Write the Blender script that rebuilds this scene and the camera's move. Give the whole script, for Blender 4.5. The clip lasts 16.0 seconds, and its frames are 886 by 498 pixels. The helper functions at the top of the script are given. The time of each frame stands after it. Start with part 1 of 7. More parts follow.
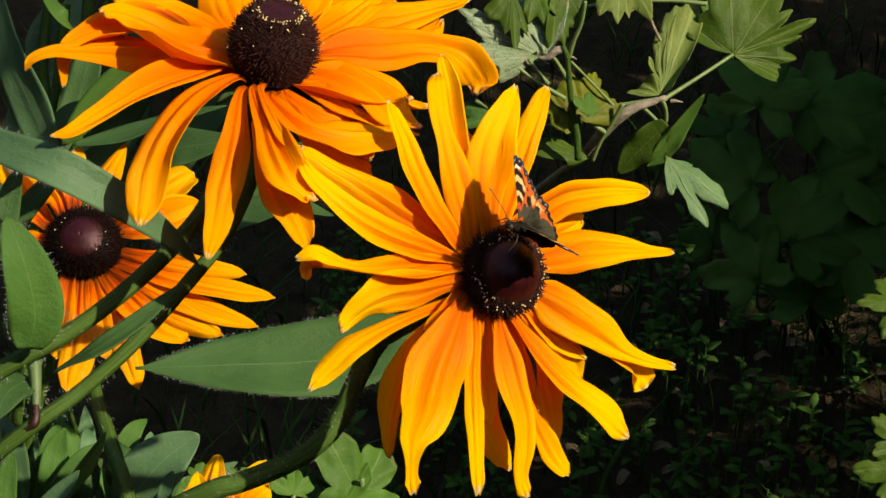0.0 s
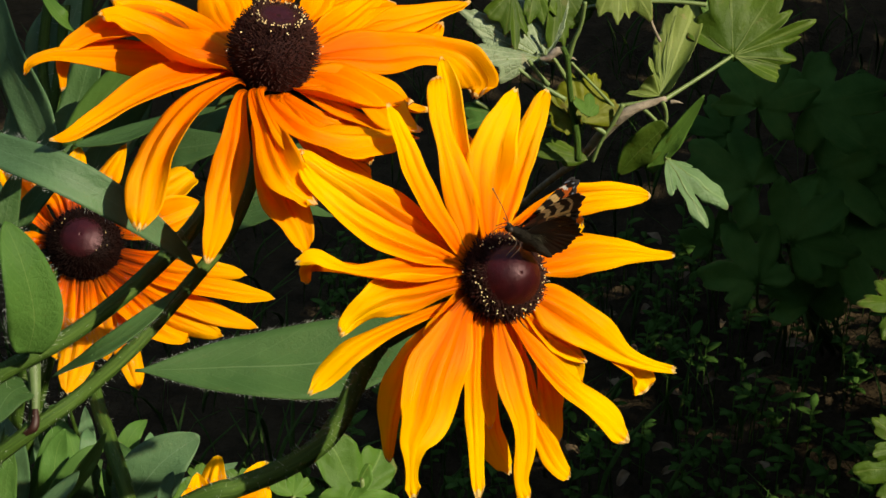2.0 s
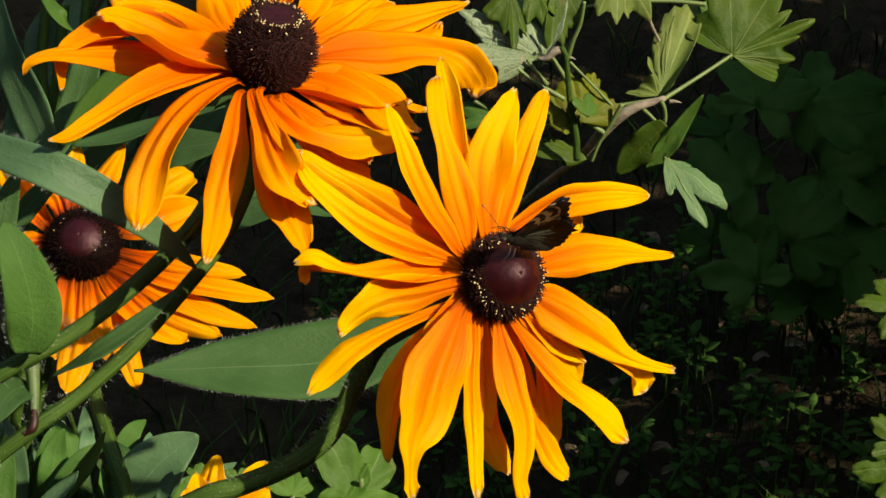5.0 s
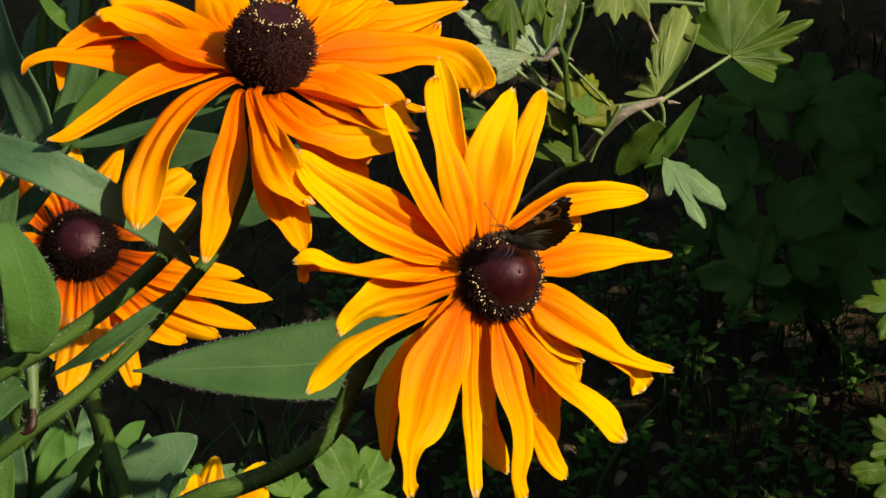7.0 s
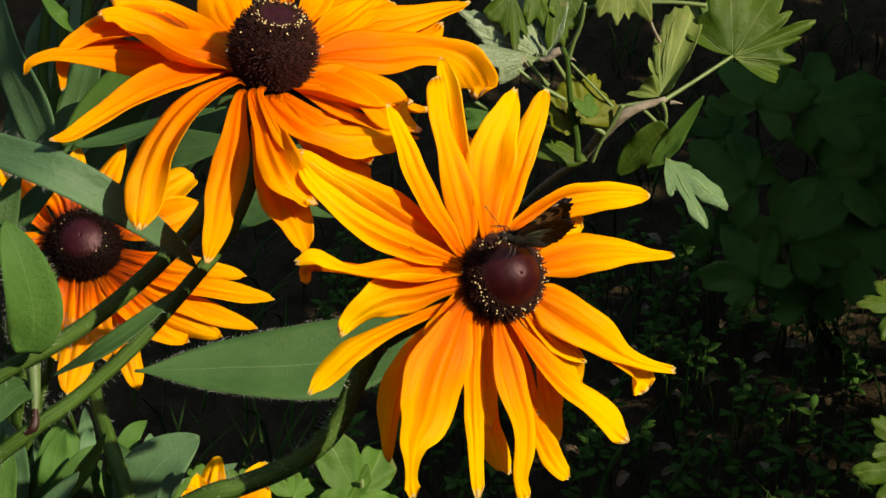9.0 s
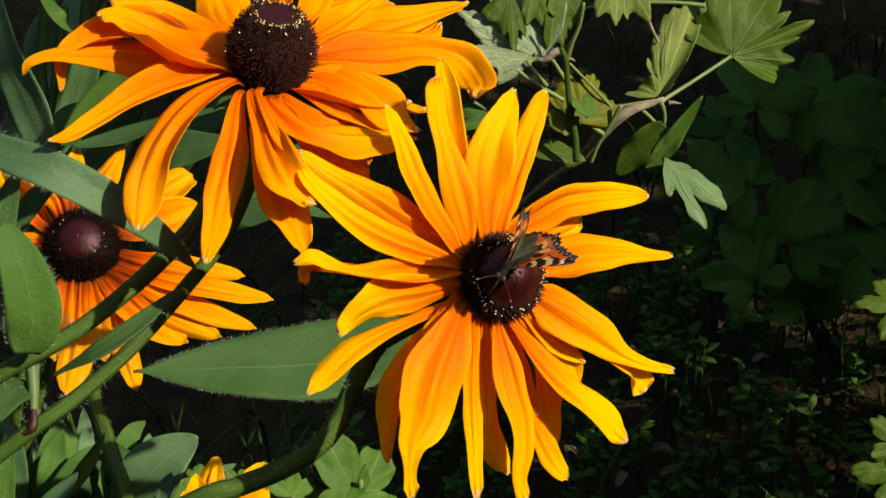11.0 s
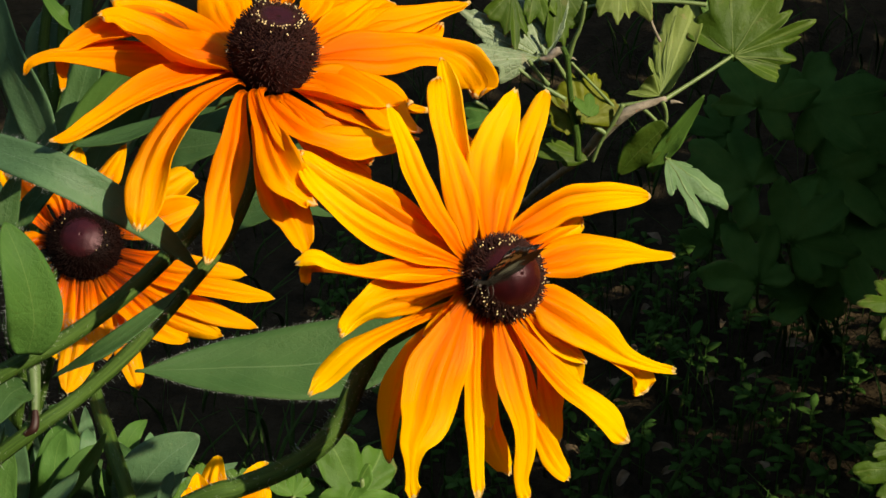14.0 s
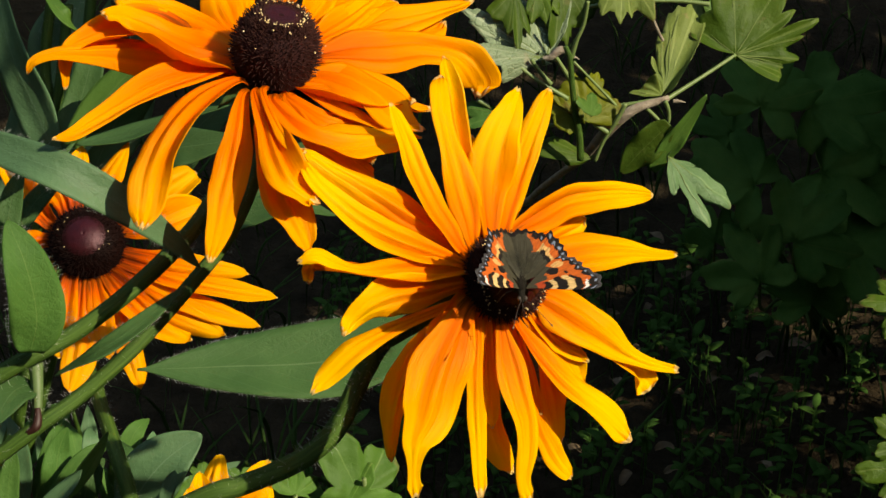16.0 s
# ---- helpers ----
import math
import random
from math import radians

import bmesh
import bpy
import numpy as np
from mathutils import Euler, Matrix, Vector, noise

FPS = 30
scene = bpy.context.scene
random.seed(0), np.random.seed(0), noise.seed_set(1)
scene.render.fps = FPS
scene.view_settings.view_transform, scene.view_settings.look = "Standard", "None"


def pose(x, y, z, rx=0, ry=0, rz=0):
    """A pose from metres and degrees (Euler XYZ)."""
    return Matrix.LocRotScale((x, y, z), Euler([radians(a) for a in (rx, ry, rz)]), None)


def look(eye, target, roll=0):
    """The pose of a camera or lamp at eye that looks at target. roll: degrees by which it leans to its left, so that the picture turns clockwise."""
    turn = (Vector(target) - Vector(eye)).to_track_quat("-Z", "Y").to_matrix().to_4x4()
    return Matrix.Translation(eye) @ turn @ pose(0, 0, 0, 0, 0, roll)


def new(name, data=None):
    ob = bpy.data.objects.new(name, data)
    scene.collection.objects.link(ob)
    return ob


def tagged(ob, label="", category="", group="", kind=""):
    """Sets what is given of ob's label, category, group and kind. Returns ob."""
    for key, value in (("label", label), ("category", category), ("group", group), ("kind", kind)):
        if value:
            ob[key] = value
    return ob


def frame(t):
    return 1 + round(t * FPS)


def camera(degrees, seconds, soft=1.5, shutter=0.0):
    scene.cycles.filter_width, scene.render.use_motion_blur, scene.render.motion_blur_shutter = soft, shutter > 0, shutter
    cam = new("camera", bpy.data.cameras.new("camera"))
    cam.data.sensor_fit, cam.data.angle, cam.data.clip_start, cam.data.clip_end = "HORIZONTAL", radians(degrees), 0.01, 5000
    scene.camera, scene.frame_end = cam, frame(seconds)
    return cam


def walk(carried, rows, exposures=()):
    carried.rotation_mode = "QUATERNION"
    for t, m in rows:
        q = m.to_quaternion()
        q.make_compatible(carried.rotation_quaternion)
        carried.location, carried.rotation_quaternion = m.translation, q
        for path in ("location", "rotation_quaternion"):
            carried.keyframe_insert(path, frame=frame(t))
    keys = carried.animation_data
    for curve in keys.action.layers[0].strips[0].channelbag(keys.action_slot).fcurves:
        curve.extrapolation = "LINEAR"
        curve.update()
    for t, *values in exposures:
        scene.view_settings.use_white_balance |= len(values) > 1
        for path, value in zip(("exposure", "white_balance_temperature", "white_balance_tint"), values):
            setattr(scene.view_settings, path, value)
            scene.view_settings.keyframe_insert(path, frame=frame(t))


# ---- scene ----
# ---- camera ----
cam = camera(30, 16.0, soft=1.5)
EYE = (0.0, -0.40, 0.80)
# hand tremor: seconds, turn to the left and tilt upwards in thousandths of a degree
TREMOR = [(0, 14, -53), (0.5, -12, -53), (1, -12, -53), (1.5, -12, -33), (2, 14, -24), (2.5, 14, -33), (3, 14, -39), (3.5, 14, -43),
          (4, 0, -53), (5.2, -28, -30), (6.5, -55, -8), (7, -84, -4), (7.5, -65, 0), (8, -31, 0), (8.5, 14, 0), (9, 0, 0), (10.2, -30, 4),
          (11.5, -55, 6), (12, -45, 0), (12.5, -45, 0), (13, -35, 0), (13.5, -35, 0), (14, 14, -24), (14.5, 33, -27), (15, 53, -43), (15.5, 53, -43), (16, 111, -53)]
walk(cam, [(t, pose(*EYE, 60 + up / 1000, 0, left / 1000)) for t, left, up in TREMOR], exposures=[(0, 0.70, 7400, 8), (16, 0.70, 7400, 8)])

# ---- daylight ----
SUN_WAY = Vector((0.66, -0.40, 0.64)).normalized()
sun = new("sun", bpy.data.lights.new("sun", "SUN"))
sun.data.energy, sun.data.angle, sun.data.color = 4.2, radians(0.6), (1.0, 0.93, 0.80)
sun.matrix_world = look(SUN_WAY * 5, (0, 0, 0))
world = bpy.data.worlds.new("world")
scene.world = world
world.use_nodes = True
wn = world.node_tree.nodes
sky = wn.new("ShaderNodeTexSky")
sky.sky_type, sky.sun_disc = "NISHITA", False
sky.sun_elevation = math.asin(SUN_WAY.z)
sky.sun_rotation = math.atan2(SUN_WAY.x, SUN_WAY.y)
world.node_tree.links.new(sky.outputs[0], wn["Background"].inputs[0])
wn["Background"].inputs[1].default_value = 0.15


# ---- materials ----
class Nodes:
    """Short-hand for building a node material."""

    def __init__(self, name):
        self.m = bpy.data.materials.new(name)
        self.m.use_nodes = True
        self.t = self.m.node_tree
        self.bsdf = self.t.nodes["Principled BSDF"]
        self.out = self.t.nodes["Material Output"]

    def add(self, kind):
        return self.t.nodes.new("ShaderNode" + kind)

    def link(self, a, b):
        self.t.links.new(a, b)

    def noise(self, scale, detail=4, coords=None, rough=0.6):
        n = self.add("TexNoise")
        n.inputs["Scale"].default_value, n.inputs["Detail"].default_value, n.inputs["Roughness"].default_value = scale, detail, rough
        self.link(coords if coords else self.coords("Object"), n.inputs["Vector"])
        return n.outputs["Fac"]

    def coords(self, which, scale=None):
        c = self.add("TexCoord").outputs[which]
        if scale:
            mp = self.add("Mapping")
            mp.inputs["Scale"].default_value = scale
            self.link(c, mp.inputs["Vector"])
            c = mp.outputs[0]
        return c

    def ramp(self, fac, stops):
        r = self.add("ValToRGB")
        e = r.color_ramp.elements
        while len(e) < len(stops):
            e.new(0.5)
        for el, (p, c) in zip(e, stops):
            el.position, el.color = p, (*c, 1)
        self.link(fac, r.inputs[0])
        return r.outputs[0]

    def mix(self, a, b, fac, how="MIX"):
        n = self.add("Mix")
        n.data_type, n.blend_type = "RGBA", how
        for sock, v in ((n.inputs[0], fac), (n.inputs[6], a), (n.inputs[7], b)):
            if isinstance(v, (int, float)):
                sock.default_value = v
            elif isinstance(v, tuple):
                sock.default_value = (*v, 1)
            else:
                self.link(v, sock)
        return n.outputs[2]

    def math(self, how, a, b):
        n = self.add("Math")
        n.operation = how
        for sock, v in ((n.inputs[0], a), (n.inputs[1], b)):
            if isinstance(v, (int, float)):
                sock.default_value = v
            else:
                self.link(v, sock)
        return n.outputs[0]

    def bump(self, height, strength, distance):
        b = self.add("Bump")
        b.inputs["Strength"].default_value, b.inputs["Distance"].default_value = strength, distance
        self.link(height, b.inputs["Height"])
        self.link(b.outputs[0], self.bsdf.inputs["Normal"])
        return b

    def finish(self, colour, rough=0.6, thin=0.0, thin_colour=None, spec=0.5):
        """thin: the share of light that passes through a petal or leaf."""
        p = self.bsdf
        p.inputs["Specular IOR Level"].default_value = spec
        if isinstance(colour, tuple):
            p.inputs["Base Color"].default_value = (*colour, 1)
        else:
            self.link(colour, p.inputs["Base Color"])
        if isinstance(rough, (int, float)):
            p.inputs["Roughness"].default_value = rough
        else:
            self.link(rough, p.inputs["Roughness"])
        if thin:
            tr = self.add("BsdfTranslucent")
            c = thin_colour if thin_colour else colour
            if isinstance(c, tuple):
                tr.inputs[0].default_value = (*c, 1)
            else:
                self.link(c, tr.inputs[0])
            mx = self.add("MixShader")
            mx.inputs[0].default_value = thin
            self.link(p.outputs[0], mx.inputs[1])
            self.link(tr.outputs[0], mx.inputs[2])
            self.link(mx.outputs[0], self.out.inputs[0])
        return self.m


def split_uv(k):
    s = k.add("SeparateXYZ")
    k.link(k.coords("UV"), s.inputs[0])
    return s.outputs[0], s.outputs[1]


def petal_material(name, base_len, base_col, low, mid, tip):
    k = Nodes(name)
    u, v = split_uv(k)
    rnd = k.add("ObjectInfo").outputs["Random"]
    # each petal takes its own piece of the pattern
    shift = k.add("Mapping")
    k.link(k.coords("UV"), shift.inputs["Vector"])
    own = k.add("CombineXYZ")
    k.link(k.math("MULTIPLY", rnd, 37.0), own.inputs[0])
    k.link(k.math("MULTIPLY", rnd, 91.0), own.inputs[1])
    k.link(own.outputs[0], shift.inputs["Location"])

    def along(across, length):
        mp = k.add("Mapping")
        mp.inputs["Scale"].default_value = (across, length, 1)
        k.link(shift.outputs[0], mp.inputs["Vector"])
        return mp.outputs[0]

    streak = k.noise(1.0, 5, along(22, 0.9), 0.62)
    broad = k.noise(1.0, 3, along(3.2, 1.5))
    blotch = k.noise(90, 5)
    wob = k.math("ADD", k.math("MULTIPLY", k.math("SUBTRACT", streak, 0.5), 0.36), k.math("MULTIPLY", k.math("SUBTRACT", broad, 0.5), 0.42))
    col = k.ramp(k.math("ADD", v, wob), [(0.0, base_col), (base_len, base_col), (base_len + 0.08, low), (max(0.385, base_len + 0.22), mid), (max(0.735, base_len + 0.44), tip), (1.0, tip)])
    au = k.math("MULTIPLY", k.math("ABSOLUTE", k.math("SUBTRACT", u, 0.5), 0), 2.0)
    # yellower margins: the glow of light through thin petal edges, painted in
    rim = k.ramp(k.math("ADD", au, k.math("MULTIPLY", k.math("SUBTRACT", broad, 0.5), 0.5)), [(0.62, (0, 0, 0)), (1.0, (1, 1, 1))])
    col = k.mix(col, tip, k.math("MULTIPLY", k.math("MULTIPLY", rim, k.math("GREATER_THAN", v, base_len + 0.10)), 0.45))
    # soft deeper nerves, strongest towards the disc
    nerve = k.math("MULTIPLY", k.ramp(streak, [(0.46, (0, 0, 0)), (0.72, (1, 1, 1))]), k.ramp(v, [(0.15, (0.80, 0.80, 0.80)), (0.9, (0.22, 0.22, 0.22))]))
    col = k.mix(col, low, nerve)
    col = k.mix(col, mid, k.math("MULTIPLY", rnd, 0.22))
    # fold shading painted as deeper orange along two grooves, weaker towards the tip
    groove = None
    for at in (0.335, 0.665):
        d = k.math("ABSOLUTE", k.math("ADD", k.math("SUBTRACT", u, at), k.math("MULTIPLY", k.math("SUBTRACT", broad, 0.5), 0.14)), 0)
        g = k.math("MAXIMUM", k.math("SUBTRACT", 1.0, k.math("MULTIPLY", d, 13.0)), 0.0)
        groove = k.math("MAXIMUM", groove, g) if groove else g
    col = k.mix(col, low, k.math("MULTIPLY", groove, k.ramp(k.math("ADD", v, wob), [(0.2, (0.6, 0.6, 0.6)), (0.85, (0.0, 0.0, 0.0))])))
    # a few bruises and browned tips
    col = k.mix(col, (0.50, 0.17, 0.02), k.math("MULTIPLY", k.ramp(k.noise(150, 5), [(0.70, (0, 0, 0)), (0.77, (1, 1, 1))]), 0.4))
    col = k.mix(col, (0.78, 0.60, 0.26), k.math("MULTIPLY", k.math("GREATER_THAN", k.math("ADD", v, k.math("MULTIPLY", blotch, 0.05)), 1.004), 0.8))
    fine = k.noise(1.0, 4, along(42, 1.6))
    k.bump(k.math("ADD", k.math("ADD", k.math("SUBTRACT", k.math("MULTIPLY", fine, 0.7), k.math("MULTIPLY", groove, 0.5)), k.math("MULTIPLY", broad, 0.5)), k.math("MULTIPLY", k.noise(1200, 2), 0.10)), 0.48, 0.0013)
    return k.finish(col, 0.50, 0.42, k.mix(col, (1.0, 0.56, 0.0), 0.40), 0.13)


M_PETAL = petal_material("petal_yellow", 0.045, (0.13, 0.014, 0.002), (0.82, 0.140, 0.0), (0.95, 0.325, 0.0), (0.97, 0.590, 0.004))
M_PETAL_WARM = petal_material("petal_orange_yellow", 0.045, (0.13, 0.014, 0.002), (0.82, 0.128, 0.0), (0.93, 0.230, 0.0), (0.96, 0.440, 0.002))
M_PETAL_RED = petal_material("petal_red_base", 0.19, (0.12, 0.007, 0.002), (0.70, 0.080, 0.0), (0.90, 0.280, 0.0), (0.94, 0.480, 0.003))


def leaf_material(name, dark, light, vein, thin=0.22, rough=0.5, spots=None, veins=9, spec=0.35, side_veins=0.13, netted=0.0):
    k = Nodes(name)
    u, v = split_uv(k)
    n1, n2 = k.noise(45, 5), k.noise(700, 3)
    col = k.ramp(n1, [(0.3, dark), (0.72, light)])
    col = k.mix(col, light, k.math("MULTIPLY", n2, 0.25))
    au = k.math("ABSOLUTE", k.math("SUBTRACT", u, 0.5), 0)
    mid = k.math("LESS_THAN", au, 0.010)
    side = k.math("FRACT", k.math("MULTIPLY", k.math("SUBTRACT", v, k.math("MULTIPLY", au, 0.55)), veins), 0)
    side = k.math("LESS_THAN", side, 0.07)
    lines = k.math("MAXIMUM", k.math("MULTIPLY", mid, 0.6), k.math("MULTIPLY", side, side_veins))
    col = k.mix(col, vein, lines)
    rnd = k.add("ObjectInfo").outputs["Random"]
    hs = k.add("HueSaturation")
    k.link(k.math("ADD", 0.8, k.math("MULTIPLY", rnd, 0.4)), hs.inputs["Value"])
    k.link(col, hs.inputs["Color"])
    col = hs.outputs[0]
    if spots:
        col = k.mix(col, spots, k.math("MULTIPLY", k.ramp(k.noise(130, 4), [(0.62, (0, 0, 0)), (0.70, (1, 1, 1))]), 0.5))
    # a net of fine veins
    net = k.add("TexVoronoi")
    net.feature = "DISTANCE_TO_EDGE"
    net.inputs["Scale"].default_value = 520
    k.link(k.coords("Object"), net.inputs["Vector"])
    web = k.ramp(net.outputs["Distance"], [(0.0, (1, 1, 1)), (0.16, (0, 0, 0))])
    col = k.mix(col, vein, k.math("MULTIPLY", web, netted))
    # browned margins
    worn = k.math("MULTIPLY", k.math("GREATER_THAN", k.math("ADD", v, k.math("MULTIPLY", k.noise(55, 4), 0.40)), 1.215), 0.3)
    col = k.mix(col, (0.23, 0.15, 0.07), worn)
    k.bump(k.math("SUBTRACT", k.math("ADD", k.math("MULTIPLY", k.noise(160, 5), 0.4), k.math("MULTIPLY", n2, 0.4)), k.math("MAXIMUM", lines, k.math("MULTIPLY", web, netted * 1.6))), 0.6, 0.0011)
    return k.finish(col, rough, thin, k.mix(col, (0.16, 0.26, 0.02), 0.45), spec)


M_LEAF = leaf_material("leaf_coneflower", (0.022, 0.060, 0.014), (0.045, 0.097, 0.026), (0.088, 0.145, 0.058), 0.15, 0.6, spec=0.2, side_veins=0.16, netted=0.04)
# lighter, yellower copy of the leaf green, with a sunlit look put into the colour
M_LEAF_MID = leaf_material("leaf_sunny", (0.038, 0.102, 0.018), (0.070, 0.156, 0.030), (0.12, 0.20, 0.050), 0.2, 0.6, spec=0.12, side_veins=0.25, netted=0.05)
M_LEAF_BLUE = leaf_material("leaf_bluish", (0.046, 0.104, 0.044), (0.090, 0.176, 0.074), (0.12, 0.20, 0.11), 0.12, 0.55, spec=0.25)
M_LEAF_LIGHT = leaf_material("leaf_light", (0.052, 0.128, 0.016), (0.094, 0.190, 0.030), (0.16, 0.26, 0.06), 0.28, 0.55, spec=0.2)
M_GOOSE = leaf_material("leaf_gooseberry", (0.030, 0.066, 0.005), (0.068, 0.115, 0.013), (0.12, 0.17, 0.04), 0.22, 0.5, (0.13, 0.11, 0.04), spec=0.12, side_veins=0.0, netted=0.03)
M_GOOSE_PALE = leaf_material("leaf_gooseberry_pale", (0.088, 0.128, 0.024), (0.150, 0.192, 0.044), (0.22, 0.27, 0.08), 0.2, 0.55, (0.24, 0.17, 0.08), spec=0.15, side_veins=0.0, netted=0.03)
M_GOOSE_COOL = leaf_material("leaf_gooseberry_cool", (0.055, 0.112, 0.042), (0.105, 0.180, 0.075), (0.17, 0.25, 0.11), 0.2, 0.55, spec=0.25, side_veins=0.0, netted=0.08)
M_GOOSE_SILVER = leaf_material("leaf_underside", (0.145, 0.205, 0.105), (0.225, 0.295, 0.158), (0.34, 0.40, 0.24), 0.2, 0.5, (0.25, 0.2, 0.12), netted=0.2)
M_GOOSE_YELLOW = leaf_material("leaf_yellowing", (0.074, 0.088, 0.004), (0.135, 0.150, 0.008), (0.20, 0.22, 0.04), 0.3, 0.5, (0.12, 0.07, 0.03), spec=0.15, netted=0.03)
M_SHADE = leaf_material("leaf_shade", (0.036, 0.106, 0.019), (0.087, 0.188, 0.038), (0.09, 0.165, 0.035), 0.15, 0.8, spec=0.06)
M_WEED = leaf_material("leaf_weed", (0.034, 0.090, 0.014), (0.074, 0.160, 0.030), (0.08, 0.16, 0.04), 0.15, 0.8, spec=0.06)
M_GRASS = leaf_material("grass_blade", (0.025, 0.060, 0.012), (0.055, 0.110, 0.024), (0.078, 0.133, 0.047), 0.2, 0.7, spec=0.1)


def plain_material(name, a, b, scale, rough, bump=0.3, dist=0.0005, stretch=None, spec=0.4, space="Object"):
    k = Nodes(name)
    c = k.coords(space, stretch) if stretch else None
    n1, n2 = k.noise(scale, 5, c), k.noise(scale * 7, 3, c)
    col = k.mix(k.ramp(n1, [(0.32, a), (0.68, b)]), b, k.math("MULTIPLY", n2, 0.3))
    k.bump(k.math("ADD", n1, k.math("MULTIPLY", n2, 0.5)), bump, dist)
    return k.finish(col, rough, 0, None, spec)


M_STEM = plain_material("stem_green", (0.020, 0.053, 0.006), (0.060, 0.114, 0.016), 1.0, 0.6, 0.8, 0.0005, (16, 9, 1), 0.2, "UV")
M_STEM_RED = plain_material("stem_reddish", (0.055, 0.085, 0.028), (0.09, 0.145, 0.045), 160, 0.55)
M_NODE = plain_material("stem_node", (0.020, 0.004, 0.003), (0.032, 0.010, 0.005), 200, 0.55)
M_PETIOLE = plain_material("petiole_green", (0.090, 0.140, 0.036), (0.150, 0.205, 0.066), 200, 0.5)
M_VEIN = plain_material("leaf_vein", (0.085, 0.125, 0.03), (0.13, 0.17, 0.05), 300, 0.6, 0.2, 0.0003, None, 0.15)
M_WOOD = plain_material("twig_bark", (0.11, 0.085, 0.055), (0.32, 0.27, 0.20), 260, 0.8, 0.8, 0.001)
M_HAIR = plain_material("plant_hair", (0.34, 0.39, 0.31), (0.50, 0.54, 0.45), 300, 0.6)
M_DISC = plain_material("disc_dark", (0.010, 0.003, 0.003), (0.026, 0.007, 0.006), 900, 0.7, 0.8, 0.0004, None, 0.1)
M_DOME = plain_material("disc_dome", (0.013, 0.0011, 0.0015), (0.030, 0.0030, 0.0040), 420, 0.40, 0.9, 0.00022, None, 0.34)
M_DOME.node_tree.nodes["Principled BSDF"].inputs["Specular Tint"].default_value = (1.0, 0.66, 0.72, 1)
M_FLORET = plain_material("floret_brown", (0.010, 0.0035, 0.003), (0.046, 0.015, 0.010), 500, 0.6, 0.4, 0.0003, None, 0.12)
M_FLORET_BLACK = plain_material("floret_black", (0.003, 0.0012, 0.001), (0.010, 0.003, 0.002), 500, 0.6, 0.4, 0.0003, None, 0.08)
M_POLLEN = plain_material("pollen_gold", (0.70, 0.48, 0.16), (0.92, 0.76, 0.42), 600, 0.45)
M_SOIL = plain_material("soil", (0.019, 0.014, 0.008), (0.054, 0.039, 0.021), 35, 0.95, 1.0, 0.01, None, 0.05)
M_DEAD = plain_material("dead_leaf", (0.12, 0.08, 0.04), (0.25, 0.17, 0.09), 120, 0.8, 0.6, 0.001)
M_HEDGE = plain_material("hedge", (0.012, 0.022, 0.010), (0.05, 0.085, 0.03), 14, 0.8, 1.0, 0.05)
M_BODY = plain_material("insect_body", (0.005, 0.004, 0.003), (0.018, 0.015, 0.010), 900, 0.8, 0.8, 0.0004, (1, 3, 3), 0.1)
M_FUR = plain_material("insect_fur", (0.026, 0.024, 0.014), (0.075, 0.070, 0.044), 900, 0.7, 0.3, 0.0002, None, 0.25)
M_LIMB = plain_material("insect_limb", (0.018, 0.012, 0.009), (0.045, 0.03, 0.02), 700, 0.6)
M_PROBE = plain_material("antenna_club", (0.10, 0.05, 0.02), (0.25, 0.15, 0.06), 900, 0.5)


def wing_material():
    k = Nodes("butterfly_wing")
    at = k.add("VertexColor")
    at.layer_name = "pattern"
    scales = k.noise(2600, 2)
    col = k.mix(at.outputs[0], k.mix(at.outputs[0], (0.02, 0.015, 0.01), 0.5), k.math("MULTIPLY", scales, 0.7))
    k.bump(scales, 0.3, 0.0002)
    return k.finish(col, 0.7, 0.10, None, 0.12)


M_WING = wing_material()


# ---- shape builders (lengths in millimetres where a name ends in _mm, else metres) ----
def spline(points, n):
    """n points along a Catmull-Rom curve through points."""
    p = [Vector(q) for q in points]
    p = [p[0] * 2 - p[1]] + p + [p[-1] * 2 - p[-2]]
    out, seg = [], len(p) - 3
    for i in range(n):
        x = i / (n - 1) * seg
        j = min(int(x), seg - 1)
        f = x - j
        a, b, c, d = p[j:j + 4]
        out.append(0.5 * ((2 * b) + (c - a) * f + (2 * a - 5 * b + 4 * c - d) * f * f + (3 * b - a - 3 * c + d) * f ** 3))
    return out


def part(name, bm, material, parent=None, label="", smooth=True):
    me = bpy.data.meshes.new(name)
    bm.normal_update()
    bm.to_mesh(me)
    bm.free()
    for m in material if isinstance(material, (list, tuple)) else [material]:
        me.materials.append(m)
    if smooth:
        me.polygons.foreach_set("use_smooth", [True] * len(me.polygons))
    ob = new(name, me)
    if parent:
        ob.parent = parent
    if label:
        tagged(ob, label)
    return ob


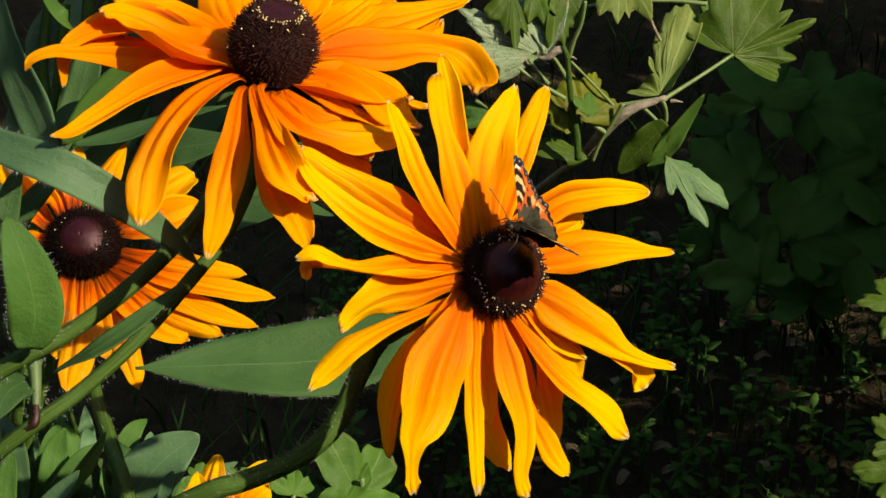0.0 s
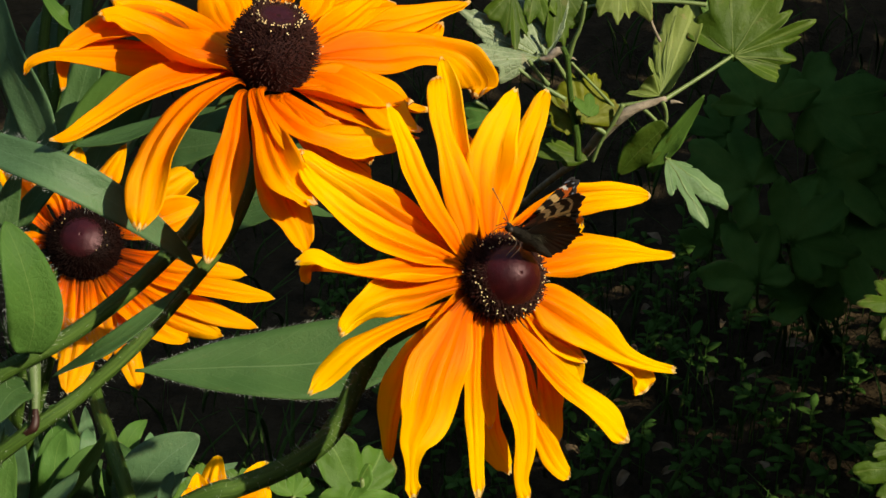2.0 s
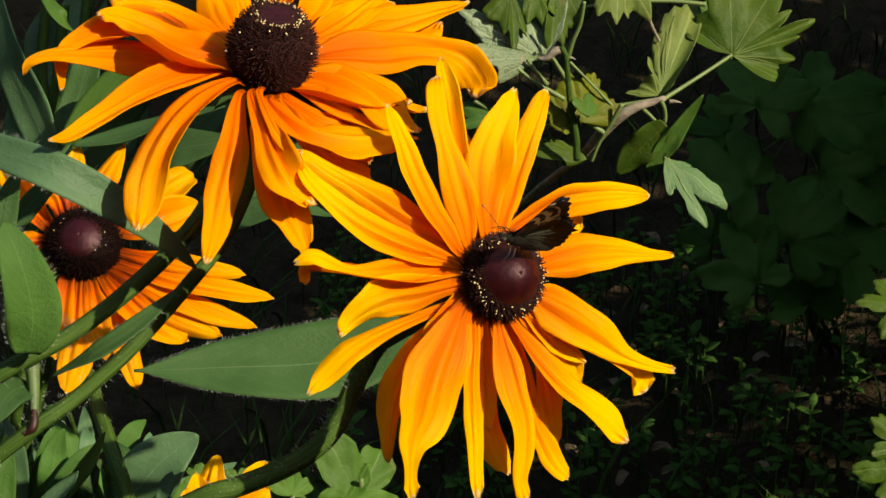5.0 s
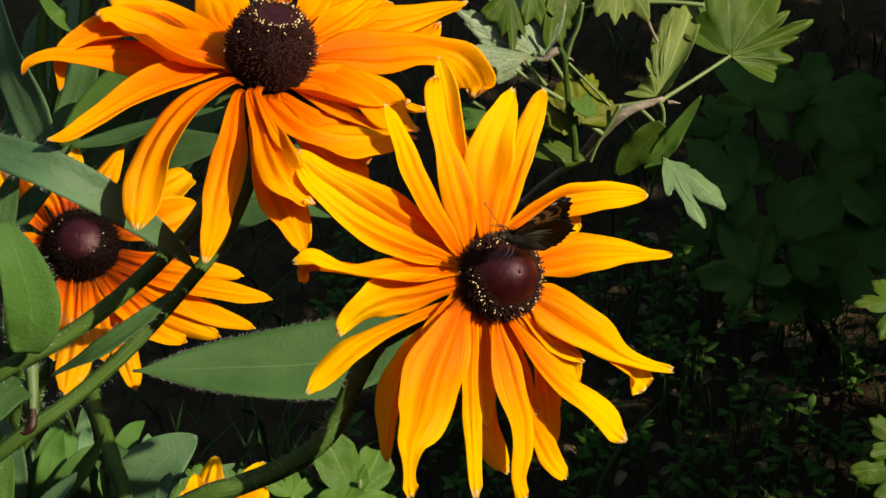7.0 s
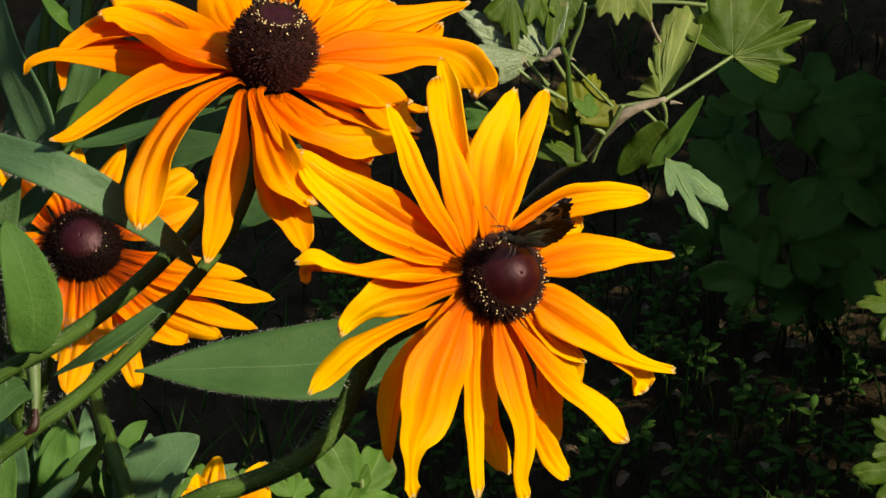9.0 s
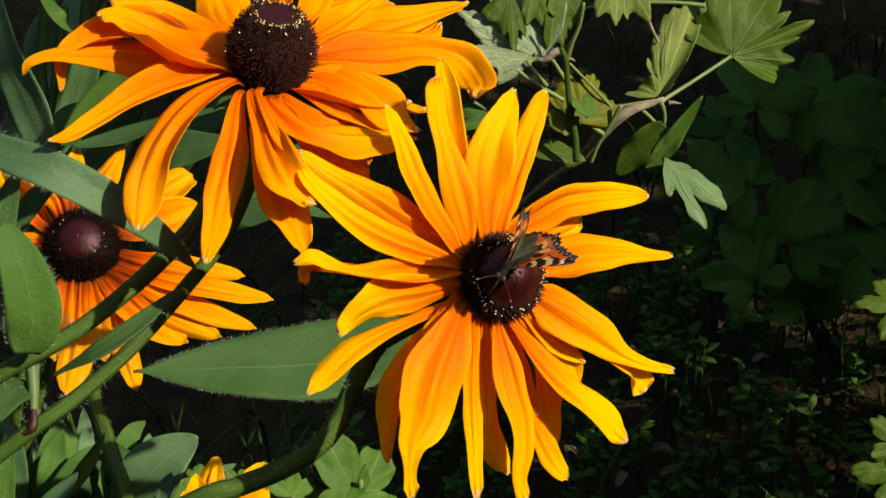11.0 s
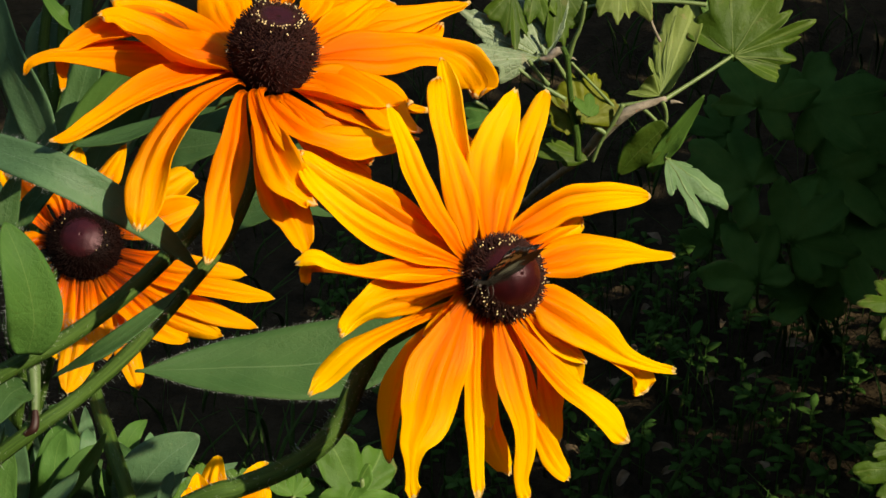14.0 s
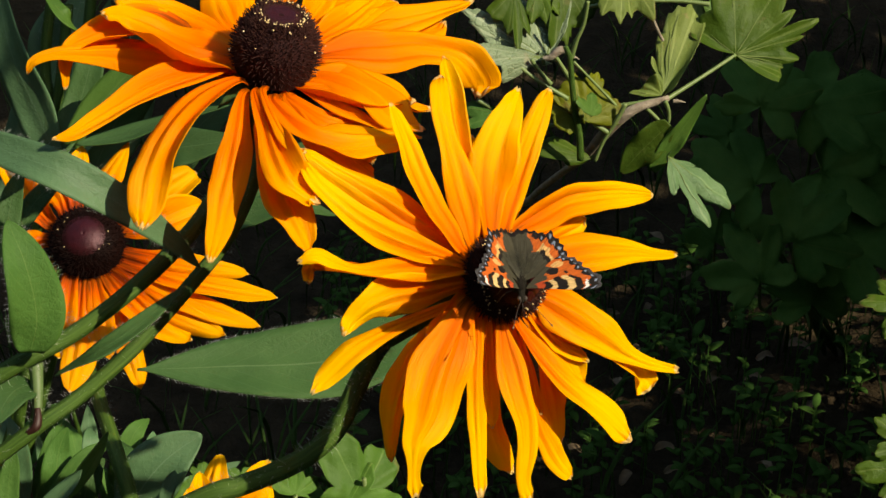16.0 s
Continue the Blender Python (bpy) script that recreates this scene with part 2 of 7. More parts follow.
def sheet(bm, rows, uvs, thick, ups):
    """A closed sheet of some thickness over a grid of points; ups are the offsets' directions."""
    lay = bm.loops.layers.uv.verify()
    n, m = len(rows), len(rows[0])
    top = [[bm.verts.new(rows[i][j] + ups[i][j] * (thick / 2)) for j in range(m)] for i in range(n)]
    low = [[bm.verts.new(rows[i][j] - ups[i][j] * (thick / 2)) for j in range(m)] for i in range(n)]

    def quad(vs, ts):
        f = bm.faces.new(vs)
        for lp, uv in zip(f.loops, ts):
            lp[lay].uv = uv

    for i in range(n - 1):
        for j in range(m - 1):
            c = [(i, j), (i, j + 1), (i + 1, j + 1), (i + 1, j)]
            t = [uvs[a][b] for a, b in c]
            quad([top[a][b] for a, b in c], t)
            quad([low[a][b] for a, b in reversed(c)], t[::-1])
    ring = [(0, j) for j in range(m)] + [(i, m - 1) for i in range(1, n)] + [(n - 1, j) for j in range(m - 2, -1, -1)] + [(i, 0) for i in range(n - 2, 0, -1)]
    for a, b in zip(ring, ring[1:] + ring[:1]):
        quad([top[b[0]][b[1]], top[a[0]][a[1]], low[a[0]][a[1]], low[b[0]][b[1]]], [uvs[b[0]][b[1]], uvs[a[0]][a[1]], uvs[a[0]][a[1]], uvs[b[0]][b[1]]])


def ribbon(bm, points, width, up, shape, cup=0.1, roll=(0, 0), ridges=0.0, wave=0.0, thick=0.0003, n=26, m=11, seed=0, lengthways=1.0, notch=0.0, crease=0.0, lip=0.0, ragged=0.0, teeth=2, curl=0.0):
    """A petal or leaf along a curve: half widths by shape(v), cupped across, rolled about its middle line from roll[0] to roll[1] degrees."""
    line = spline(points, n)
    rows, ups, uvs = [], [], []
    rng = random.Random(seed)
    ph = rng.uniform(0, 6)
    lip_side = rng.choice((-1, 1))
    rp = rng.uniform(2.6, 3.3)
    up = Vector(up).normalized()
    for i, c in enumerate(line):
        v = i / (n - 1)
        tan = (line[min(i + 1, n - 1)] - line[max(i - 1, 0)]).normalized()
        side = tan.cross(up)
        side = side.normalized() if side.length > 1e-3 else Vector((1, 0, 0))
        nor = side.cross(tan).normalized()
        ang = radians(roll[0] + (roll[1] - roll[0]) * v)
        side, nor = side * math.cos(ang) + nor * math.sin(ang), nor * math.cos(ang) - side * math.sin(ang)
        w = width * shape(v) / 2
        r, u_, t_ = [], [], []
        for j in range(m):
            s = 2 * j / (m - 1) - 1
            h = cup * width * (s * s) * shape(v) + ridges * width * shape(v) * math.cos(s * rp * math.pi + 0.4 * math.sin(v * 4 + ph)) * math.sin(math.pi * min(1, v * 1.1 + 0.05)) * (1 - s * s * 0.6)
            h += crease * width * shape(v) * abs(s) ** 0.7 * math.sin(math.pi * min(1, v * 0.9 + 0.1)) + lip * width * shape(v) * max(0, (lip_side * s - 0.35)) ** 1.5 * math.sin(math.pi * v) ** 0.7
            h += wave * width * shape(v) * s * s * math.sin(v * 11 + ph + 2.2 * (s > 0)) * math.sin(math.pi * v)
            # two or three rounded teeth at the tip, and the tip's own curl
            back = notch * width * shape(v) * (0.9 * s ** 4 + 0.5 + 0.5 * math.cos(s * teeth * math.pi)) * max(0, (v - 0.90) / 0.10) ** 1.5
            h += curl * width * max(0, (v - 0.84) / 0.16) ** 2 * (1 - 0.5 * s * s) + 0.5 * abs(curl) * width * shape(v) * math.cos(s * teeth * math.pi) * max(0, (v - 0.90) / 0.10)
            r.append(c + side * (w * s * (1 + ragged * math.sin(v * 17 + ph + 2 * s) + ragged * math.sin(v * 31 + 3 * ph - s))) + nor * h - tan * back)
            u_.append((nor - side * (cup * 2 * s)).normalized())
            t_.append((j / (m - 1), v * lengthways))
        rows.append(r)
        ups.append(u_)
        uvs.append(t_)
    sheet(bm, rows, uvs, thick, ups)
    return rows


def lance_shape(v):
    return max(0.02, math.sin(math.pi * min(1, v ** 0.8)) ** 0.75) * (1 - 0.12 * v) if v < 1 else 0.02


def wedge_shape(v):
    """Slowly widening from the stalk, broadest at two thirds."""
    return max(0.03, math.sin(math.pi / 2 * min(1, v / 0.66)) ** 1.15 if v < 0.66 else math.cos(math.pi / 2 * (v - 0.66) / 0.345) ** 0.8)


def tube(bm, points, radii, n=40, sides=12, grooves=0.0):
    line = spline(points, n)
    lay = bm.loops.layers.uv.verify()
    ref = Vector((0.3, 0.2, 1)).normalized()
    rings = []
    for i, c in enumerate(line):
        v = i / (n - 1) * (len(radii) - 1)
        j = min(int(v), len(radii) - 2)
        r = radii[j] + (radii[j + 1] - radii[j]) * (v - j)
        tan = (line[min(i + 1, n - 1)] - line[max(i - 1, 0)]).normalized()
        a = tan.cross(ref).normalized()
        b = tan.cross(a).normalized()
        rings.append([bm.verts.new(c + (a * math.cos(k * math.tau / sides) + b * math.sin(k * math.tau / sides)) * r * (1 - grooves * (k % 2))) for k in range(sides)])
    for i, (p, q) in enumerate(zip(rings, rings[1:])):
        for k in range(sides):
            f = bm.faces.new((p[k], p[(k + 1) % sides], q[(k + 1) % sides], q[k]))
            for lp, (a, b) in zip(f.loops, ((k, 0), (k + 1, 0), (k + 1, 1), (k, 1))):
                lp[lay].uv = (a / sides, (i + b) / n)
    bm.faces.new(rings[0][::-1])
    bm.faces.new(rings[-1])
    return line


def spike(bm, at, way, length, r, sides=4, tip=0.12):
    way = Vector(way).normalized()
    a = way.orthogonal().normalized()
    b = way.cross(a)
    lo = [bm.verts.new(at + (a * math.cos(k * math.tau / sides) + b * math.sin(k * math.tau / sides)) * r) for k in range(sides)]
    hi = [bm.verts.new(at + way * length + (a * math.cos(k * math.tau / sides) + b * math.sin(k * math.tau / sides)) * r * tip) for k in range(sides)]
    for k in range(sides):
        bm.faces.new((lo[k], lo[(k + 1) % sides], hi[(k + 1) % sides], hi[k]))
    bm.faces.new(hi)


def blob(bm, at, r, seg=6, rings=4, stretch=(1, 1, 1)):
    m = Matrix.Translation(at) @ Matrix.Diagonal((*stretch, 1))
    bmesh.ops.create_uvsphere(bm, u_segments=seg, v_segments=rings, radius=r, matrix=m)


def hairs_along(bm, line, radius, count, length, seed):
    rng = random.Random(seed)
    for _ in range(count):
        x = rng.uniform(0, len(line) - 1.001)
        i = int(x)
        c = line[i].lerp(line[i + 1], x - i)
        tan = (line[i + 1] - line[i]).normalized()
        a = tan.orthogonal().normalized()
        q = Matrix.Rotation(rng.uniform(0, math.tau), 3, tan)
        way = (q @ a + tan * rng.uniform(-0.2, 0.5)).normalized()
        spike(bm, c + way * radius * 0.9, way, length * rng.uniform(0.4, 1.3), 0.000034, 3, 0.3)


# ---- coneflowers ----
def frame_of(axis):
    """A turn whose z is the flower's axis and whose x stays level."""
    z = Vector(axis).normalized()
    x = Vector((1, 0, 0))
    x = (x - z * x.dot(z)).normalized()
    return Matrix((x, z.cross(x), z)).transposed().to_4x4()


def coneflower(label, root, head, axis, disc_mm, height_mm, dome, red=False, seed=1, barrel=False):
    """root: foot of the stem on the ground; head: middle of the disc's base. Returns the thing; petals are added by petal()."""
    ob = tagged(new("coneflower"), label, "flower", "coneflowers in bloom")
    ob.location = root
    ob.empty_display_size = 0.02
    turn = Matrix.Translation(Vector(head) - Vector(root)) @ frame_of(axis)
    R, H = disc_mm / 1000, height_mm / 1000

    def profile(x):
        # x from 0 at the rim of the base to 1 at the tip: radius and height
        if barrel:
            a = x * math.pi / 2
            return R * (0.90 + 0.12 * math.sin(math.pi * min(1, x * 1.6))) * max(0.0, math.cos(a)) ** 0.42, H * math.sin(a) ** 0.9
        a = x * math.pi / 2
        return R * math.cos(a) ** 1.12, H * math.sin(a) ** 0.95

    bm = bmesh.new()
    n, seg = 44, 48
    rings = []
    for i in range(n):
        r, z = profile(i / (n - 1) * 0.999)
        z -= 0.0005 * max(0.0, i / (n - 1) - 0.97) / 0.03
        rings.append([bm.verts.new(turn @ Vector((r * math.cos(k * math.tau / seg), r * math.sin(k * math.tau / seg), z - 0.001))) for k in range(seg)])
    for i, (p, q) in enumerate(zip(rings, rings[1:])):
        for k in range(seg):
            f = bm.faces.new((p[k], p[(k + 1) % seg], q[(k + 1) % seg], q[k]))
            f.material_index = 1 if i / (n - 1) > dome else 0
    bm.faces.new(rings[-1])
    disc = part("disc", bm, [M_FLORET_BLACK if red else M_DISC, M_DOME], ob, "dark purple-brown domed flower disc")
    rng = random.Random(seed)
    bf, bp = bmesh.new(), bmesh.new()
    count = 1900
    for i in range(count):
        # florets stand from the rim up to the smooth dome
        x = ((i + 0.5) / count) ** 0.85 * (dome + 0.10)
        ang = i * 2.39996 + rng.uniform(-0.05, 0.05)
        r, z = profile(x)
        r2, z2 = profile(min(1, x + 0.02))
        out = Vector((math.cos(ang), math.sin(ang), 0))
        nor = (out * max(1e-6, (z2 - z)) + Vector((0, 0, max(1e-6, r - r2)))).normalized()
        nor = (nor + Vector((rng.uniform(-.5, .5), rng.uniform(-.5, .5), rng.uniform(-0.1, 0.7)))).normalized()
        at = out * r + Vector((0, 0, z - 0.001))
        ln = (0.0015 if barrel else 0.0019) * rng.uniform(0.45, 1.3) * (max(0.12, 0.55 - 5 * (x - dome)) if x > dome - 0.03 else 1.0)
        spike(bf, turn @ at, turn.to_3x3() @ nor, ln, 0.00017, 4, 0.5)
        if abs(x - dome + 0.03) < 0.06 and rng.random() < (0.02 if red else 0.26 if barrel else 0.10) or rng.random() < (0.001 if red else 0.008):
            blob(bp, turn @ (at + nor * (ln + 0.0001)), 0.00023 * rng.uniform(0.5, 1.25), 5, 3)
    tagged(part("floret_mass", bf, M_FLORET_BLACK if red else M_FLORET, disc, "dark brown tubular florets"), kind="stuff")
    tagged(part("pollen", bp, M_POLLEN, disc, "golden pollen grains"), kind="stuff")
    # green bracts behind the petals
    for k in range(10):
        bb = bmesh.new()
        a = k * math.tau / 10 + seed
        o = Vector((math.cos(a), math.sin(a), 0))
        ribbon(bb, [turn @ (o * 0.004 + Vector((0, 0, -0.004))), turn @ (o * 0.010 + Vector((0, 0, -0.0045))), turn @ (o * 0.017 + Vector((0, 0, -0.0085)))],
               0.005, turn.to_3x3() @ Vector((0, 0, 1)), lance_shape, 0.1, n=7, m=5, thick=0.0003)
        part("bract", bb, M_LEAF, ob)
    return ob, turn, (M_PETAL_RED if red else M_PETAL_WARM if barrel else M_PETAL), [seed * 100]


def petal(flower, points, widths, cup=0.10, roll=(0, 0), ridges=0.050, wave=0.12, notch=0.40, crease=None, lip=None):
    """points and widths in mm, in the flower's own frame: out of the disc's base, along the petal to its tip."""
    ob, turn, mat, count = flower
    count[0] += 1
    # the claw of the petal reaches in under the disc
    first = Vector(points[0])
    points = [(first.x * 0.72, first.y * 0.72, first.z - 1.2)] + list(points)
    widths = [widths[0]] + list(widths)
    pts = [turn @ (Vector(p) / 1000) for p in points]
    rng = random.Random(count[0] * 7)
    most = max(widths)
    flow = [p.x / most for p in spline([(w, 0, 0) for w in widths], 61)]

    def shape(v):
        x = v * 60
        k = min(int(x), 59)
        return max(0.05, flow[k] + (flow[k + 1] - flow[k]) * (x - k)) * (1.0 if v < 0.965 else max(0.0, 1 - ((v - 0.965) / 0.036) ** 2) ** 0.5 * 0.5 + 0.5)

    bm = bmesh.new()
    roll = (roll[0] + rng.uniform(-8, 8), roll[1] + rng.uniform(-14, 14))
    cup *= rng.choice((-1.0, -0.6, 0.5, 0.9))
    ribbon(bm, pts, most / 1000, turn.to_3x3() @ Vector((0, 0, 1)), shape, -cup, roll, ridges, wave, 0.00028, 46, 17, count[0], 1.0, notch,
           rng.choice((-0.22, -0.1, 0.12, 0.24)) if crease is None else crease, rng.choice((-0.9, 0.0, 0.6, 1.1)) if lip is None else lip, 0.025, rng.choice((2, 2, 3)), rng.uniform(0.06, 0.22) * rng.choice((-1, 1, 1)))
    return part("petal", bm, mat, ob)


def stem(flower_ob, points, radii, seed, material=None, hairs=260, name="stem", hair_mm=1.5):
    """points in the world; the stem is a part of the flower."""
    o = flower_ob.location
    pts = [Vector(p) - o for p in points]
    bm = bmesh.new()
    line = tube(bm, pts, radii, 80, 20, 0.17)
    st = part(name, bm, material if material else M_STEM, flower_ob, "hairy ribbed green stem")
    bh = bmesh.new()
    hairs_along(bh, line, max(radii), int(hairs * 0.9), hair_mm / 1000, seed)
    tagged(part("stem_hairs", bh, M_HAIR, st, "fine whitish hairs"), kind="stuff")
    return st


def leaf(parent, points, width, up, material, cup=-0.08, roll=(0, 0), wave=0.04, label="", fringe=0, seed=1, shape=lance_shape, category="leaf", group=""):
    """points in the world. With a parent, a part of it; else a thing that stands by itself."""
    o = parent.location if parent else Vector(points[0])
    bm = bmesh.new()
    rows = ribbon(bm, [Vector(p) - o for p in points], width, up, shape, -cup, roll, 0.012, wave, 0.0004, 34, 11, seed)
    ob = part("leaf", bm, material, parent, label)
    if not parent:
        ob.location = o
        tagged(ob, label, category, group)
    if fringe:
        rng = random.Random(seed)
        bh = bmesh.new()
        for _ in range(fringe):
            i = rng.randrange(2, len(rows) - 2)
            j = rng.choice((0, -1))
            a, b = rows[i][j], rows[i + 1][j]
            way = (a - rows[i][5]).normalized() + (b - a).normalized() * 0.3
            spike(bh, a.lerp(b, rng.random()), way, 0.0014 * rng.uniform(0.3, 1.3), 0.000024, 3, 0.3)
        tagged(part("leaf_hairs", bh, M_HAIR, ob, "fine pale marginal hairs"), kind="stuff")
    return ob


def lobed_surface(x, y, z, joint, size, fold, droop, a, q, R):
    px, py = q * R * math.cos(a) * size, q * R * math.sin(a) * size
    return joint + x * px + y * py + z * (-fold * abs(py) - droop * px * px / size)


def lobed(bm, joint, tip_way, up, size, fold=0.15, droop=0.2, lobes=5, seed=0, teeth=0.07, rings=6, seg=56, depth=0.42, marks=None, base=0.5, scallop=0.0):
    """A palmate leaf with toothed lobes, from the joint with its stalk."""
    rng = random.Random(seed)
    x = Vector(tip_way).normalized()
    z = Vector(up)
    z = (z - x * z.dot(x)).normalized()
    y = z.cross(x)
    span = radians(152)
    marks = marks if marks else [(0, 1.0, 0.46), (0.95, 0.90, 0.44), (-0.95, 0.92, 0.44), (1.85, 0.66, 0.46), (-1.85, 0.68, 0.46)][:lobes]
    marks = [(a + rng.uniform(-.07, .07), h * rng.uniform(.92, 1.08), w) for a, h, w in marks]
    lo, hi = min(a - 0.6 * w for a, h, w in marks), max(a + 0.6 * w for a, h, w in marks)
    rows, ups, uvs = [], [], []
    for i in range(rings + 1):
        q = (i / rings) ** 0.9
        r_, u_, t_ = [], [], []
        for k in range(seg + 1):
            a = -span + 2 * span * k / seg
            R = max([base * max(0.12, 1 - max(lo - a, a - hi, 0) / 0.3)] + [h * max(0.0, 1 - depth * (abs(a - c) / w) ** 2.0) * (1 - scallop * (1 - abs(math.cos(1.5 * math.pi * min(abs(a - c) / w, 1.34))) ** 0.6)) for c, h, w in marks])
            R *= 1 + teeth * (abs(math.sin(a * 9.9 + math.pi / 2)) ** 0.6 * 1.5 - 1.0 + 0.2 * math.sin(a * 5 + seed)) * q
            R *= 1 + 0.10 * noise.noise(Vector((a * 4.5, seed * 3.1, 0.5))) * (marks is not None)
            px, py = q * R * math.cos(a) * size, q * R * math.sin(a) * size
            vein = min(abs(a - c) for c, h, w in marks)
            h = -fold * abs(py) - droop * (px * px) / size + size * 0.035 * q * (min(vein, 0.35) / 0.35) + size * 0.07 * math.sin(a * 5 + seed) * q * q + size * 0.016 * math.sin(a * 13 + 2 * seed) * q * q + size * 0.06 * noise.noise(Vector((px / size * 5, py / size * 5, seed))) * q
            r_.append(joint + x * px + y * py + z * h)
            u_.append(z)
            t_.append((0.5 + 0.5 * vein, q))
        rows.append(r_)
        ups.append(u_)
        uvs.append(t_)
    sheet(bm, rows, uvs, size * 0.010, ups)
# ---- butterfly ----
def forewing_edge(deg):
    """Length in mm of the forewing towards the margin, by the angle before the span."""
    return np.interp(deg, [-22, -10, -3, 5, 12.4, 16.9, 21, 25.5, 28.9], [13.6, 15.4, 16.8, 17.3, 18.8, 20.9, 21.2, 21.7, 20.0])


def hindwing_edge(deg):
    return np.interp(deg, [-128, -110, -97, -84, -72, -55.5, -52.3, -49, -40, -30, -18, -6], [8.0, 11.2, 15.2, 16.5, 16.0, 15.9, 17.9, 16.6, 16.2, 15.4, 14.8, 13.2])


ORANGE, BLACK, CREAM, BLUE, OLIVE, WHITE = (0.52, 0.105, 0.014), (0.010, 0.007, 0.006), (0.66, 0.44, 0.18), (0.24, 0.28, 0.36), (0.050, 0.046, 0.028), (0.80, 0.78, 0.72)
UMBER, SLATE = (0.016, 0.010, 0.008), (0.045, 0.043, 0.045)


def spot(r, deg, r0, d0, rr, dd):
    return ((r - r0) / rr) ** 2 + ((deg - d0) / dd) ** 2 < 1


def forewing_above(q, deg):
    q += 0.020 * noise.noise(Vector((q * 9, deg * 0.25, 1)))
    deg += 1.6 * noise.noise(Vector((q * 9, deg * 0.15, 7)))
    if q > 0.865 + 0.018 * math.sin(deg * 0.8) - 0.05 * max(0.0, (deg - 18) / 10):
        if abs(q - 0.925) < 0.016 and (deg + 40) % 5.5 < 2.4:
            return BLUE
        return SLATE if q > 0.955 else BLACK
    if deg > 20 and spot(q, deg, 0.81, 26, 0.026, 6):
        return WHITE
    for c, w, lo in ((0.31, 0.048, 11), (0.50, 0.066, 8), (0.715, 0.050, 13)):
        if abs(q - c) < w * (1 - 0.3 * max(0.0, (lo + 6 - deg) / 6)) and deg > lo:
            return BLACK
    if deg > 10 and (0.36 < q < 0.44 or 0.565 < q < 0.665):
        return CREAM
    for r0, d0, rr, dd in ((0.70, 5, 0.032, 2.2), (0.70, 12, 0.030, 2.0), (0.55, -5, 0.095, 7.5)):
        if spot(q, deg, r0, d0, rr, dd):
            return BLACK
    if spot(q, deg, 0.73, -11, 0.10, 6):
        return (0.66, 0.36, 0.12)
    if q < 0.17 or deg < -9 and q < 0.62 or deg < 6 and q < 0.40:
        return OLIVE
    return (0.46, 0.06, 0.016) if q < 0.30 else ORANGE


def hindwing_above(q, deg):
    q, deg = q + 0.06 * noise.noise(Vector((q * 6, deg * 0.12, 2))) + 0.02 * noise.noise(Vector((q * 20, deg * 0.5, 6))), deg + 1.5 * noise.noise(Vector((q * 9, deg * 0.15, 5)))
    far = -66 - 14 * (q - 0.6)
    if q > 0.845 if deg > far else q > 0.93:
        return BLUE if abs(q - 0.905) < 0.030 and (deg + 120) % 8.5 < 3.6 and deg > -58 else BLACK
    if q < 0.58 or deg < -64 - 16 * noise.noise(Vector((q * 4, deg * 0.05, 12))):
        return OLIVE
    if q < 0.66 and deg > -50:
        return BLACK
    if q < 0.74 and deg > -54:
        return (0.66, 0.38, 0.13)
    return ORANGE


def forewing_below(q, deg):
    q += 0.03 * noise.noise(Vector((q * 9, deg * 0.16, 4)))
    deg += 2.0 * noise.noise(Vector((q * 8, deg * 0.12, 3)))
    if q > 0.84:
        return UMBER if q < 0.95 else (0.024, 0.018, 0.015)
    if deg > 9:
        for c, w in ((0.32, 0.075), (0.54, 0.055), (0.74, 0.060)):
            if abs(q - c) < w:
                return UMBER
        return (0.48, 0.33, 0.16) if q > 0.38 else (0.07, 0.022, 0.012)
    if spot(q, deg, 0.52, -2, 0.07, 6):
        return UMBER
    if q > 0.60 or q > 0.44 and deg > -1:
        return (0.50, 0.30, 0.11)
    return (0.055, 0.020, 0.011) if q > 0.3 else UMBER


def hindwing_below(q, deg):
    q += 0.05 * noise.noise(Vector((q * 7, deg * 0.1, 9)))
    if q > 0.95:
        return (0.012, 0.010, 0.009)
    return (0.020, 0.011, 0.008) if q > 0.62 + 0.05 * math.sin(deg * 0.25) else (0.010, 0.007, 0.006)


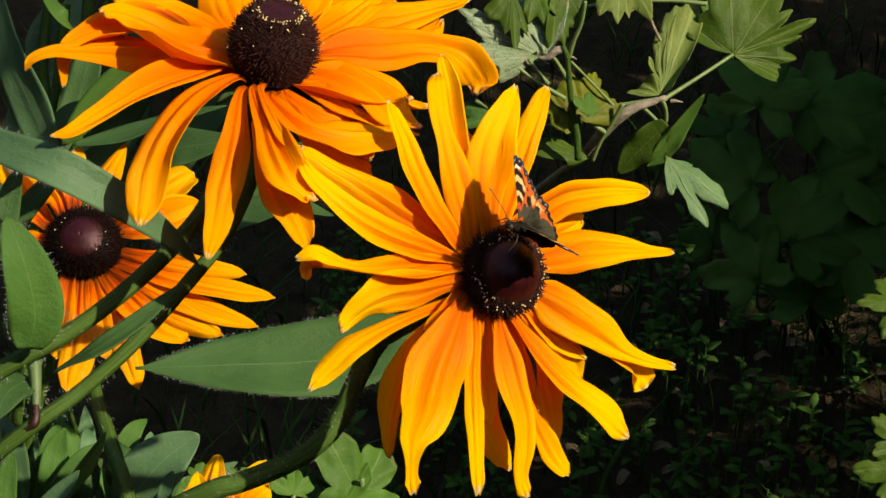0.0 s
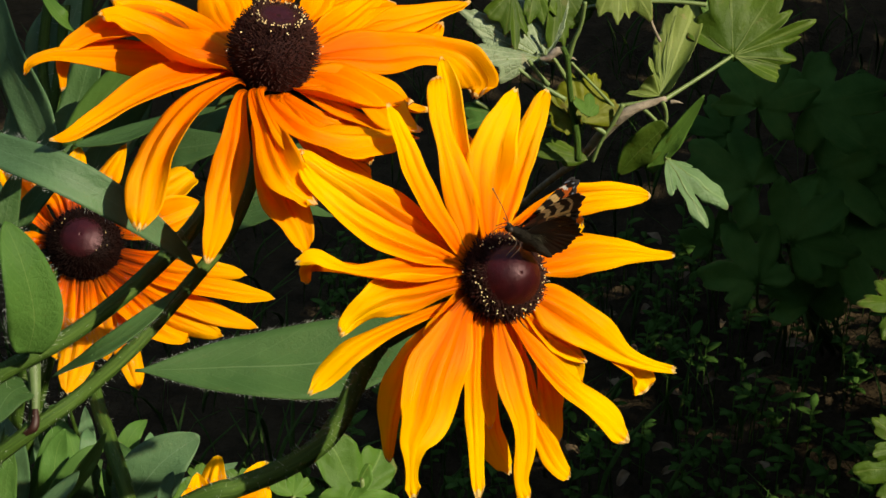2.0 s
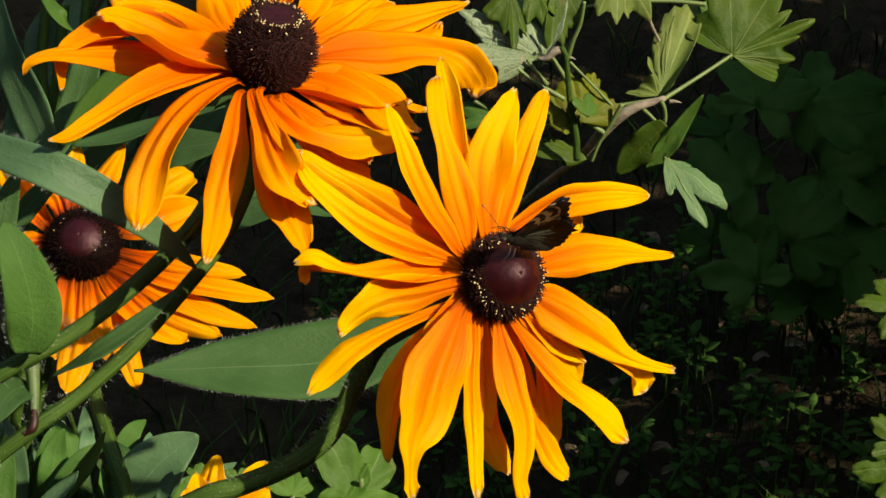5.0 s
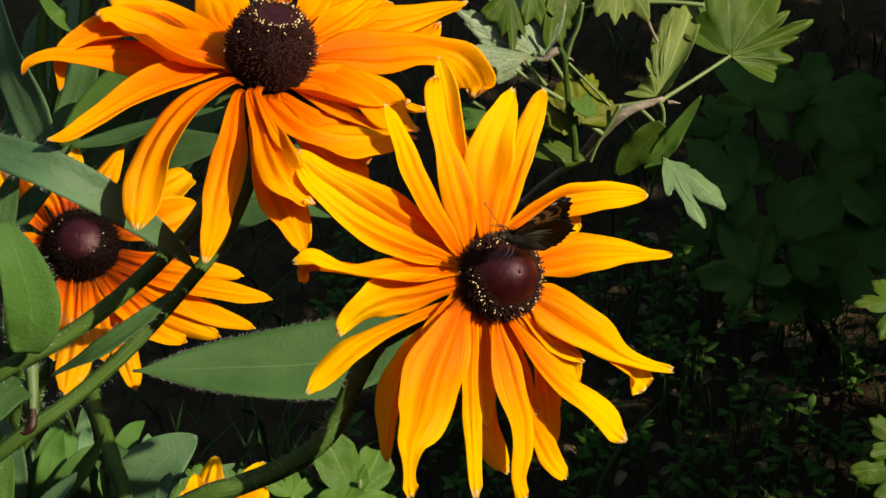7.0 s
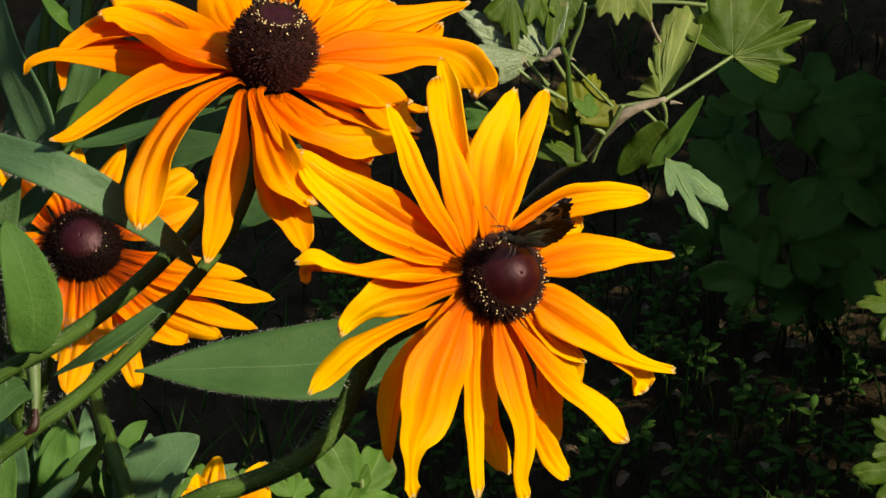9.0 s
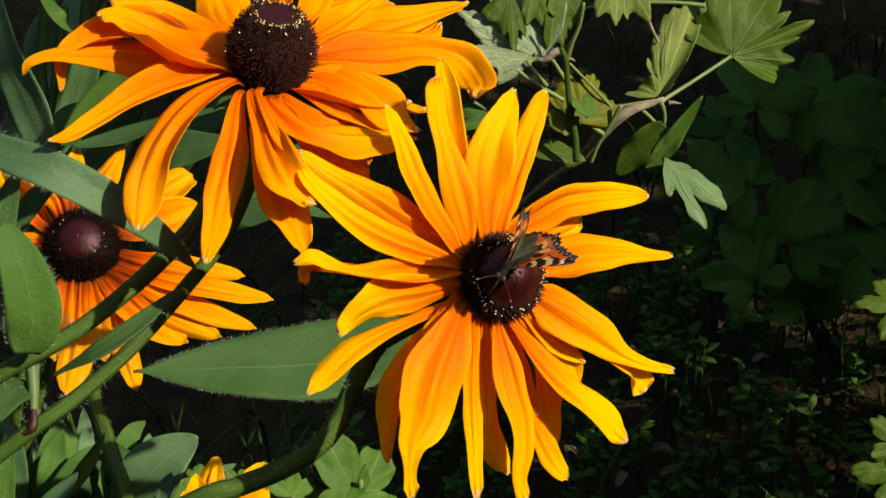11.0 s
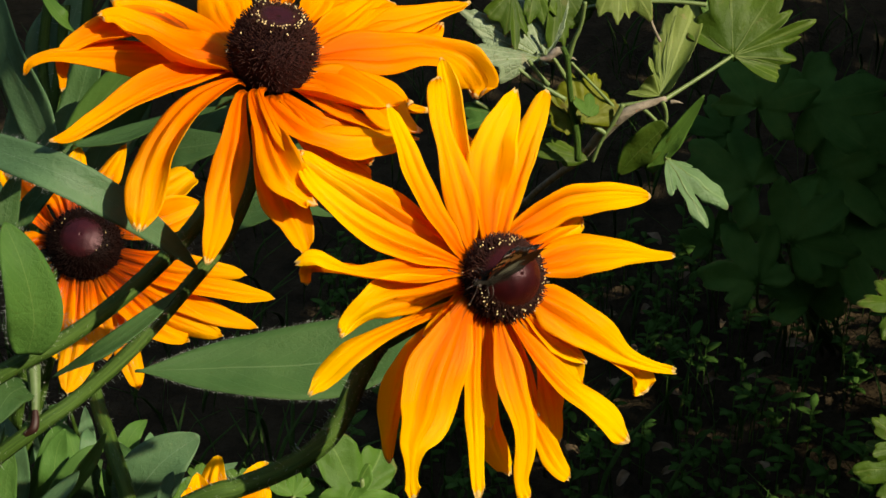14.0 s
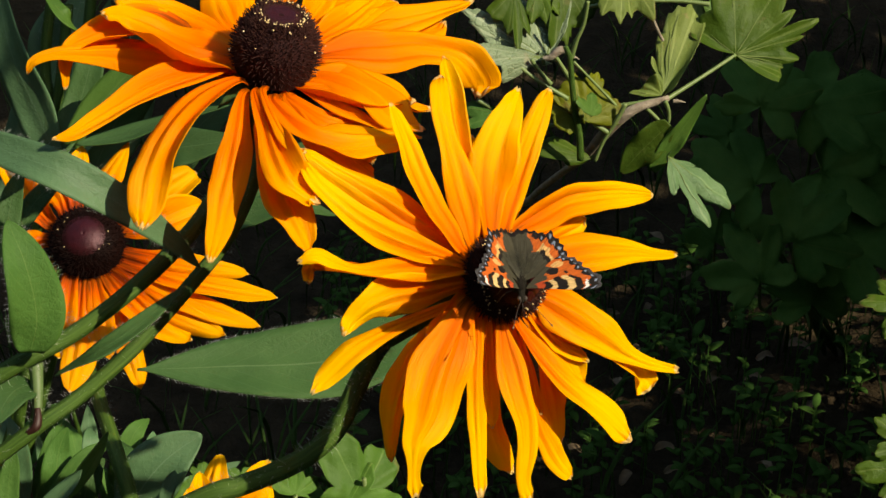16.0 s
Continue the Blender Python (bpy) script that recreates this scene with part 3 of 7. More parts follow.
def wing(name, parent, edge, lo, hi, root, above, below, side, label, bow=0.0):
    """A scalloped wing that lies in the plane of the body, hinged on the body's length."""
    bm = bmesh.new()
    col = bm.verts.layers.float_color.new("pattern")
    n, m = 64, 76
    sheets = []
    for up, paint in ((1, above), (-1, below)):
        grid = []
        for i in range(n + 1):
            q = i / n
            line = []
            for k in range(m + 1):
                deg = lo + (hi - lo) * k / m
                rag = 0.022 * math.sin(deg * 0.72) + 0.016 * noise.noise(Vector((deg * 0.9, lo, 4)))
                r = edge(deg) * (1 + rag * max(0.0, q - 0.7) / 0.3) * q
                a = radians(deg + bow * math.sin(math.pi * q) * (k / m) ** 3)
                bend = 0.0006 * math.sin(q * math.pi) + 0.00005 * math.sin(deg * 0.9) * q
                thick = 0.00006 * (1 - q) + 0.00003
                p = Vector((root + r * math.sin(a) / 1000, side * r * math.cos(a) / 1000, bend + up * thick))
                v = bm.verts.new(p)
                f = 1 + 0.45 * noise.noise(Vector((q * 5, deg * 0.7, 3))) + 0.25 * noise.noise(Vector((q * 40, deg * 1.5, 8)))
                f *= 0.70 if (deg + 3) % 8 < 0.8 and q > 0.3 else 1.0
                v[col] = (*[c * f for c in paint(q, deg)], 1)
                line.append(v)
            grid.append(line)
        flip = (up > 0) == (side > 0)
        for i in range(n):
            for k in range(m):
                f = [grid[i][k], grid[i + 1][k], grid[i + 1][k + 1], grid[i][k + 1]]
                bm.faces.new(f[::-1] if flip else f)
        sheets.append(grid)
    t, b = sheets
    for k in range(m):
        bm.faces.new((t[n][k], t[n][k + 1], b[n][k + 1], b[n][k]))
    for e in (0, m):
        for i in range(n):
            bm.faces.new((t[i][e], t[i + 1][e], b[i + 1][e], b[i][e]))
    bmesh.ops.recalc_face_normals(bm, faces=bm.faces[-(m + 2 * n):])
    return part(name, bm, M_WING, parent, label)


def butterfly():
    ob = tagged(new("butterfly"), "small orange and black butterfly feeding on a coneflower disc", "butterfly")
    ob.empty_display_size = 0.01
    bm = bmesh.new()
    # abdomen, thorax and head, head towards x
    rings = []
    for x, r, z in [(-15.5, 0.2, -0.8), (-14, 0.9, -0.8), (-11, 1.35, -0.7), (-7.5, 1.55, -0.5), (-4.5, 1.3, -0.2), (-3.4, 1.15, -0.1), (-2, 1.75, 0.1), (0.5, 2.05, 0.2), (3, 1.7, 0.0), (4.2, 0.95, -0.2),
                    (4.7, 1.1, -0.3), (5.8, 1.2, -0.4), (6.7, 0.8, -0.5), (7.0, 0.2, -0.5)]:
        rings.append([bm.verts.new(((x + 0.1 * (k % 2)) / 1000, r * math.cos(k * math.tau / 16) / 1000, (z + r * math.sin(k * math.tau / 16)) / 1000)) for k in range(16)])
    for p, q in zip(rings, rings[1:]):
        for k in range(16):
            bm.faces.new((p[k], p[(k + 1) % 16], q[(k + 1) % 16], q[k]))
    bm.faces.new(rings[0]), bm.faces.new(rings[-1][::-1])
    body = part("body", bm, M_BODY, ob, "furry dark olive-brown body")
    rng = random.Random(5)
    bh = bmesh.new()
    for _ in range(420):
        x = rng.uniform(-6, 4) / 1000
        a = rng.uniform(-0.4, math.pi + 0.4)
        way = Vector((-0.7, math.cos(a), math.sin(a)))
        spike(bh, Vector((x, 0.0016 * math.cos(a), 0.0016 * math.sin(a))), way, rng.uniform(0.0008, 0.002), 0.00005, 3, 0.3)
    tagged(part("fur", bh, M_BODY, body), kind="stuff")
    for s in (1, -1):
        be = bmesh.new()
        blob(be, Vector((0.0058, 0.00085 * s, -0.0001)), 0.00075, 10, 7)
        part("eye", be, M_LIMB, body, "round dark eye")
        ba = bmesh.new()
        pts = [Vector((0.0064, 0.0005 * s, 0.0003)), Vector((0.0105, 0.0028 * s, 0.0022)), Vector((0.0165, 0.0055 * s, 0.0042))]
        tube(ba, pts, [0.00011, 0.00009, 0.0001], 16, 6)
        an = part("antenna", ba, M_LIMB, ob, "thin clubbed antenna")
        bc = bmesh.new()
        tube(bc, [pts[2] - (pts[2] - pts[1]) * 0.12, pts[2], pts[2] + (pts[2] - pts[1]) * 0.07], [0.0001, 0.0003, 0.00018], 8, 8)
        part("club", bc, M_PROBE, an, "pale-tipped club")
        for x in (2.2, 0.2):
            bl = bmesh.new()
            tube(bl, [Vector((x / 1000, 0.001 * s, -0.001)), Vector(((x + 1) / 1000, 0.0042 * s, -0.0016)), Vector(((x + 1.5) / 1000, 0.0056 * s, -0.0052))], [0.00022, 0.00016, 0.0001], 12, 6)
            part("leg", bl, M_LIMB, ob)
    bt = bmesh.new()
    tube(bt, [Vector((0.0068, 0, -0.0007)), Vector((0.0088, 0, -0.002)), Vector((0.0085, 0, -0.0058))], [0.00014, 0.0001, 0.00008], 12, 6)
    part("proboscis", bt, M_LIMB, ob, "thin proboscis lowered into the florets")
    wings = []
    for s in (1, -1):
        wings.append((s, wing("forewing", ob, forewing_edge, -22, 28.9, 0.00174, forewing_above, forewing_below, s, "orange forewing with black and cream patches", 3.5), 0.0))
        wings.append((s, wing("hindwing", ob, hindwing_edge, -128, -6, -0.00061, hindwing_above, hindwing_below, s, "orange hindwing with dark base and blue-dotted margin"), -1.2))
        # long olive hairs that lie on the base of the hindwing
        bw = bmesh.new()
        for _ in range(260):
            deg = rng.uniform(-118, -32)
            a, q = radians(deg), rng.uniform(0.02, 0.34) * hindwing_edge(deg) / 1000
            out = Vector((math.sin(a), s * math.cos(a), 0))
            spike(bw, Vector((-0.00061, 0, 0.0009)) + out * q, out + Vector((-0.12, 0, rng.uniform(0.03, 0.12))), rng.uniform(0.0025, 0.0062), 0.00004, 3, 0.3)
        tagged(part("wing_hairs", bw, M_FUR, wings[-1][1], "olive silky hairs"), kind="stuff")
    for o in ob.children_recursive:
        # the head stands a little way before the wing roots
        back = 0.0 if o.name.startswith(("forewing", "hindwing", "wing_hairs")) else -0.00177
        o.data.transform(Matrix.Scale(0.88, 4) @ Matrix.Translation((back, 0, 0)))
    for s, w, drop in wings:
        w.location = (0, 0.0005 * s, 0.0010)
    return ob, wings


# ---- the bed ----
def oval_shape(v):
    return max(0.05, math.sin(math.pi * min(1, 0.06 + v * 0.94)) ** 0.6) * (1 - 0.3 * v)


def lobed_leaf(parent, joint, tip_way, up, size, fold, droop, lobes, material, seed, label, teeth=0.12, depth=0.42, veins=True, marks=None, base=0.5, scallop=0.0):
    """A palmate leaf on a plant, with a raised vein in each lobe."""
    o = Vector(joint) - parent.location
    bm = bmesh.new()
    lobed(bm, o, tip_way, up, size, fold, droop, lobes, seed, teeth, 10, 150, depth, marks, base, scallop)
    ob = part("leaf", bm, material, parent, label)
    if veins:
        x = Vector(tip_way).normalized()
        z = Vector(up)
        z = (z - x * z.dot(x)).normalized()
        y = z.cross(x)
        for a, reach in [(a, h * 0.84) for a, h, w in marks] if marks else ((0, 0.86), (0.95, 0.74), (-0.95, 0.74), (1.85, 0.5), (-1.85, 0.5))[:lobes]:
            bv = bmesh.new()
            line = [lobed_surface(x, y, z, o, size, fold, droop, a + 0.05 * math.sin(seed + 9 * q), q, reach) + z * size * 0.003 for q in (0.0, 0.3, 0.6, 1.0)]
            tube(bv, line, [size * 0.009, size * 0.005, size * 0.002], 10, 5)
            part("vein", bv, M_VEIN, ob)
    return ob


def stalk(parent, points, radii, material, name):
    bm = bmesh.new()
    o = parent.location
    tube(bm, [Vector(p) - o for p in points], radii, 36, 8)
    return part(name, bm, material, parent)


# soil, one sheet to the horizon, finely broken near the flowers
def ground():
    bm = bmesh.new()
    xs = sorted(set([round(-0.8 + 0.035 * i, 4) for i in range(49)] + [-400, -60, -12, -4, -2, -1.2, 1.2, 2, 4, 12, 60, 400]))
    ys = sorted(set([round(0.2 + 0.035 * i, 4) for i in range(58)] + [-400, -60, -12, -4, -2, -1, -0.4, 3, 5, 12, 60, 400]))
    grid = []
    for y in ys:
        row = []
        for x in xs:
            near = max(0.0, 1 - max(abs(x) - 0.7, 0) * 2) * max(0.0, 1 - max(abs(y - 1.1) - 1.0, 0) * 2)
            h = near * (0.030 * noise.fractal(Vector((x * 4, y * 4, 3)), 0.8, 2, 4) + 0.012 * noise.noise(Vector((x * 25, y * 25, 1))))
            row.append(bm.verts.new((x, y, h - 0.012 * near)))
        grid.append(row)
    for a, b in zip(grid, grid[1:]):
        for i in range(len(xs) - 1):
            bm.faces.new((a[i], a[i + 1], b[i + 1], b[i]))
    return tagged(part("ground", bm, M_SOIL), "dark crumbly garden soil in deep shade", "soil", "", "structure")


ground()


def hedge():
    """An added, unseen hedge all round that closes the place and cuts low sky light."""
    bm = bmesh.new()
    n = 160
    profile = [(0.0, -0.1 + 0.30 * j) for j in range(12)] + [(0.25, 3.35), (0.7, 3.4), (1.1, 3.25), (1.3, 2.4), (1.35, 1.2), (1.35, -0.1)]
    grid = []
    for j, (out, z) in enumerate(profile):
        row = []
        for i in range(n):
            a = i / n * math.tau
            r = 4.2 + out + 0.35 * noise.fractal(Vector((math.cos(a) * 4, math.sin(a) * 4, j * 0.4)), 0.9, 2, 4)
            row.append(bm.verts.new((r * math.cos(a), r * math.sin(a) + 0.6, z)))
        grid.append(row)
    for p, q in zip(grid, grid[1:]):
        for i in range(n):
            bm.faces.new((p[i], p[(i + 1) % n], q[(i + 1) % n], q[i]))
    tagged(part("backdrop", bm, M_HEDGE), "added unseen dark green hedge that cuts low sky light", "hedge", "", "structure")


hedge()


def canopy():
    """An added gooseberry canopy, out of view, that keeps the sun off the bed behind the flowers."""
    bush = tagged(new("shade_canopy"), "added unseen gooseberry canopy that shades the bed behind", "bush")
    bush.location = (0.95, 0.95, 0)
    rng = random.Random(11)
    for k in range(14):
        a = k * math.tau / 14 + rng.uniform(-0.2, 0.2)
        reach = rng.uniform(0.35, 0.62)
        end = Vector((reach * math.cos(a), reach * math.sin(a) - 0.35, rng.uniform(0.92, 1.15)))
        bm = bmesh.new()
        tube(bm, [Vector((0.07 * math.cos(a), 0.07 * math.sin(a), -0.02)), Vector((end.x * 0.25, end.y * 0.2, 0.42)), Vector((end.x * 0.65, end.y * 0.65, 0.80)), end], [0.013, 0.010, 0.004], 20, 7)
        part("bough", bm, M_WOOD, bush)
    bm = bmesh.new()
    count = 0
    while count < 2800:
        # the last leaves plug a gap that let a sun fleck through
        x, y = (rng.uniform(-0.95, 0.95), rng.uniform(-1.25, 0.5)) if count < 2620 else (rng.uniform(-0.22, 0.06), rng.uniform(-1.06, -0.78))
        a = math.atan2(y + 0.38, x)
        edge = 1 + 0.10 * noise.noise(Vector((math.cos(a) * 3, math.sin(a) * 3, 5)))
        r = ((abs(x) / 0.80) ** 2.8 + (abs(y + 0.38) / 0.76) ** 2.8) ** (1 / 2.8) / edge
        # one corner stays open so the sun reaches the blooms
        if r > 1 or (x < -0.22 and y < -0.91):
            continue
        count += 1
        z = 0.88 + (0.10 + 0.42 * max(0.0, 1 - r * r)) * rng.random() + 0.05 * x + 0.04 * noise.noise(Vector((x * 5, y * 5, 2)))
        b = rng.uniform(0, math.tau)
        lobed(bm, Vector((x, y, z)), (math.cos(b), math.sin(b), -0.25), (rng.uniform(-.4, .4), rng.uniform(-.4, .4), 1), rng.uniform(0.045, 0.07), 0.2, 0.2, 5, rng.random() * 9, 0.07, 1, 10)
    tagged(part("foliage", bm, M_SHADE, bush, "dense green lobed leaves"), kind="stuff")


canopy()


shoots = tagged(new("shaded_shoots"), "dim green gooseberry shoots deep in the shade", "bush")
shoots.location = (0.34, 0.80, 0)


def shade_leaf(place, tip_way, up, size, seed):
    """One lobed leaf of the shaded shoots, with its stalk down to the foot."""
    p = Vector(place) - shoots.location
    bm = bmesh.new()
    lobed(bm, p, tip_way, up, size, 0.15, 0.15, 5, seed, 0.10, 6, 84)
    ob = part("leaf", bm, M_SHADE, shoots)
    bm = bmesh.new()
    tube(bm, [p, p + Vector((0.015, 0.05, -0.05)), p * 0.4 + Vector((0, 0.08, -0.02)), Vector((0.01 * (seed % 3 - 1), 0, 0))], [0.0008, 0.0012, 0.002], 18, 6)
    part("leaf_stalk", bm, M_STEM, shoots)
    return ob


def undergrowth():
    rng = random.Random(21)
    # grass and weeds
    bm = bmesh.new()
    for _ in range(900):
        x, y = rng.uniform(-0.5, 0.55), rng.uniform(0.35, 1.5)
        h, a = rng.uniform(0.03, 0.12), rng.uniform(0, math.tau)
        w = Vector((math.cos(a), math.sin(a), 0))
        p = Vector((x, y, -0.005))
        ribbon(bm, [p, p + w * h * 0.15 + Vector((0, 0, h * 0.6)), p + w * h * 0.6 + Vector((0, 0, h))], rng.uniform(0.0015, 0.004), Vector((-w.y, w.x, 0.3)).cross(w), lance_shape, 0.1, n=6, m=3, seed=1)
    tagged(part("grass", bm, M_GRASS), "sparse thin grass blades on shaded soil", "grass", "", "stuff")
    bm = bmesh.new()
    for _ in range(560):
        x, y = rng.uniform(-0.1, 0.5), rng.uniform(0.3, 0.95)
        p = Vector((x, y, rng.uniform(0.0, 0.05)))
        a = rng.uniform(0, math.tau)
        for k in range(5):
            b = a + k * 1.3
            w = Vector((math.cos(b), math.sin(b), rng.uniform(0, 0.7)))
            q = p + Vector((0, 0, 0.006 * k))
            s = rng.uniform(0.007, 0.016)
            ribbon(bm, [q, q + w * s * 0.5, q + w * s + Vector((0, 0, -0.002))], s * 0.6, (0, 0, 1), oval_shape, 0.1, n=5, m=3, seed=1)
        tube(bm, [Vector((x, y, -0.01)), p + Vector((0, 0, 0.03))], [0.0008, 0.0006], 3, 4)
    tagged(part("weeds", bm, M_WEED), "small leafy weeds on the shaded soil", "weeds", "", "stuff")
    for i in range(30):
        x, y = rng.uniform(0.02, 0.34), rng.uniform(0.5, 1.0)
        a = rng.uniform(0, math.tau)
        w = Vector((math.cos(a), math.sin(a), 0.1))
        bm = bmesh.new()
        s = rng.uniform(0.012, 0.022)
        ribbon(bm, [Vector((0, 0, 0)), w * s * 0.5 + Vector((0, 0, 0.004)), w * s], s * 0.5, (0.2, -0.3, 1), oval_shape, 0.3, n=8, m=5, seed=i, wave=0.15)
        ob = part("dead_leaf", bm, M_DEAD)
        ob.location = (x, y, 0.012) if i > 1 else ((0.161, 0.623, 0.03), (0.238, 0.606, 0.03))[i]
        tagged(ob, "curled tan dead leaf lying on the soil", "dead leaf", "fallen leaves")


undergrowth()

# the open flower on which the butterfly feeds
main_flower = coneflower("orange-yellow coneflower with domed dark disc and long drooping petals", (-0.16, 0.02, 0), (0.0147, -0.0314, 0.5785), (0.4198, -0.7191, 0.5537), 10.4, 13.5, 0.35, False, 1, False)
petal(main_flower, ((3.3, -11.2, -2), (7.4, -21.3, -3), (11.2, -30.1, -4), (13.3, -35.2, -5)), (3.0, 5.7, 5.0, 2.0))
petal(main_flower, ((8.6, -7.7, -2), (15.8, -13.6, -3), (22.3, -17.6, -4), (28.0, -20.7, -5)), (3.2, 6.5, 5.5, 1.9))
petal(main_flower, ((-11.9, -5.9, -2), (-17.0, -12.6, -3), (-19.8, -16.5, -4)), (3.0, 5.1, 2.7))
petal(main_flower, ((-3.8, -12.2, -2), (-3.4, -23.1, -3), (-1.9, -33.2, -4), (-0.8, -39.0, -5)), (2.9, 5.6, 4.9, 2.0))
petal(main_flower, ((3.4, 14.3, -3), (6.0, 22.0, -3), (7.2, 29.7, -3), (8.3, 35.8, -4)), (4.2, 6.6, 5.4, 2.0))
petal(main_flower, ((-9.9, 23.6, -1), (-11.5, 30.9, -1), (-13.4, 39.7, -0.5), (-14.9, 48.4, 0), (-16.6, 54.2, 0.5), (-17.4, 56.9, 0.5)), (4.9, 5.9, 5.6, 4.9, 3.6, 1.5))
petal(main_flower, ((-5.2, 13.8, -3), (-5.2, 24.4, -4), (-6.3, 32.0, -5), (-7.5, 38.0, -5)), (4.3, 6.7, 6.7, 3.7))
petal(main_flower, ((-16.0, 9.0, 0), (-25.8, 14.2, 1.0), (-35.3, 19.0, 1.6), (-42.8, 22.5, 1.6), (-50.2, 26.0, 1.2), (-55.9, 29.8, 1)), (5.6, 10.7, 9.3, 7.2, 4.8, 2.1), roll=(0, -14))
petal(main_flower, ((-15.4, -11.8, -3), (-21.3, -19.2, -4), (-25.1, -26.4, -5), (-26.7, -33.5, -7), (-27.0, -40.6, -9), (-26.7, -47.5, -11)), (3.0, 5.7, 6.4, 5.9, 4.4, 2.2))
petal(main_flower, ((-1.4, -14.2, -3), (-0.9, -27.4, -4), (0.5, -39.0, -5), (3.8, -46.3, -6), (6.1, -50.7, -7)), (3.0, 5.9, 6.9, 5.9, 3.0))
petal(main_flower, ((9.9, -10.9, -3), (18.6, -17.2, -5), (24.8, -22.1, -7), (28.5, -26.8, -9)), (3.2, 7.6, 6.5, 2.4))
petal(main_flower, ((12.4, -19.7, -3), (16.4, -29.9, -5), (19.0, -37.3, -7), (20.7, -43.2, -9)), (3.4, 7.2, 6.2, 3.5))
petal(main_flower, ((9.0, -22.8, -3), (12.3, -36.0, -4), (16.7, -43.3, -6), (21.6, -48.9, -8), (26.1, -51.9, -9)), (3.0, 6.4, 6.7, 5.5, 2.9))
petal(main_flower, ((13.8, 11.0, -2), (21.0, 14.9, -4), (25.7, 17.0, -5), (28.0, 18.7, -6)), (7.0, 9.2, 7.4, 3.4))
petal(main_flower, ((0.2, 13.7, 0), (2.3, 21.3, 0.3), (4.7, 29.0, 0.5), (7.7, 36.8, 0.6), (11.2, 45.4, 1), (13.6, 51.0, 1)), (4.8, 6.8, 7.1, 6.8, 5.5, 2.9), notch=0.15)
petal(main_flower, ((-3.7, 11.7, 0.2), (-4.4, 20.8, 0.5), (-4.1, 28.2, 0.8), (-2.1, 35.9, 0.8), (1.5, 43.7, 1), (5.6, 51.5, 1)), (4.3, 9.2, 12.0, 10.5, 7.6, 2.8), cup=0.15)
petal(main_flower, ((-8.8, 9.1, 0.4), (-10.0, 14.4, 0.8), (-12.0, 20.2, 1), (-14.2, 27.4, 1.2), (-16.3, 34.6, 1.2), (-18.2, 41.8, 1.5), (-19.0, 47.9, 2), (-19.7, 51.0, 2)), (4.3, 7.5, 9.5, 8.8, 6.9, 6.2, 5.5, 3.6), ridges=0.05, notch=0.15)
petal(main_flower, ((-12.1, 6.7, 0.4), (-15.6, 11.2, 0.8), (-20.6, 17.4, 1.2), (-24.9, 25.1, 1.2), (-27.7, 32.2, 1.2), (-30.6, 38.5, 1.6), (-32.5, 43.1, 2)), (3.5, 6.1, 8.0, 7.7, 6.1, 4.5, 1.9), lip=0.9)
petal(main_flower, ((-13.4, 3.5, 0.6), (-22.9, 5.9, 1.2), (-30.8, 8.1, 1.4), (-38.5, 11.3, 1.4), (-46.1, 16.1, 1.4), (-52.2, 20.9, 1.4), (-57.4, 26.6, 1.4)), (3.3, 7.4, 8.6, 8.1, 6.9, 5.4, 2.1), cup=0.14, ridges=0.05, lip=0.6)
petal(main_flower, ((-11.9, 1.8, 0), (-24.8, -0.0, 0.2), (-34.3, -0.9, 0.2), (-41.8, -0.6, 0), (-47.7, 0.9, -0.5), (-51.8, 2.3, -1), (-55.8, 1.6, -2)), (4.1, 8.1, 7.1, 4.0, 5.5, 5.7, 3.1), roll=(0, -24), lip=1.3)
petal(main_flower, ((-11.9, -6.8, -2), (-21.5, -10.7, -2), (-29.3, -14.1, -2), (-36.5, -17.9, -3), (-41.4, -21.5, -4), (-45.9, -26.4, -6), (-50.0, -31.1, -7)), (2.3, 2.9, 3.7, 5.2, 6.3, 5.5, 2.3), roll=(10, -25))
petal(main_flower, ((-13.3, -2.6, 1), (-23.7, -5.0, 3), (-31.9, -6.6, 4), (-37.9, -9.1, 4), (-41.6, -12.2, 2), (-45.0, -16.2, 0)), (4.6, 9.7, 10.7, 8.7, 6.3, 3.2), roll=(0, 18), ridges=0.03, lip=0.4)
petal(main_flower, ((-6.3, -10.9, -1), (-6.6, -18.9, -1), (-6.9, -27.6, -1), (-6.2, -36.3, -2), (-5.4, -44.9, -3), (-4.4, -57.1, -5)), (2.9, 4.5, 5.8, 5.2, 4.4, 3.6))
petal(main_flower, ((-10.9, -9.1, 1), (-15.1, -16.6, 3), (-18.7, -23.9, 4), (-21.0, -31.0, 4), (-22.4, -36.9, 3), (-24.7, -42.2, 2), (-25.0, -46.1, 1), (-24.6, -50.9, -1), (-23.3, -56.3, -4)), (5.6, 12.0, 15.6, 16.5, 14.6, 8.8, 5.0, 3.2, 4.8), ridges=0.03, cup=0.16)
petal(main_flower, ((-0.9, -12.8, 1), (0.3, -21.8, 2), (2.2, -30.5, 3), (4.5, -37.7, 3), (5.4, -44.9, 2), (5.8, -52.1, 0), (8.8, -57.6, -3)), (3.0, 7.5, 8.8, 7.8, 5.9, 4.3, 5.1), ridges=0.045)
petal(main_flower, ((3.7, -11.4, 1), (8.9, -18.7, 2), (15.0, -25.3, 3), (22.5, -30.9, 3), (30.7, -36.2, 2), (37.0, -42.0, 0)), (3.6, 6.8, 8.2, 9.5, 10.3, 4.3), cup=0.14, notch=0.2)
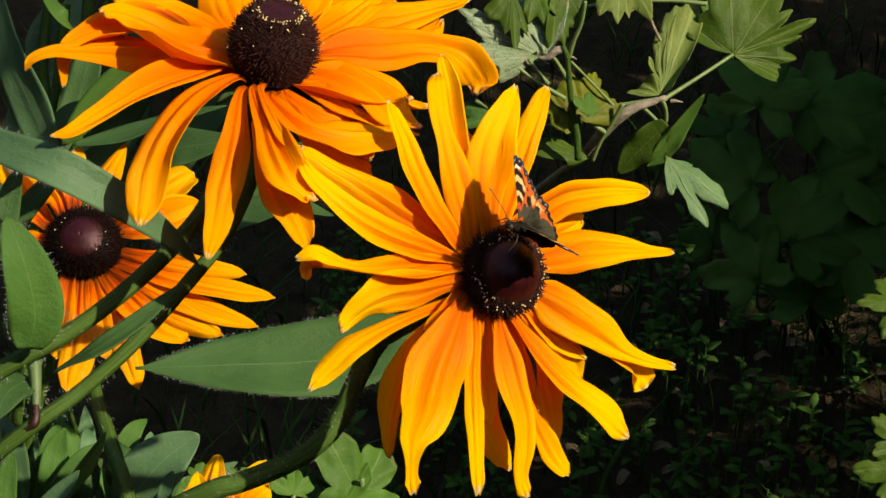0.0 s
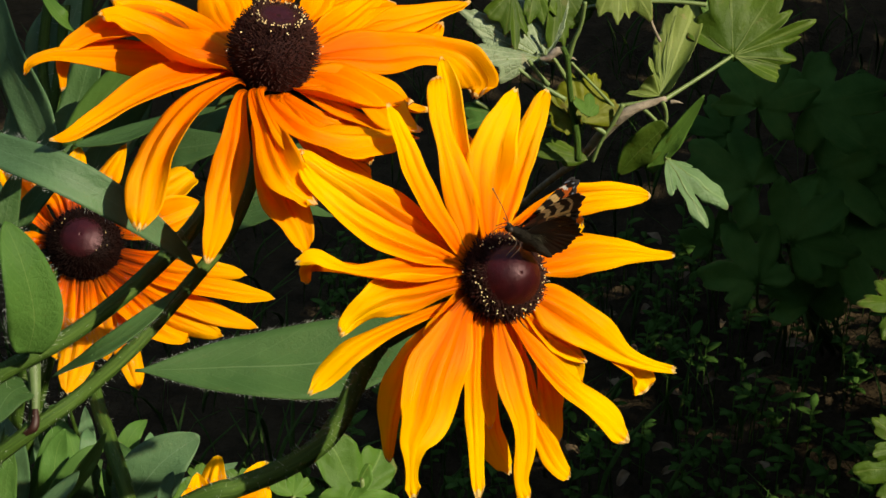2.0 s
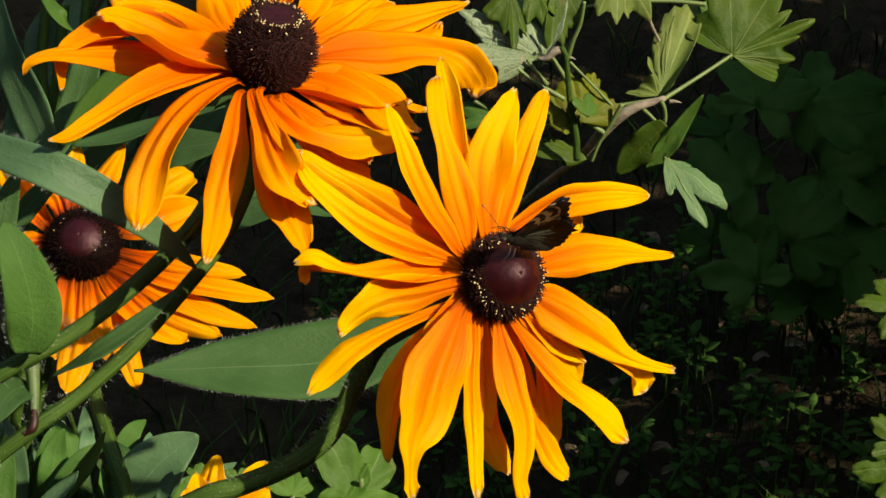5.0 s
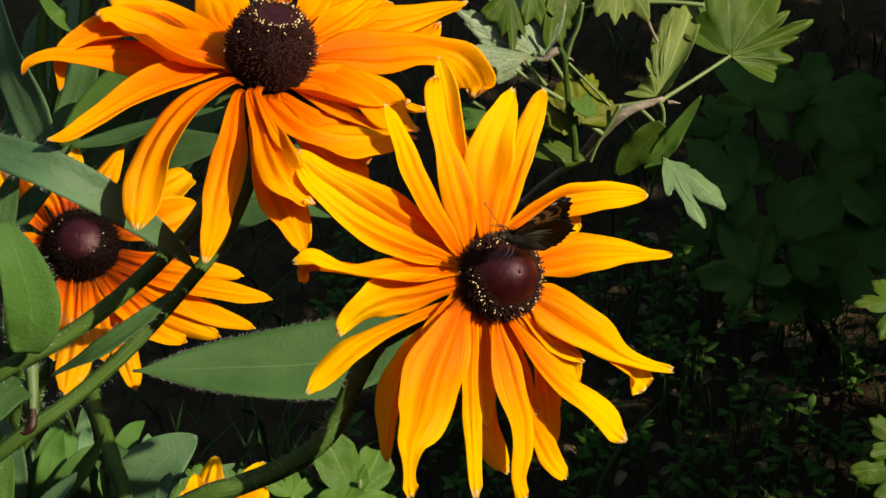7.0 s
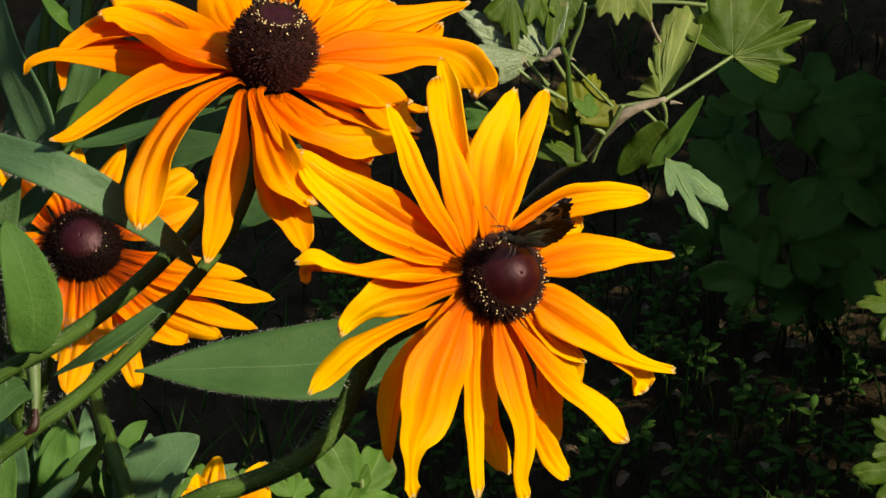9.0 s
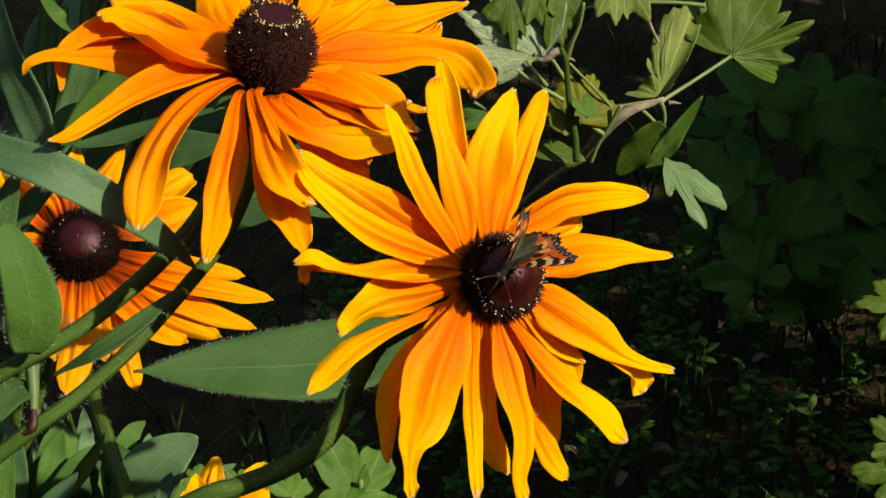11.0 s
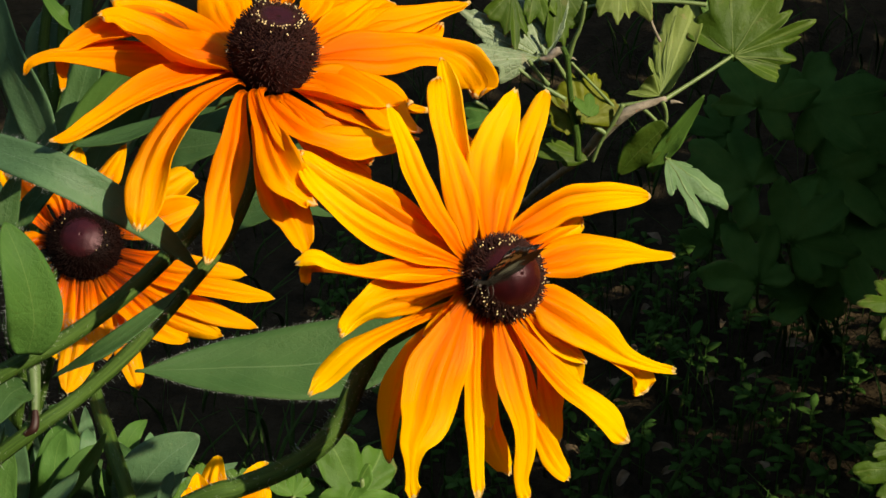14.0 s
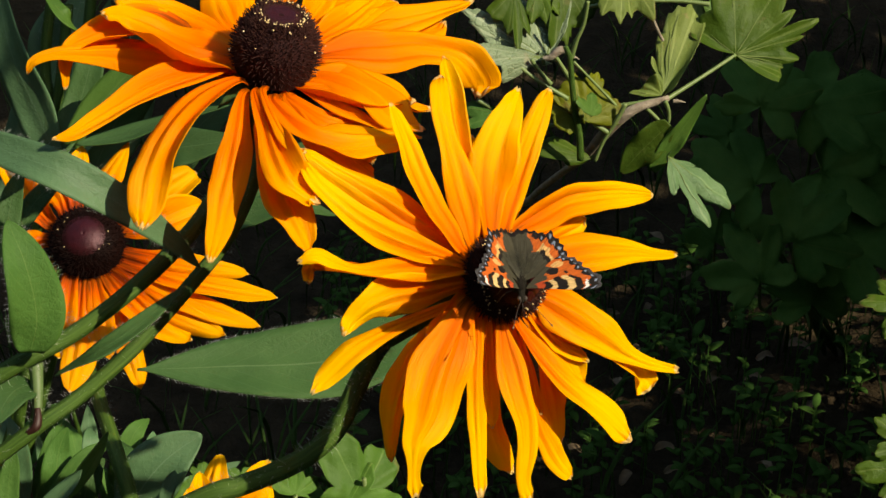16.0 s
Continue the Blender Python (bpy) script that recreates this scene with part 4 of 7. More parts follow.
petal(main_flower, ((9.6, -3.8, 0), (15.4, -6.2, 1), (23.0, -9.8, 1), (31.3, -14.2, 0), (40.0, -18.6, -3), (49.3, -21.2, -5), (59.0, -22.1, -6)), (5.0, 12.4, 14.0, 11.4, 5.4, 3.3, 2.2), ridges=0.05)
petal(main_flower, ((11.2, 3.9, 0), (17.8, 5.7, 0), (24.1, 7.6, 1), (31.9, 8.5, 1), (40.5, 8.9, 0), (48.3, 8.7, -1), (56.6, 9.3, -2)), (6.2, 9.9, 10.8, 8.8, 5.6, 3.1, 1.6))
petal(main_flower, ((4.4, 12.8, 0), (10.6, 16.5, 1), (17.1, 20.5, 3), (24.9, 22.4, 3), (32.7, 23.5, 3), (40.4, 24.3, 2), (44.6, 24.4, 2)), (5.2, 8.4, 9.0, 8.4, 7.2, 5.0, 2.2), roll=(-8, -8), notch=0.1)
petal(main_flower, ((11.7, -7.1, -3), (25, -13.3, -4), (36.5, -18.1, -6), (45.1, -21.5, -9), (48, -24.8, -11), (50.1, -27.8, -12)), (3.7, 5.3, 5.9, 7.4, 9.6, 7.6), notch=0.1)
petal(main_flower, ((-47.7, 1.5, -6), (-50.1, 0.8, -6), (-50.3, -1, -8), (-50.2, -3.1, -9)), (2.9, 3.9, 3.8, 2.2), ridges=0.01)
# the flower above it
upper_flower = coneflower("orange-yellow coneflower with tall dark brown disc and curling petals", (-0.2, 0.08, 0), (-0.046, 0.0053, 0.6219), (0.2007, -0.1351, 0.9703), 11.3, 17.5, 0.84, False, 2, True)
petal(upper_flower, ((12.8, 15.3, -2), (22.0, 20.2, -2), (33.0, 27.9, -2), (42.1, 36.1, -3), (47.6, 41.8, -3)), (6.4, 11.6, 11.9, 9.1, 3.3), roll=(14, 18))
petal(upper_flower, ((9.9, -2.6, -1), (18.2, -1.3, -1), (25.8, -1.2, -1), (33.8, -2.7, -2), (38.6, -3.6, -3)), (5.5, 10.0, 11.7, 8.3, 3.3))
petal(upper_flower, ((6.1, -10.5, -2), (14.7, -14.5, -3), (22.5, -14.5, -5), (27.7, -18.4, -8), (30.6, -20.6, -11)), (3.9, 8.8, 10.1, 7.1, 2.9))
petal(upper_flower, ((10.7, 16.3, 1), (16.4, 24.2, 2), (23.9, 35.4, 2), (31.8, 46.7, 2)), (4.4, 7.4, 8.5, 7.5))
petal(upper_flower, ((-33.4, 12.3, -2), (-41.5, 6.0, -2), (-48.2, 1.6, -3), (-52.7, -1.6, -5), (-53.9, -4.1, -9), (-52.4, -6.9, -14)), (10.2, 10.9, 8.5, 5.1, 3.2, 1.8), roll=(10, 18))
petal(upper_flower, ((-10.7, 0.9, -2), (-24.3, 0.7, -2), (-33.2, 0.1, -2), (-41.7, -2.2, -2), (-50.0, -5.5, -2), (-56.9, -7.3, -3), (-61.0, -9.4, -5), (-61.9, -11.6, -8)), (7.8, 11.7, 11.1, 8.7, 5.8, 3.9, 2.6, 1.3), roll=(10, 18))
petal(upper_flower, ((-11.7, 0.2, 0), (-21.5, 0.2, 1), (-30.2, 3.2, 2), (-37.3, 4.9, 3), (-42.6, 4.9, 4), (-46.3, 3.3, 3)), (13.9, 22, 18.3, 11.5, 6.1, 3.6), cup=0.16, lip=1.0, roll=(10, 18))
petal(upper_flower, ((-11.3, -0.8, -2), (-21.5, -9.9, -2), (-29.2, -16.8, -3), (-35.8, -25.1, -4), (-41.0, -31.8, -5), (-46.1, -38.2, -6), (-50.4, -40.2, -7)), (5.6, 8.0, 9.0, 7.3, 5.6, 3.6, 1.8), roll=(10, 18))
petal(upper_flower, ((0.1, -28.2, -2), (4.6, -40.0, -6), (9.2, -45.1, -11), (13.3, -48.1, -16), (16.5, -51.9, -20)), (4.6, 8.1, 9.5, 7.1, 2.3))
petal(upper_flower, ((-6.3, -16.6, 0), (-6.0, -27.3, -3), (-6.0, -33.9, -9), (-6.6, -41.9, -14), (-7.0, -48.3, -20), (-8.0, -56.0, -25)), (3.2, 6.8, 9.1, 8.7, 6.5, 2.2))
petal(upper_flower, ((-9.6, -11.3, 1), (-16.1, -20.7, 1), (-21.0, -32.2, 0), (-23.9, -39.2, -4), (-25.3, -44.3, -9), (-25.3, -49.8, -14), (-25.4, -56.2, -18)), (4.3, 8.8, 10.2, 9.9, 10.0, 9.0, 3.3), ridges=0.06, cup=0.16)
petal(upper_flower, ((-3.5, -17.8, 2), (0.9, -29.8, 1), (4.4, -39.9, 0), (8.0, -45.7, -2), (12.0, -46.5, -5), (16.3, -46.5, -8)), (2.2, 5.9, 8.4, 9.4, 10.0, 6.7), lip=1.0)
petal(upper_flower, ((-1.4, -17.8, 3), (2.9, -29.6, 3), (7.4, -36.9, 2), (11.3, -39.3, 1)), (2.0, 3.6, 4.0, 2.1), ridges=0.03)
petal(upper_flower, ((9.4, -6.9, -1), (18.5, -8.2, -1), (27.7, -9.4, -1), (35.4, -5.6, -2), (43.2, -3.8, -3)), (4.4, 7.1, 8.2, 6.1, 2.2))
petal(upper_flower, ((2.2, -19.7, 2), (10.4, -27.7, 2), (19.2, -28.4, 1), (28.0, -25.1, 0), (36.4, -21.3, -2)), (4.3, 10.8, 14.5, 11.5, 7.7))
petal(upper_flower, ((11.0, 0.5, 0), (19.3, -2.3, 2), (27.1, -7.3, 2), (33.5, -14.7, 1), (40.7, -19.4, -1)), (7.8, 12.8, 13.0, 10.1, 3.7), roll=(12, 12))
petal(upper_flower, ((11.4, 7.8, 0), (20.4, 10.6, 1), (29.6, 14.0, 1), (39.2, 20.9, 0), (47.8, 23.5, -1), (53.8, 24.2, -4), (58.1, 22.8, -8), (59.3, 22.2, -12)), (7.0, 12.5, 14.1, 10.6, 8.9, 13.5, 13.5, 4.6), roll=(26, -92), lip=0.2)
petal(upper_flower, ((10.1, 14.8, 0), (18.3, 20.1, 1), (27.6, 28.8, 1), (37.2, 37.2, 1), (47.1, 45.2, 1), (54.8, 51.6, 0)), (6.4, 9.7, 10.8, 9.7, 7.6, 2.8), roll=(14, 18))
petal(upper_flower, ((-10.3, 7.3, 0), (-18.5, 11.8, 1), (-27.4, 15.9, 1), (-36.8, 16.4, 2), (-46.1, 17.7, 2)), (8, 16.8, 18.9, 14.3, 5.5), roll=(10, 18))
petal(upper_flower, ((-9.1, 11.2, 0), (-13.8, 18.5, 1), (-17.2, 28.2, 1), (-20.8, 38.1, 2)), (5.8, 10, 10.3, 5.9))
petal(upper_flower, ((-6.4, 15.2, 0), (-10.1, 29.3, 0), (-13.2, 44.5, 0)), (3.7, 7.3, 5.1))
petal(upper_flower, ((8.4, -5, -1), (17.7, -9.3, -1), (27.1, -13.6, -2), (34.9, -16.4, -3), (41.1, -17.1, -4)), (4.4, 6.8, 7.7, 5.2, 1.7))
petal(upper_flower, ((11, 3.6, -2), (25.2, 1.1, -3), (34.7, -1.4, -4), (43.9, -2, -5)), (5, 7.5, 6.2, 1.7))
petal(upper_flower, ((10.1, 13.5, -2), (24.4, 26.1, -4), (35.8, 40.1, -6), (43.9, 50.5, -9), (46.7, 50.6, -12)), (5, 9.2, 8.1, 9.2, 3.4))
petal(upper_flower, ((9.1, 14.2, 1), (15.5, 22.4, 2), (22.8, 34.2, 3), (32, 50.5, 4)), (3.5, 6.5, 6, 2.2), roll=(10, 14))
petal(upper_flower, ((6.3, 22.6, 0), (10.2, 36.5, 0), (14.2, 54.5, 0)), (4, 8.6, 5.1))
petal(upper_flower, ((-0.1, 23.4, 0), (0.5, 36.3, 0), (0.9, 53, 0)), (4, 9.3, 5.2))
petal(upper_flower, ((5.1, 22.4, -2), (12.3, 37.6, -3), (20.9, 50.5, -4), (27.4, 62.1, -5)), (3.9, 8.4, 7.5, 4.3))
petal(upper_flower, ((5.1, -9, -2), (12.8, -17.4, -5), (21.1, -21, -9), (27.7, -22.6, -12), (30.9, -23.9, -13)), (4, 7.7, 8.8, 5.2, 1.6))
# the flower further back with red-brown petal bases
back_flower = coneflower("yellow coneflower with red-brown petal bases, half hidden by stems", (-0.25, 0.15, 0), (-0.1419, 0.1678, 0.4735), (0.0401, -0.6266, 0.7783), 14.6, 13, 0.58, True, 3, False)
petal(back_flower, ((14.7, -3.1, 0), (24.1, -5.2, 0.6), (33.6, -7.1, 1.1), (43.4, -8.6, 0.5), (53.8, -9.5, -1.2), (60.6, -10, -2.4), (64.2, -10.4, -3)), (4.4, 6.0, 8.1, 8.1, 7.0, 4.2, 0.7), cup=0.12)
petal(back_flower, ((15, -7.9, 0), (26.2, -11.4, 0.6), (37.4, -14.8, 1.1), (49.5, -17.2, 0.5), (62.5, -18.8, -1.2), (71.2, -19.6, -2.4), (75.8, -20.2, -3)), (5.9, 8.1, 10.8, 10.7, 8.4, 4.5, 1.0), cup=0.12)
petal(back_flower, ((14.1, -10.3, 0), (24, -15.7, 0.6), (33.9, -20.9, 1.1), (45, -25.3, 0.5), (57.2, -29, -1.2), (65.3, -31.2, -2.4), (69.6, -32.5, -3)), (5.5, 7.5, 10.1, 10.0, 7.8, 4.2, 0.9), cup=0.12)
petal(back_flower, ((12, -12.7, 0), (20.3, -18.6, 0.6), (28.6, -24.3, 1.1), (37.4, -29.1, 0.5), (46.7, -32.8, -1.2), (52.8, -35.1, -2.4), (56.1, -36.4, -3)), (5.7, 7.7, 10.4, 10.4, 8.7, 5.0, 0.9), cup=0.12)
petal(back_flower, ((9.9, -13.9, 0), (15.5, -20.4, 0.6), (21.2, -26.6, 1.1), (27.8, -31.6, 0.5), (35.3, -35.3, -1.2), (40.4, -37.6, -2.4), (43, -38.9, -3)), (7.2, 9.8, 13.2, 13.4, 11.1, 6.4, 1.2), cup=0.12)
petal(back_flower, ((6.7, -14.7, 0), (11, -23.4, 0.6), (15.2, -32, 1.1), (18.8, -40.7, 0.5), (21.8, -49.5, -1.2), (23.6, -55.3, -2.4), (24.6, -58.3, -3)), (5.8, 7.8, 10.4, 10.5, 9.0, 5.4, 0.9), cup=0.12)
petal(back_flower, ((0.1, -15.2, 0), (0.7, -24.9, 0.6), (1.1, -34.3, 1.1), (0.6, -43.3, 0.5), (-1, -51.9, -1.2), (-2.1, -57.4, -2.4), (-2.7, -60.4, -3)), (7.9, 10.6, 14.2, 14.2, 11.8, 6.8, 1.2), cup=0.12)
petal(back_flower, ((-5.6, -13, 0), (-6.4, -19.7, 0.6), (-7.1, -26.4, 1.1), (-7.5, -33.1, 0.5), (-7.6, -40, -1.2), (-7.7, -44.5, -2.4), (-7.7, -46.9, -3)), (6.8, 9.1, 12.2, 12.2, 10.1, 5.8, 1.0), cup=0.12)
petal(back_flower, ((-12.8, -5.9, 0), (-14.9, -9.8, 0.6), (-17.1, -13.7, 1.1), (-19.9, -18.2, 0.5), (-23.3, -23.4, -1.2), (-25.6, -26.8, -2.4), (-26.8, -28.6, -3)), (5.4, 7.3, 9.9, 9.9, 8.2, 4.7, 0.9), cup=0.12)
petal(back_flower, ((-14.5, 1.2, 0), (-18.1, 1.1, 0.6), (-21.9, 1, 1.1), (-27.1, 0.2, 0.5), (-33.6, -1.3, -1.2), (-38, -2.3, -2.4), (-40.3, -2.8, -3)), (5.8, 7.8, 10.4, 10.4, 8.6, 5.0, 0.9), cup=0.12)
petal(back_flower, ((-15.2, 8.4, 0), (-18.1, 11.4, 0.6), (-21.4, 14.8, 1.1), (-26.4, 21.6, 0.5), (-33.1, 31.8, -1.2), (-37.8, 39, -2.4), (-40.3, 42.7, -3)), (6.2, 8.3, 11.2, 11.2, 9.2, 5.3, 1.0), cup=0.12)
petal(back_flower, ((-10, 13.4, 0), (-11, 16.8, 0.6), (-12.3, 20.4, 1.1), (-16.5, 25.5, 0.5), (-23.4, 32.1, -1.2), (-28.3, 36.7, -2.4), (-30.8, 39.1, -3)), (5.4, 7.3, 10.1, 10.3, 8.5, 4.9, 0.9), cup=0.12)
petal(back_flower, ((-5.7, 15.9, 0), (-6.1, 20.4, 0.6), (-6.4, 25.1, 1.1), (-6.5, 30.7, 0.5), (-6.4, 37.3, -1.2), (-6.2, 41.7, -2.4), (-6.2, 44, -3)), (5.6, 7.5, 10.1, 10.0, 7.8, 4.2, 0.9), cup=0.12)
petal(back_flower, ((2.1, 16.5, 0), (3.5, 20.8, 0.6), (4.9, 25.3, 1.1), (7, 31, 0.5), (9.7, 38.1, -1.2), (11.5, 42.9, -2.4), (12.5, 45.4, -3)), (6.3, 8.5, 11.5, 10.7, 7.1, 3.5, 1.0), cup=0.12)
petal(back_flower, ((9.2, 11.3, 0), (15.7, 15, 0.6), (22.3, 18.8, 1.1), (28.7, 23.3, 0.5), (35, 28.6, -1.2), (39.1, 32.2, -2.4), (41.3, 34.1, -3)), (8.4, 11.4, 15.3, 15.5, 14.5, 10.1, 1.3), cup=0.12)
petal(back_flower, ((11.8, 6.5, 0), (18.5, 7, 0.6), (25.2, 7.8, 1.1), (31.9, 10.3, 0.5), (38.7, 14.6, -1.2), (43.1, 17.7, -2.4), (45.5, 19.2, -3)), (7.7, 10.4, 13.9, 13.9, 11.9, 7.2, 1.2), cup=0.12)
petal(back_flower, ((3.4, -15.2, 0), (4.7, -20.8, 0.6), (6, -26.5, 1.1), (7.7, -32.8, 0.5), (9.8, -39.7, -1.2), (11.1, -44.2, -2.4), (11.8, -46.6, -3)), (5.9, 8.0, 10.8, 10.8, 8.9, 5.1, 0.9), cup=0.12)
# a low flower under the bent stem
low_flower = coneflower("small yellow coneflower opening low among the leaves", (-0.14, 0.3, 0), (-0.0771, 0.0538, 0.4261), (0.052, -0.3634, 0.9302), 8, 8, 0.5, False, 4, False)
petal(low_flower, ((-1.7, 4.1, 0), (-3.6, 7.6, 0.4), (-5.2, 11.2, 0.7), (-5.7, 15.8, 1.3), (-4.9, 21.4, 2.2), (-4.2, 25.1, 2.7), (-3.9, 27.1, 3)), (5.5, 9.9, 12.8, 11.9, 8.3, 4.2, 1.1), cup=0.1)
petal(low_flower, ((-3.2, 2.6, 0), (-6.3, 4.9, 0.4), (-9.3, 7.1, 0.7), (-11.5, 9.1, 1.3), (-12.7, 10.8, 2.2), (-13.4, 11.8, 2.7), (-13.8, 12.4, 3)), (5.3, 9.7, 12.8, 11.7, 7.9, 4, 1), cup=0.1)
petal(low_flower, ((2.4, 3.4, 0), (4.7, 6.2, 0.4), (7, 9.1, 0.7), (9.3, 13.2, 1.3), (11.7, 18.5, 2.2), (13.3, 22.1, 2.7), (14.1, 23.9, 3)), (4.5, 8.2, 10.8, 10, 7, 3.5, 0.9), cup=0.1)
petal(low_flower, ((3, 2.8, 0), (6, 5.2, 0.4), (9, 7.6, 0.7), (11.4, 9.9, 1.3), (13.3, 12, 2.2), (14.5, 13.4, 2.7), (15.2, 14.2, 3)), (4.6, 8.3, 11, 10.2, 7.1, 3.5, 0.9), cup=0.1)
petal(low_flower, ((-2.8, 3.3, 0), (-5.7, 6.1, 0.4), (-8.4, 9, 0.7), (-10, 12.1, 1.3), (-10.5, 15.5, 2.2), (-10.7, 17.7, 2.7), (-10.8, 18.9, 3)), (3.7, 6.7, 8.6, 7.7, 5.2, 2.6, 0.7), cup=0.1)
petal(low_flower, ((0.3, 3.4, 0), (0.6, 6.4, 0.4), (0.9, 9.4, 0.7), (1.4, 12, 1.3), (2.1, 14.3, 2.2), (2.6, 15.8, 2.7), (2.8, 16.6, 3)), (4, 7.2, 9.8, 9.3, 6.6, 3.3, 0.9), cup=0.1)
petal(low_flower, ((1.5, 6.2, 1), (5.0, 12.6, 2), (8.7, 17.9, 3), (11.1, 21.5, 3), (13.3, 24.3, 3)), (2.9, 5.5, 5.6, 3.9, 1.3))
stem(low_flower[0], [(-0.0771, 0.0531, 0.4249), (-0.0808, 0.0623, 0.4007), (-0.0884, 0.0767, 0.3457), (-0.14, 0.3, 0)], [0.0018, 0.0022, 0.003], 5)
# stems and leaves of the tall plant
stem(main_flower[0], [(0.011, -0.0277, 0.5749), (-0.0131, -0.0154, 0.5514), (-0.0183, -0.0142, 0.546), (-0.022, -0.016, 0.5402), (-0.0252, -0.02, 0.5349), (-0.0284, -0.024, 0.5289), (-0.0327, -0.028, 0.524), (-0.0391, -0.031, 0.5198), (-0.0474, -0.0336, 0.5165), (-0.0569, -0.0366, 0.5142), (-0.0686, -0.039, 0.5109), (-0.1147, -0.0403, 0.4831), (-0.1227, -0.0459, 0.4733), (-0.14, 0, 0.3), (-0.16, 0.02, 0)], [0.0029, 0.0030, 0.0030, 0.003], 1, None, 900, hair_mm=2.5)
stem(upper_flower[0], [(-0.0499, 0.0243, 0.6108), (-0.0575, 0.0269, 0.5894), (-0.0657, 0.0143, 0.5777), (-0.0714, 0.0004, 0.5735), (-0.0837, -0.0152, 0.5665), (-0.0995, -0.0259, 0.5579), (-0.1149, -0.0347, 0.5528), (-0.1314, -0.0399, 0.5437), (-0.145, -0.0452, 0.5345), (-0.154, -0.052, 0.5228), (-0.1585, -0.0595, 0.5098), (-0.17, 0.02, 0.3), (-0.2, 0.08, 0)], [0.0025, 0.0024, 0.0025, 0.003], 2, None, 900)
shoot = tagged(new("coneflower_shoot"), "forking hairy green coneflower stem with narrow leaves", "plant stem")
shoot.location = (-0.19, 0.12, 0)
stem(shoot, [(-0.0526, 0.042, 0.5856), (-0.0567, 0.0262, 0.5741), (-0.0623, 0.0131, 0.5655), (-0.069, -0.0008, 0.5614), (-0.0846, -0.0191, 0.5497), (-0.099, -0.0302, 0.5405), (-0.1101, -0.0387, 0.5357), (-0.1284, -0.0457, 0.5236), (-0.1436, -0.0518, 0.5131), (-0.156, -0.054, 0.4992), (-0.1621, -0.061, 0.4872), (-0.18, 0.04, 0.3), (-0.19, 0.12, 0)], [0.0020, 0.0021, 0.0023, 0.003], 3, None, 700)
stem(shoot, [(-0.1101, -0.0387, 0.5357), (-0.1101, -0.0346, 0.5408), (-0.1109, -0.0288, 0.547), (-0.1125, -0.0225, 0.5538)], [0.0012, 0.0014, 0.0019, 0.0028], 4, M_STEM_RED, 120, "side_stem")
stalk(shoot, [(-0.1122, -0.0407, 0.5353), (-0.1099, -0.0403, 0.5369), (-0.1094, -0.039, 0.5383), (-0.1097, -0.0366, 0.5404)], [0.0008, 0.0013, 0.00125, 0.0009], M_NODE, "node")
stem(back_flower[0], [(-0.1463, 0.1835, 0.4607), (-0.1484, 0.1793, 0.4334), (-0.1362, 0.1311, 0.43), (-0.1226, 0.0919, 0.432), (-0.1144, 0.0736, 0.4203), (-0.1113, 0.0648, 0.385), (-0.25, 0.15, 0)], [0.0024, 0.0030, 0.0034], 6, None, 500)
leaf(shoot, [(-0.111, 0.0933, 0.4645), (-0.0808, 0.098, 0.4625), (-0.0401, 0.1034, 0.4619), (0.0013, 0.1143, 0.4708)], 0.0309, (0, -0.493, 0.87), M_LEAF, label="broad hairy lance-shaped leaf", fringe=620, seed=1, shape=wedge_shape)
leaf(upper_flower[0], [(-0.1057, -0.0302, 0.5465), (-0.0932, -0.0294, 0.5538), (-0.0816, -0.0227, 0.5594), (-0.0714, -0.0137, 0.565)], 0.0070, (0.408, 0.055, 0.911), M_LEAF, label="narrow hairy leaf", fringe=140, seed=2)
leaf(shoot, [(-0.1079, -0.0411, 0.5616), (-0.1052, -0.0406, 0.5725), (-0.1068, -0.0384, 0.5864), (-0.1114, -0.0328, 0.5961)], 0.0171, (0.416, -0.539, 0.732), M_LEAF_MID, label="oval green leaf", fringe=120, seed=3, shape=oval_shape)
leaf(upper_flower[0], [(-0.1257, -0.02, 0.6165), (-0.1107, -0.03, 0.6149), (-0.0957, -0.036, 0.6118), (-0.0823, -0.034, 0.6017), (-0.0715, -0.028, 0.5881), (-0.0652, -0.022, 0.5757)], 0.0108, (-0.25, -0.55, 0.80), M_LEAF_BLUE, label="long bluish-green leaf", fringe=260, seed=4)
leaf(shoot, [(-0.1179, -0.0211, 0.5762), (-0.1167, -0.0159, 0.5853), (-0.1149, -0.0114, 0.5932), (-0.1122, -0.0082, 0.5986)], 0.0069, (0.302, -0.633, 0.713), M_LEAF, label="small green leaf", seed=5)
leaf(shoot, [(-0.1306, 0.034, 0.5516), (-0.1254, 0.0391, 0.5605), (-0.1194, 0.0425, 0.5664), (-0.1143, 0.0451, 0.5709)], 0.0068, (0.302, -0.633, 0.713), M_LEAF, label="small green leaf", seed=6)
leaf(shoot, [(-0.1121, -0.0287, 0.5432), (-0.1156, -0.0384, 0.5463), (-0.1182, -0.051, 0.5444)], 0.0105, (0.309, -0.316, 0.897), M_LEAF, label="small green leaf", seed=7)
leafy = tagged(new("leafy_plant"), "upright green coneflower stems with lance-shaped leaves behind the blooms", "plant")
leafy.location = (-0.33, 0.25, 0)
leaf(leafy, [(-0.166, 0.232, 0.4746), (-0.1757, 0.2441, 0.4956), (-0.1878, 0.2587, 0.5209), (-0.1954, 0.2827, 0.5425)], 0.0231, (-0.606, -0.352, 0.713), M_LEAF_BLUE, label="", seed=20)
